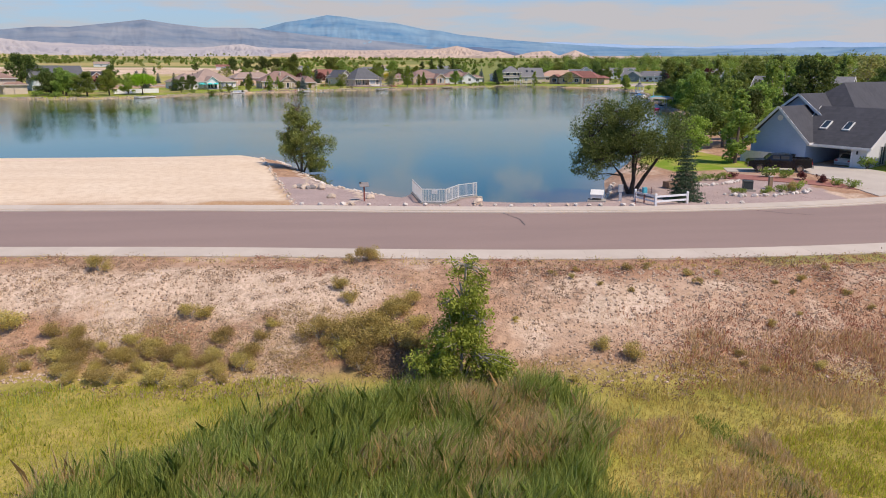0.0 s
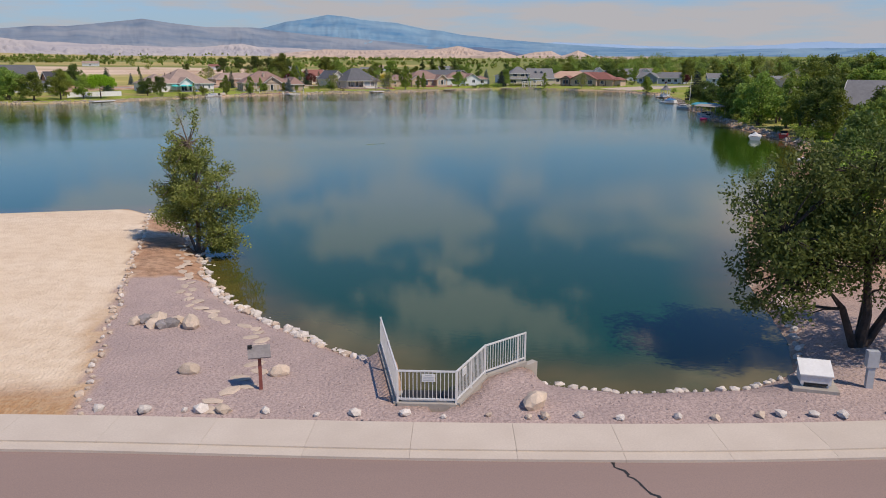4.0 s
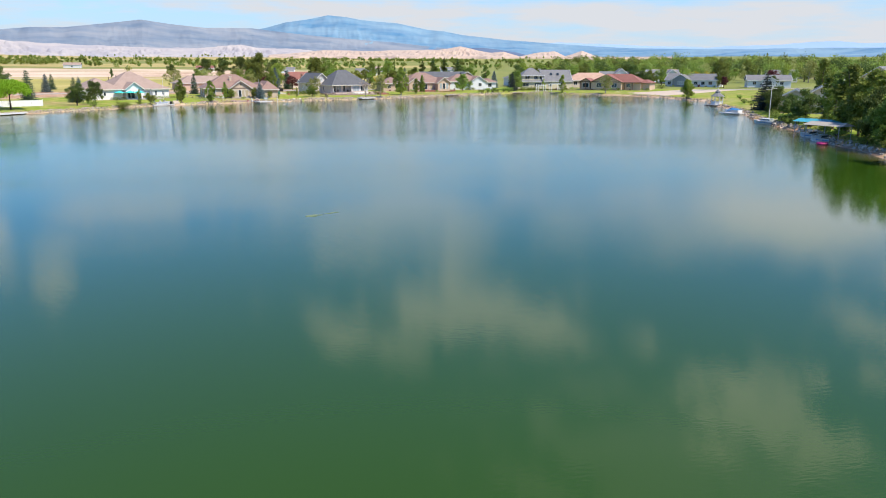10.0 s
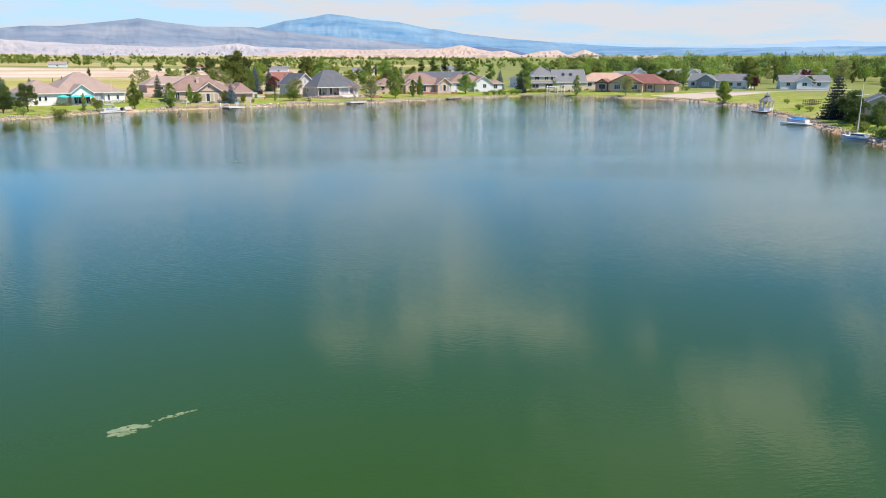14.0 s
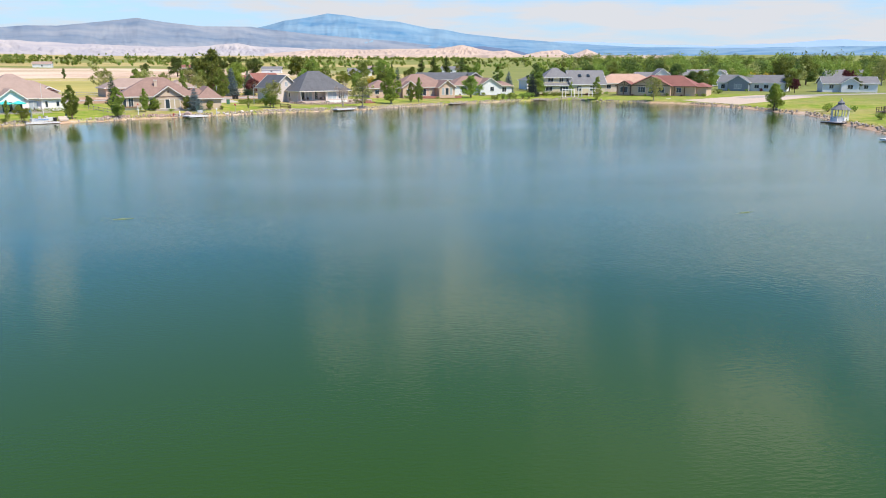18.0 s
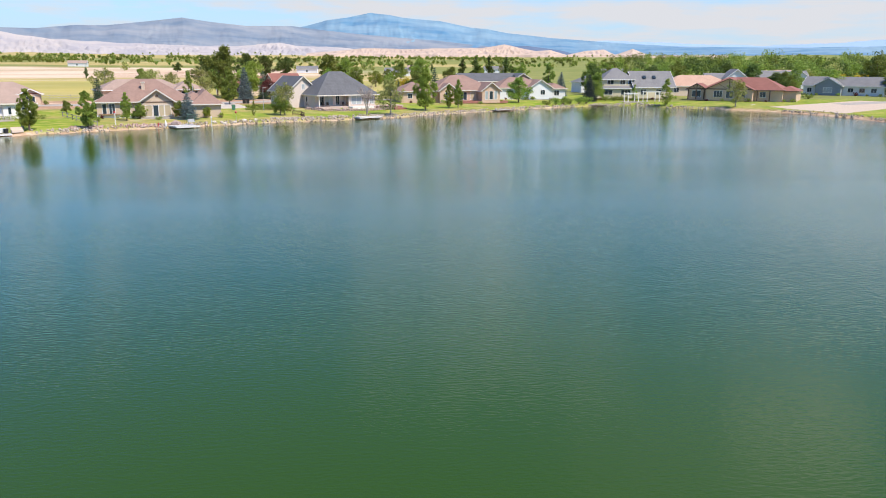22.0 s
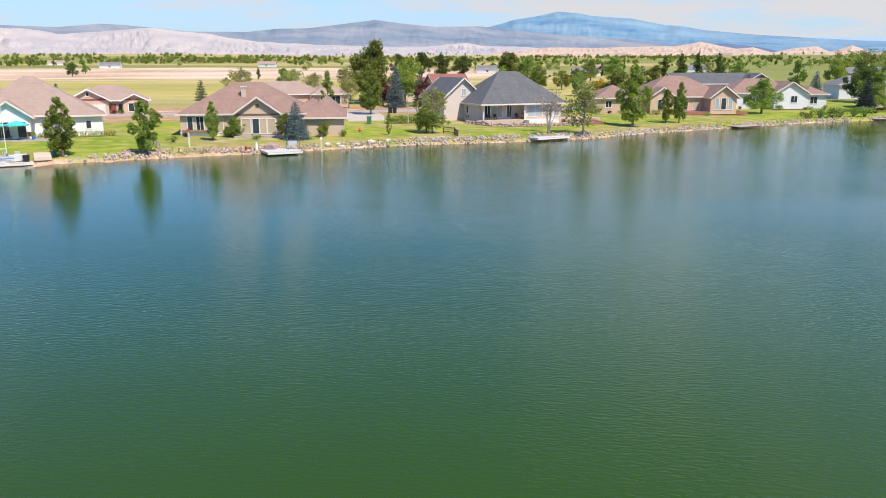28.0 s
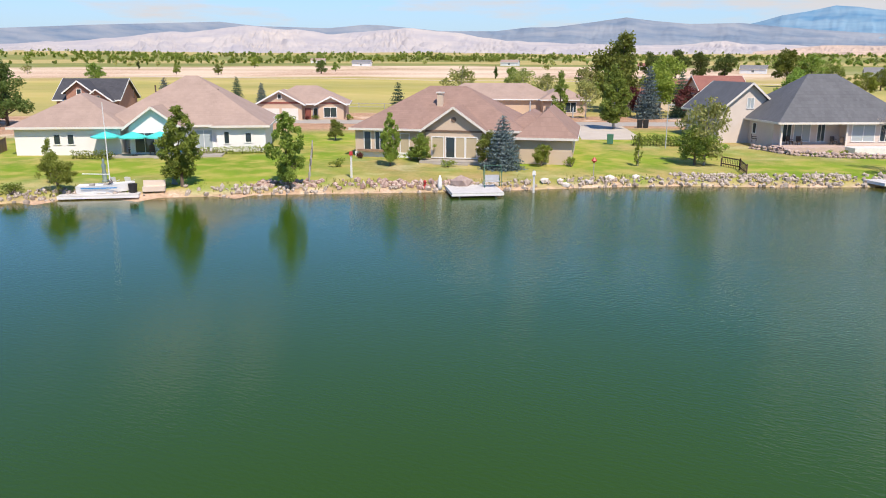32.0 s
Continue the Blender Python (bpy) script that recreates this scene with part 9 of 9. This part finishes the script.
# street behind the lakefront
drape("street", [(-95, 352), (-6, 398), (-9, 404), (-98, 358)], "concrete_grey", 0.06, "pale street behind the lakefront houses", "street", 40, 3)
drape("street", [(-9, 397), (60, 428), (58, 434), (-12, 404)], "concrete_grey", 0.06, "pale street behind the lakefront houses", "street", 40, 3)
drape("driveway", [(-16, 372), (-9, 376), (-16, 392), (-23, 389)], "drive", 0.07, "concrete driveway of the tan house", "driveway")
drape("lane", [(150, 392), (225, 410), (225, 417), (150, 399)], "concrete_grey", 0.06, "grey lane by the vacant lot", "lane", 30, 3)
drape("dirt_track", [(-330, 560), (60, 640), (58, 645), (-332, 565)], "concrete", 0.10, "pale dirt track between the fields", "track", 40, 3)
drape("bare_lot", [(134, 366), (176, 392), (164, 408), (128, 392)], "rock_tan", 0.04, "bare tan vacant lot", "lot", 14, 10)

# terraced garden wall of the grey-roofed house
gw = thing("garden_wall", 0, 0, 0, 0, "curved dry-stone retaining wall of reddish boulders", "wall", kind="structure")
arc = [in_house(C, u, v) for u, v in ((-3.0, 2.5), (-1.0, -3.0), (3.0, -5.6), (8.0, -6.6), (13.0, -6.2), (16.5, -5.0))]
for k, (x, y, a) in enumerate(along([(q.x, q.y) for q in arc], 0.42)):
    for lay in range(2):
        rock("rock", ROCKS["rock_mauve"], x + RRNG.uniform(-0.15, 0.15), y + RRNG.uniform(-0.15, 0.15) + 0.25 * lay, RRNG.uniform(0.22, 0.36), gw, 0.35, None, ground_z(x, y) + 0.28 * lay)
for u, v, k, h in ((-1.2, -1.2, "bush_red", 1.0), (5.0, -3.8, "bush_light", 0.8), (3.2, -3.2, "bush_light", 0.7), (14.0, -2.4, "bush_red", 0.8), (16.2, -2.8, "bush", 0.9), (15.6, -5.6, "bush_red", 0.9), (-6.5, 2.0, "bush_light", 0.9), (1.0, -4.0, "bush", 0.6), (10, -4.6, "bush_light", 0.6), (12.5, -4.4, "bush", 0.6)):
    q = in_house(C, u, v)
    plant(k, q.x, q.y, h, None, "on the terraced bank", 1.0, "terrace shrubs")


# ---- hedges, trees and woods ----
def hedge(points, w, h, label, mat="leaf", seed=1):
    e = thing("hedge", 0, 0, 0, 0, label, "hedge")
    rng = np.random.default_rng(seed)
    cs, sh = [], Shape()
    for (x, y, a) in along(points, 0.35):
        z = ground_z(x, y)
        n = int(60 * w * h)
        q = np.column_stack([rng.uniform(-w / 2, w / 2, n), rng.uniform(-0.3, 0.3, n), rng.uniform(0.05, h, n) * rng.uniform(0.9, 1.08)])
        c, s = math.cos(a), math.sin(a)
        cs.append(np.column_stack([x - s * q[:, 0] + c * q[:, 1], y + c * q[:, 0] + s * q[:, 1], z + q[:, 2]]))
        sh.tube([(x, y, z - 0.1), (x, y, z + h * 0.7)], 0.03, 4)
    part("underwood", sh, M["bark_dark"], e)
    part("foliage", poly_mesh("foliage", leaves(rng, np.concatenate(cs), 0.11), 4, M[mat]), None, e)
    return e


jh = [in_house(J, u, v) for u, v in ((5.2, -2.6), (9.6, -3.4))]
hedge([(q.x, q.y) for q in jh], 0.8, 0.9, "clipped yellow-green hedge by the terrace", "leaf_light", 2)
jh = [in_house(J, u, v) for u, v in ((16.5, -0.6), (26.5, 0.2))]
hedge([(q.x, q.y) for q in jh], 0.8, 0.8, "clipped yellow-green hedge along the white house", "leaf_light", 3)
hedge([(-8.5, 369.5), (1.0, 374.0)], 1.2, 1.3, "dark green hedge by the side garden", "leaf", 4)
for k, (x, y) in enumerate(((69, 404.5), (72, 406.2), (74.6, 407.6), (77, 410), (80, 411.5), (82.5, 412.6))):
    plant("bush", x, y, 2.0 + 0.3 * (k % 3), None, "above the gravel beach", 1.1, "shore shrubs")

for h_ob, spots in ((W, ((2, 0.9), (5.5, 0.8), (8.4, 0.6), (10.4, -1.0), (16.4, -1.0), (18.4, 0.7), (21.8, 0.7))), (E2, ((-1.0, -1.2), (1.4, -1.3), (5.6, -1.4), (7.4, -1.2), (12.8, -1.7), (17.6, -1.8), (22.4, -1.8), (25.6, -1.0))),
                    (I2, ((6.6, -3.4), (11.4, -3.6), (15.0, -3.5), (18.8, -3.4), (23.4, -1.4), (28.2, 0.5), (30.4, 0.4))), (G, ((1.0, -1.0), (5.2, -3.6), (12.0, -3.6), (16.8, -1.0), (20.4, -1.1), (24.2, -1.0))),
                    (D, ((2.4, 0.0), (5.0, 0.1), (8.6, 0.0), (12.0, -0.8), (15.6, -0.9), (22.2, -2.4), (29.2, -1.2))), (P, ((7.2, -1.6), (8.6, -1.5), (13.9, -1.8))), (A, ((1.0, -1.3), (4.8, -1.2), (6.6, -1.4), (7.6, -1.8), (15.2, -1.2), (16.2, 0.2), (23.6, -2.0)))):
    for k, (u, v) in enumerate(spots):
        q = in_house(h_ob, u, v)
        plant(("bush", "bush_light", "bush", "bush_red")[(k * 3 + len(spots)) % 4], q.x, q.y, 0.8 + 0.22 * ((k * 5) % 4), None, "against the house wall", 1.1, "foundation shrubs")

SHORE_TREES = [
    ("oval", -36.0, 322.4, 7.2, 1.05), ("oval", -28.2, 327.2, 6.9, 1.0), ("broad_light", -43.2, 315.6, 3.6, 1.0), ("tall_light", -46.6, 317.4, 4.0, 0.8),
    ("oval", -26.0, 340.6, 5.6, 0.80), ("broad", -24.6, 344.6, 3.2, 1.1), ("broad", -17.4, 345.6, 3.8, 1.0), ("spruce_blue", -15.4, 344.8, 5.3, 1.35), ("broad_light", -12.6, 348.4, 2.7, 1.0),
    ("olive", 1.9, 357.6, 7.8, 0.85), ("broad", 1.0, 357.2, 4.4, 1.25), ("tall_light", -4.0, 353.6, 3.4, 0.7), ("olive", 24.9, 362.4, 8.9, 0.95), ("oval_light", 33.4, 377.5, 10.6, 1.15),
    ("oval", 39.8, 385.4, 6.3, 0.85), ("oval_dark", 42.2, 386.2, 7.5, 0.85), ("broad", 62.4, 413.4, 7.6, 1.25), ("bush_light", -30.4, 337.5, 1.0, 1.2), ("bush", -20.6, 343.0, 1.0, 1.2), ("broad", -43.0, 354.6, 2.8, 1.1),
    ("bush", -60.0, 345.5, 3.2, 1.0), ("spruce", -40.5, 366.0, 7.0, 0.9), ("spruce", -100, 398, 6, 1.0), ("spruce_blue", -88, 392, 5, 1.0), ("spruce_blue", -92.5, 372.0, 6.5, 1.0), ("broad_dark", -96.0, 345.0, 10.0, 0.95), ("red", -103, 348.0, 4.5, 1.1),
    ("spruce_blue", -16.4, 409.8, 9.0, 1.0), ("spruce", -12.0, 415.5, 8.0, 1.0), ("red", -9.6, 411.0, 6.4, 1.1), ("oval_dark", -16.0, 387.0, 9.6, 1.15), ("broad", -24.5, 421, 15.5, 0.85), ("broad_light", -17.5, 424, 12.5, 0.9), ("spruce", -6.2, 417.5, 6.5, 1.0),
    ("red", -20.5, 414, 6.0, 1.0), ("olive", -60, 424, 9.5, 1.0), ("olive", -48, 430, 9.0, 1.1), ("olive", -41, 426, 8.0, 0.9), ("broad", -52, 434, 8.5, 1.0), ("broad", -29, 432, 11, 0.9), ("olive", -35, 436, 10, 1.0), ("olive", -26, 405, 8, 0.7), ("tall", -30.5, 404.5, 8.0, 1.0),
    ("broad", 6, 426, 9.0, 1.0), ("broad_light", 10, 430, 8.0, 1.0), ("spruce", 27.0, 415, 6.0, 0.8), ("broad", 33, 424, 8.5, 1.1), ("spruce", 38, 423, 9.5, 0.9), ("spruce_dark", 86, 423, 8.0, 1.1), ("broad", 89, 426.5, 9.0, 1.0), ("broad_dark", 96, 456, 11.5, 1.0),
    ("tall", 79, 452, 10.5, 1.2), ("spruce_blue", 82.5, 448, 8.0, 1.0), ("spruce", 66, 446, 7, 1.0), ("broad_light", 110, 456, 8, 1.0), ("spruce", 117, 460, 7, 1.0), ("tall_light", 104.6, 407.2, 7.5, 1.2), ("tall", 112.0, 437.0, 8.0, 1.2), ("tall_light", 101.5, 427.0, 5.0, 0.9), ("bush", 95, 427.0, 2.0, 1.2), ("bush", 92.0, 426.0, 2.2, 1.2), ("bush", 98.0, 426.4, 2.0, 1.1),
    ("olive", 119.5, 394.2, 8.2, 1.0), ("broad_light", 132.4, 344.6, 7.6, 0.85), ("tall_light", 133.4, 345.4, 6.5, 1.2), ("bush_light", 138, 330, 2.4, 1.2), ("bush", 143, 327, 1.8, 1.2), ("bush", 130, 300, 1.8, 1.1), ("bush", 128, 292, 1.6, 1.2),
    ("broad_dark", 151, 433, 8.5, 1.15), ("broad", 157, 440, 8.5, 1.0), ("bush", 155, 421, 2.4, 1.2), ("red", 186, 423.5, 6.0, 1.0), ("red", 223, 447, 9.0, 1.2), ("broad_dark", 211, 425, 6.0, 1.0), ("yellow", 195, 470, 8, 1.4), ("broad", 189, 432, 8.5, 1.0), ("broad_light", 178, 446, 9.0, 1.0),
    ("broad_dark", 119, 470, 8.0, 1.0), ("broad", 130, 480, 10.0, 1.0), ("broad_dark", 160, 470, 11.0, 1.0), ("spruce", 108, 474, 9.0, 1.0), ("broad", 172, 462, 10, 1.0),
    ("spruce_dark", 118.4, 268.5, 9.0, 1.25), ("broad_dark", 115.5, 259.5, 6.4, 1.2), ("broad_dark", 111.0, 251.5, 5.6, 1.2), ("broad_dark", 119.5, 264.5, 6.4, 1.2), ("broad_dark", 110.5, 244.5, 5.2, 1.2), ("bush", 104.8, 240.5, 1.8, 1.2), ("bush", 102, 226.5, 2.0, 1.2),
    ("tall", 94.5, 201.5, 11.0, 1.3), ("broad_dark", 90.5, 187.5, 8.5, 1.05), ("oval_light", 93.0, 194.0, 10.5, 1.2), ("oval", 87.0, 180.5, 9.0, 1.2), ("tall", 101.5, 217.0, 9.6, 1.2), ("tall", 98.0, 210.0, 9.8, 1.2), ("tall_light", 96.5, 203.5, 10.5, 1.5), ("broad_light", 94.0, 197.5, 9.5, 0.95), ("tall_light", 92.0, 190.5, 10.0, 1.4), ("broad", 89.5, 183.5, 8.5, 1.0), ("broad_light", 88.0, 176.0, 8.0, 0.9), ("broad", 82.5, 166.5, 10.0, 1.0), ("bush_light", 85.0, 178, 2.2, 1.3), ("bush_light", 83.5, 173.0, 1.8, 1.3), ("tall_light", 86, 159.0, 9.0, 1.2),
    ("broad_dark", 81.5, 147.0, 9.5, 1.05), ("broad", 79.0, 139.0, 7.5, 1.0), ("tall_light", 83.5, 129.5, 9.5, 1.1), ("broad_light", 82.0, 152.5, 8.0, 1.0), ("tall", 78, 126, 9.5, 1.1), ("broad_dark", 72.0, 120.0, 8.5, 1.0), ("spruce", 88, 122.0, 6.5, 1.2), ("broad", 66.0, 112.5, 7.5, 1.0), ("broad", 61.0, 101.5, 8.5, 1.0), ("broad_dark", 56.5, 96.5, 8.0, 1.0),
    ("tall", 45.2, 76.9, 7.6, 1.35), ("tall", 67.0, 108.5, 11.0, 0.9), ("tall_light", 86.0, 136.5, 10.5, 0.9), ("broad_dark", 46.2, 88.0, 7.5, 1.0), ("broad", 52.0, 93.0, 9.0, 1.0), ("broad_light", 43.5, 84.5, 5.5, 1.1), ("poplar", 176, 262, 13, 1.6), ("poplar", 181, 258, 14, 1.6), ("poplar", 128, 186, 11, 1.5),
    ("dome", -68.2, 284.0, 7.4, 0.95), ("broad_light", -72.0, 280.0, 8.0, 1.0), ("broad_light", -77.0, 275.5, 9.5, 1.0), ("broad", -83.0, 271.6, 8.5, 1.35), ("broad", -90.0, 272.5, 9.0, 1.4), ("broad_dark", -96.5, 275.5, 8.6, 1.4), ("broad", -94.0, 281.0, 9.5, 1.3), ("broad_dark", -116.0, 304, 14.5, 1.25), ("broad_dark", -99, 284, 9.5, 1.2), ("bush", -92, 268, 2.4, 1.4), ("bush", -86, 268, 2.2, 1.4), ("bush", -99, 270.5, 2.4, 1.4),
    ("spruce", -72.5, 306.0, 9.0, 1.0), ("broad_dark", -58.6, 301.5, 6.4, 1.0), ("broad_dark", -56.0, 308.0, 6.8, 1.0), ("bush", -47.8, 304.5, 2.6, 1.1), ("bush", -53.5, 299.0, 2.2, 1.1), ("broad_light", -82, 292, 8.0, 1.0), ("spruce", -64, 316, 7.0, 1.0), ("bush", -45.5, 313.0, 1.2, 1.3),
]
for kind, x, y, h, w in SHORE_TREES:
    plant(kind, x, y, h, None, "near the lake shore" if shore_distance(np.array([x]), np.array([y]))[0] < 16 else "among the houses", w)

# a leafless ornamental tree by the steps of the grey-roofed house
bare = thing("bare_tree", 19.6, 361.2, ground_z(19.6, 361.2), 0, "bare pinkish ornamental tree with fine twigs", "tree")
brng = np.random.default_rng(77)
tr_sh, tips = Shape(), []
for k in range(9):
    a = brng.uniform(0, 6.28)
    tip = (1.9 * math.cos(a) * brng.uniform(0.5, 1.2), 1.9 * math.sin(a) * brng.uniform(0.5, 1.2), brng.uniform(4.2, 6.6))
    tr_sh.tube([(0, 0, -0.2), (tip[0] * 0.25, tip[1] * 0.25, tip[2] * 0.4), tip], [0.09, 0.06, 0.015], 5)
    tips.append(tip)
part("trunk", tr_sh, M["bark_pale"], bare)
tc2 = in_lobes(brng, [(t[0], t[1], t[2] - 0.6, 1.0, 1.0, 1.2) for t in tips], 1500, 0.6)
part("crown", poly_mesh("crown", leaves(brng, tc2, 0.30, 0.07, -0.4), 4, M["twig"]), None, bare)

# a close belt of trees along the east shore
ebelt = random.Random(17)
for k in range(34):
    i = ebelt.uniform(4.4, 10.6)
    j = int(i)
    (ax, ay), (bx, by) = SHORE_EAST[j], SHORE_EAST[j + 1]
    x, y = ax + (bx - ax) * (i - j) + ebelt.uniform(5, 26), ay + (by - ay) * (i - j) + ebelt.uniform(-4, 4)
    if math.hypot(x - 92, y - 140) < 15 or math.hypot(x - 103, y - 178) < 11 or y > 228:
        continue
    plant(ebelt.choice(["broad", "broad_dark", "broad", "tall", "broad_light", "tall_light", "broad_dark"]), x, y, ebelt.uniform(6.5, 9.5), None, "near the lake shore", ebelt.uniform(0.9, 1.2))

for k in range(26):
    i = ebelt.uniform(4.2, 11.6)
    j = int(i)
    (ax, ay), (bx, by) = SHORE_EAST[j], SHORE_EAST[j + 1]
    plant(ebelt.choice(["bush", "bush_light", "bush"]), ax + (bx - ax) * (i - j) + ebelt.uniform(2.0, 4.5), ay + (by - ay) * (i - j), ebelt.uniform(1.2, 2.4), None, "on the lake bank", ebelt.uniform(1.0, 1.4), "bank shrubs")

# woods on the east shore and north-east
wr = random.Random(5)
HOUSE_SPOTS = [(184, 322, 16), (212, 565, 14), (270, 524, 14), (337, 614, 14), (308, 444, 14), (262, 394, 14), (172, 425, 18), (208, 432, 14), (145, 428, 24), (160, 475, 16), (60, 80, 24), (196, 395, 14), (92, 140, 17), (103, 178, 13), (122, 252, 14), (150, 285, 16)]
count = 0
while count < 150:
    if count < 85:
        x, y = wr.uniform(70, 300), wr.uniform(95, 345)
    else:
        x, y = wr.uniform(110, 520), wr.uniform(455, 760)
    d = float(shore_distance(np.array([x]), np.array([y]))[0])
    az_here = math.degrees(math.atan2(x - 15, y - 150))
    if d < 14 or any(math.hypot(x - a, y - b) < c for a, b, c in HOUSE_SPOTS):
        continue
    if count >= 85 and az_here < 14:
        continue
    kind = wr.choice(["broad", "broad", "broad_dark", "broad_dark", "tall", "broad_light", "tall_light", "spruce", "olive"])
    if wr.random() < 0.03:
        kind = "poplar"
    h = wr.uniform(8, 13.5) * (1.08 if x > 115 else 0.92) if count < 85 else wr.uniform(8.5, 14)
    plant(kind, x, y, h * (1.1 if kind == "poplar" else 1), None, "in the eastern woods", wr.uniform(0.9, 1.25), "eastern woods")
    count += 1

# scattered trees on the plain
for k in range(26):
    a, r = wr.uniform(-62, 16), wr.choice([330, 420, 520, 620, 700]) + wr.uniform(-25, 25)
    x, y = 15 + r * math.sin(radians(a)), 250 + r * math.cos(radians(a))
    kind = wr.choice(["broad", "broad_dark", "olive", "broad_light", "broad", "poplar"])
    if r < 400 and wr.random() < 0.7:
        continue
    plant(kind, x, y, wr.uniform(6, 10.5), None, "on the farmland", wr.uniform(0.9, 1.5) * (1.5 if kind == "poplar" else 1), "field trees")
for x, y, k, h in ((66, 640, "poplar", 16), (74, 642, "poplar", 17), (82, 640, "poplar", 18), (92, 642, "poplar", 17), (101, 640, "broad", 11), (40, 620, "broad", 13), (30, 640, "broad", 11), (-8, 600, "broad", 15), (0, 606, "broad", 13),
                   (-70, 700, "broad_dark", 16), (-84, 705, "broad_dark", 15), (-58, 703, "broad_dark", 15), (-96, 700, "broad_dark", 14), (-45, 700, "broad_dark", 14), (10, 520, "broad", 9.0), (18, 524, "broad_light", 8.0), (52, 540, "broad", 9), (130, 560, "broad", 9), (30, 470, "yellow", 5.5), (26, 474, "yellow", 5), (24, 468, "broad", 7)):
    plant(k, x, y, h * (0.85 if k == "poplar" else 1), None, "on the farmland", 2.0 if k == "poplar" else 1.1, "field trees")


def far_woods(name, label, seed, n, mat, r0, r1, a0, a1, hmin, hmax, size, k=70, clumps=0):
    """Woods far out on the plain: many crowns, each a few round lobes of leaf sprays; clumps gathers them into groves."""
    rng = np.random.default_rng(seed)
    if clumps:
        cr, ca = rng.uniform(r0, r1, clumps), rng.uniform(a0, a1, clumps)
        pick = rng.integers(0, clumps, n)
        r = cr[pick] + rng.normal(size=n) * 12
        a = np.radians(ca[pick] + rng.normal(size=n) * 1700.0 / r)
    else:
        r = rng.uniform(r0, r1, n)
        a = np.radians(rng.uniform(a0, a1, n) + 1.2 * np.sin(r / 90.0))
    x, y = 15 + r * np.sin(a), 250 + r * np.cos(a)
    h = rng.uniform(hmin, hmax, n)
    lobes = 6
    P = np.repeat(np.column_stack([x, y, heights(x, y)]), lobes, axis=0)
    H = np.repeat(h * rng.uniform(0.85, 1.1, n), lobes)
    W = np.repeat(rng.uniform(0.6, 1.15, n), lobes)
    lc = unit(rng, n * lobes) * rng.uniform(0.2, 0.75, (n * lobes, 1))
    LC = P + np.column_stack([lc[:, 0] * H * 0.36 * W, lc[:, 1] * H * 0.36 * W, H * (0.53 + 0.36 * lc[:, 2])])
    q = H * rng.uniform(0.14, 0.24, n * lobes)
    m = max(4, k // lobes)
    C, Q = np.repeat(LC, m, axis=0), np.repeat(q, m)
    u = unit(rng, len(C)) * (rng.uniform(0, 1, len(C)) ** 0.38 * Q)[:, None]
    C = C + u
    return tagged(new(name, poly_mesh(name, leaves(rng, C, size), 4, M[mat])), label, "woods", kind="stuff")


far_woods("far_woods", "dark tree lines across the valley floor", 201, 420, "leaf", 1000, 2000, -70, 20, 7, 14, 1.1, 100, 60)
far_woods("far_woods", "green tree lines across the valley floor", 202, 420, "leaf_mid", 900, 2500, -70, 20, 6, 13, 1.1, 100, 80)
far_woods("far_woods", "olive groves across the valley floor", 203, 90, "leaf_olive", 560, 1600, -66, 18, 6, 11, 0.8, 120, 26)
far_woods("far_woods", "dense woods to the north-east", 204, 230, "leaf", 560, 1200, 18, 66, 13, 23, 0.7, 300)
far_woods("far_woods", "dense dark woods to the north-east", 205, 200, "leaf_mid", 560, 1200, 18, 66, 13, 24, 0.7, 300)
far_woods("far_woods", "mixed woods to the north-east", 208, 210, "leaf", 330, 620, 21, 64, 8, 17, 0.46, 420)
far_woods("far_woods", "dark garden woods to the north-east", 209, 130, "leaf_dark", 330, 640, 22, 64, 8, 18, 0.46, 420)
far_woods("far_woods", "light green woods to the north-east", 206, 110, "leaf_light", 330, 900, 19, 62, 7, 15, 0.48, 380)
far_woods("far_woods", "olive woods to the north-east", 207, 110, "leaf_olive", 330, 900, 19, 62, 6, 14, 0.45, 380)

# hedgerows and shelter belts in lines across the valley
for q, (r0, a0, a1, n, mat, hh) in enumerate(((900, -60, -34, 60, "leaf", 8), (960, -14, 14, 90, "leaf", 9), (1150, -64, -10, 160, "leaf_mid", 10), (1300, -30, 16, 160, "leaf", 11), (1600, -66, 12, 260, "leaf_mid", 12), (1900, -66, 14, 260, "leaf", 13))):
    far_woods("shelter_belt", "line of bushy field trees across the valley", 220 + q, n, mat, r0, r0 + 26, a0, a1, hh * 0.4, hh * 1.1, 0.6 + r0 / 3000, 90, 14)
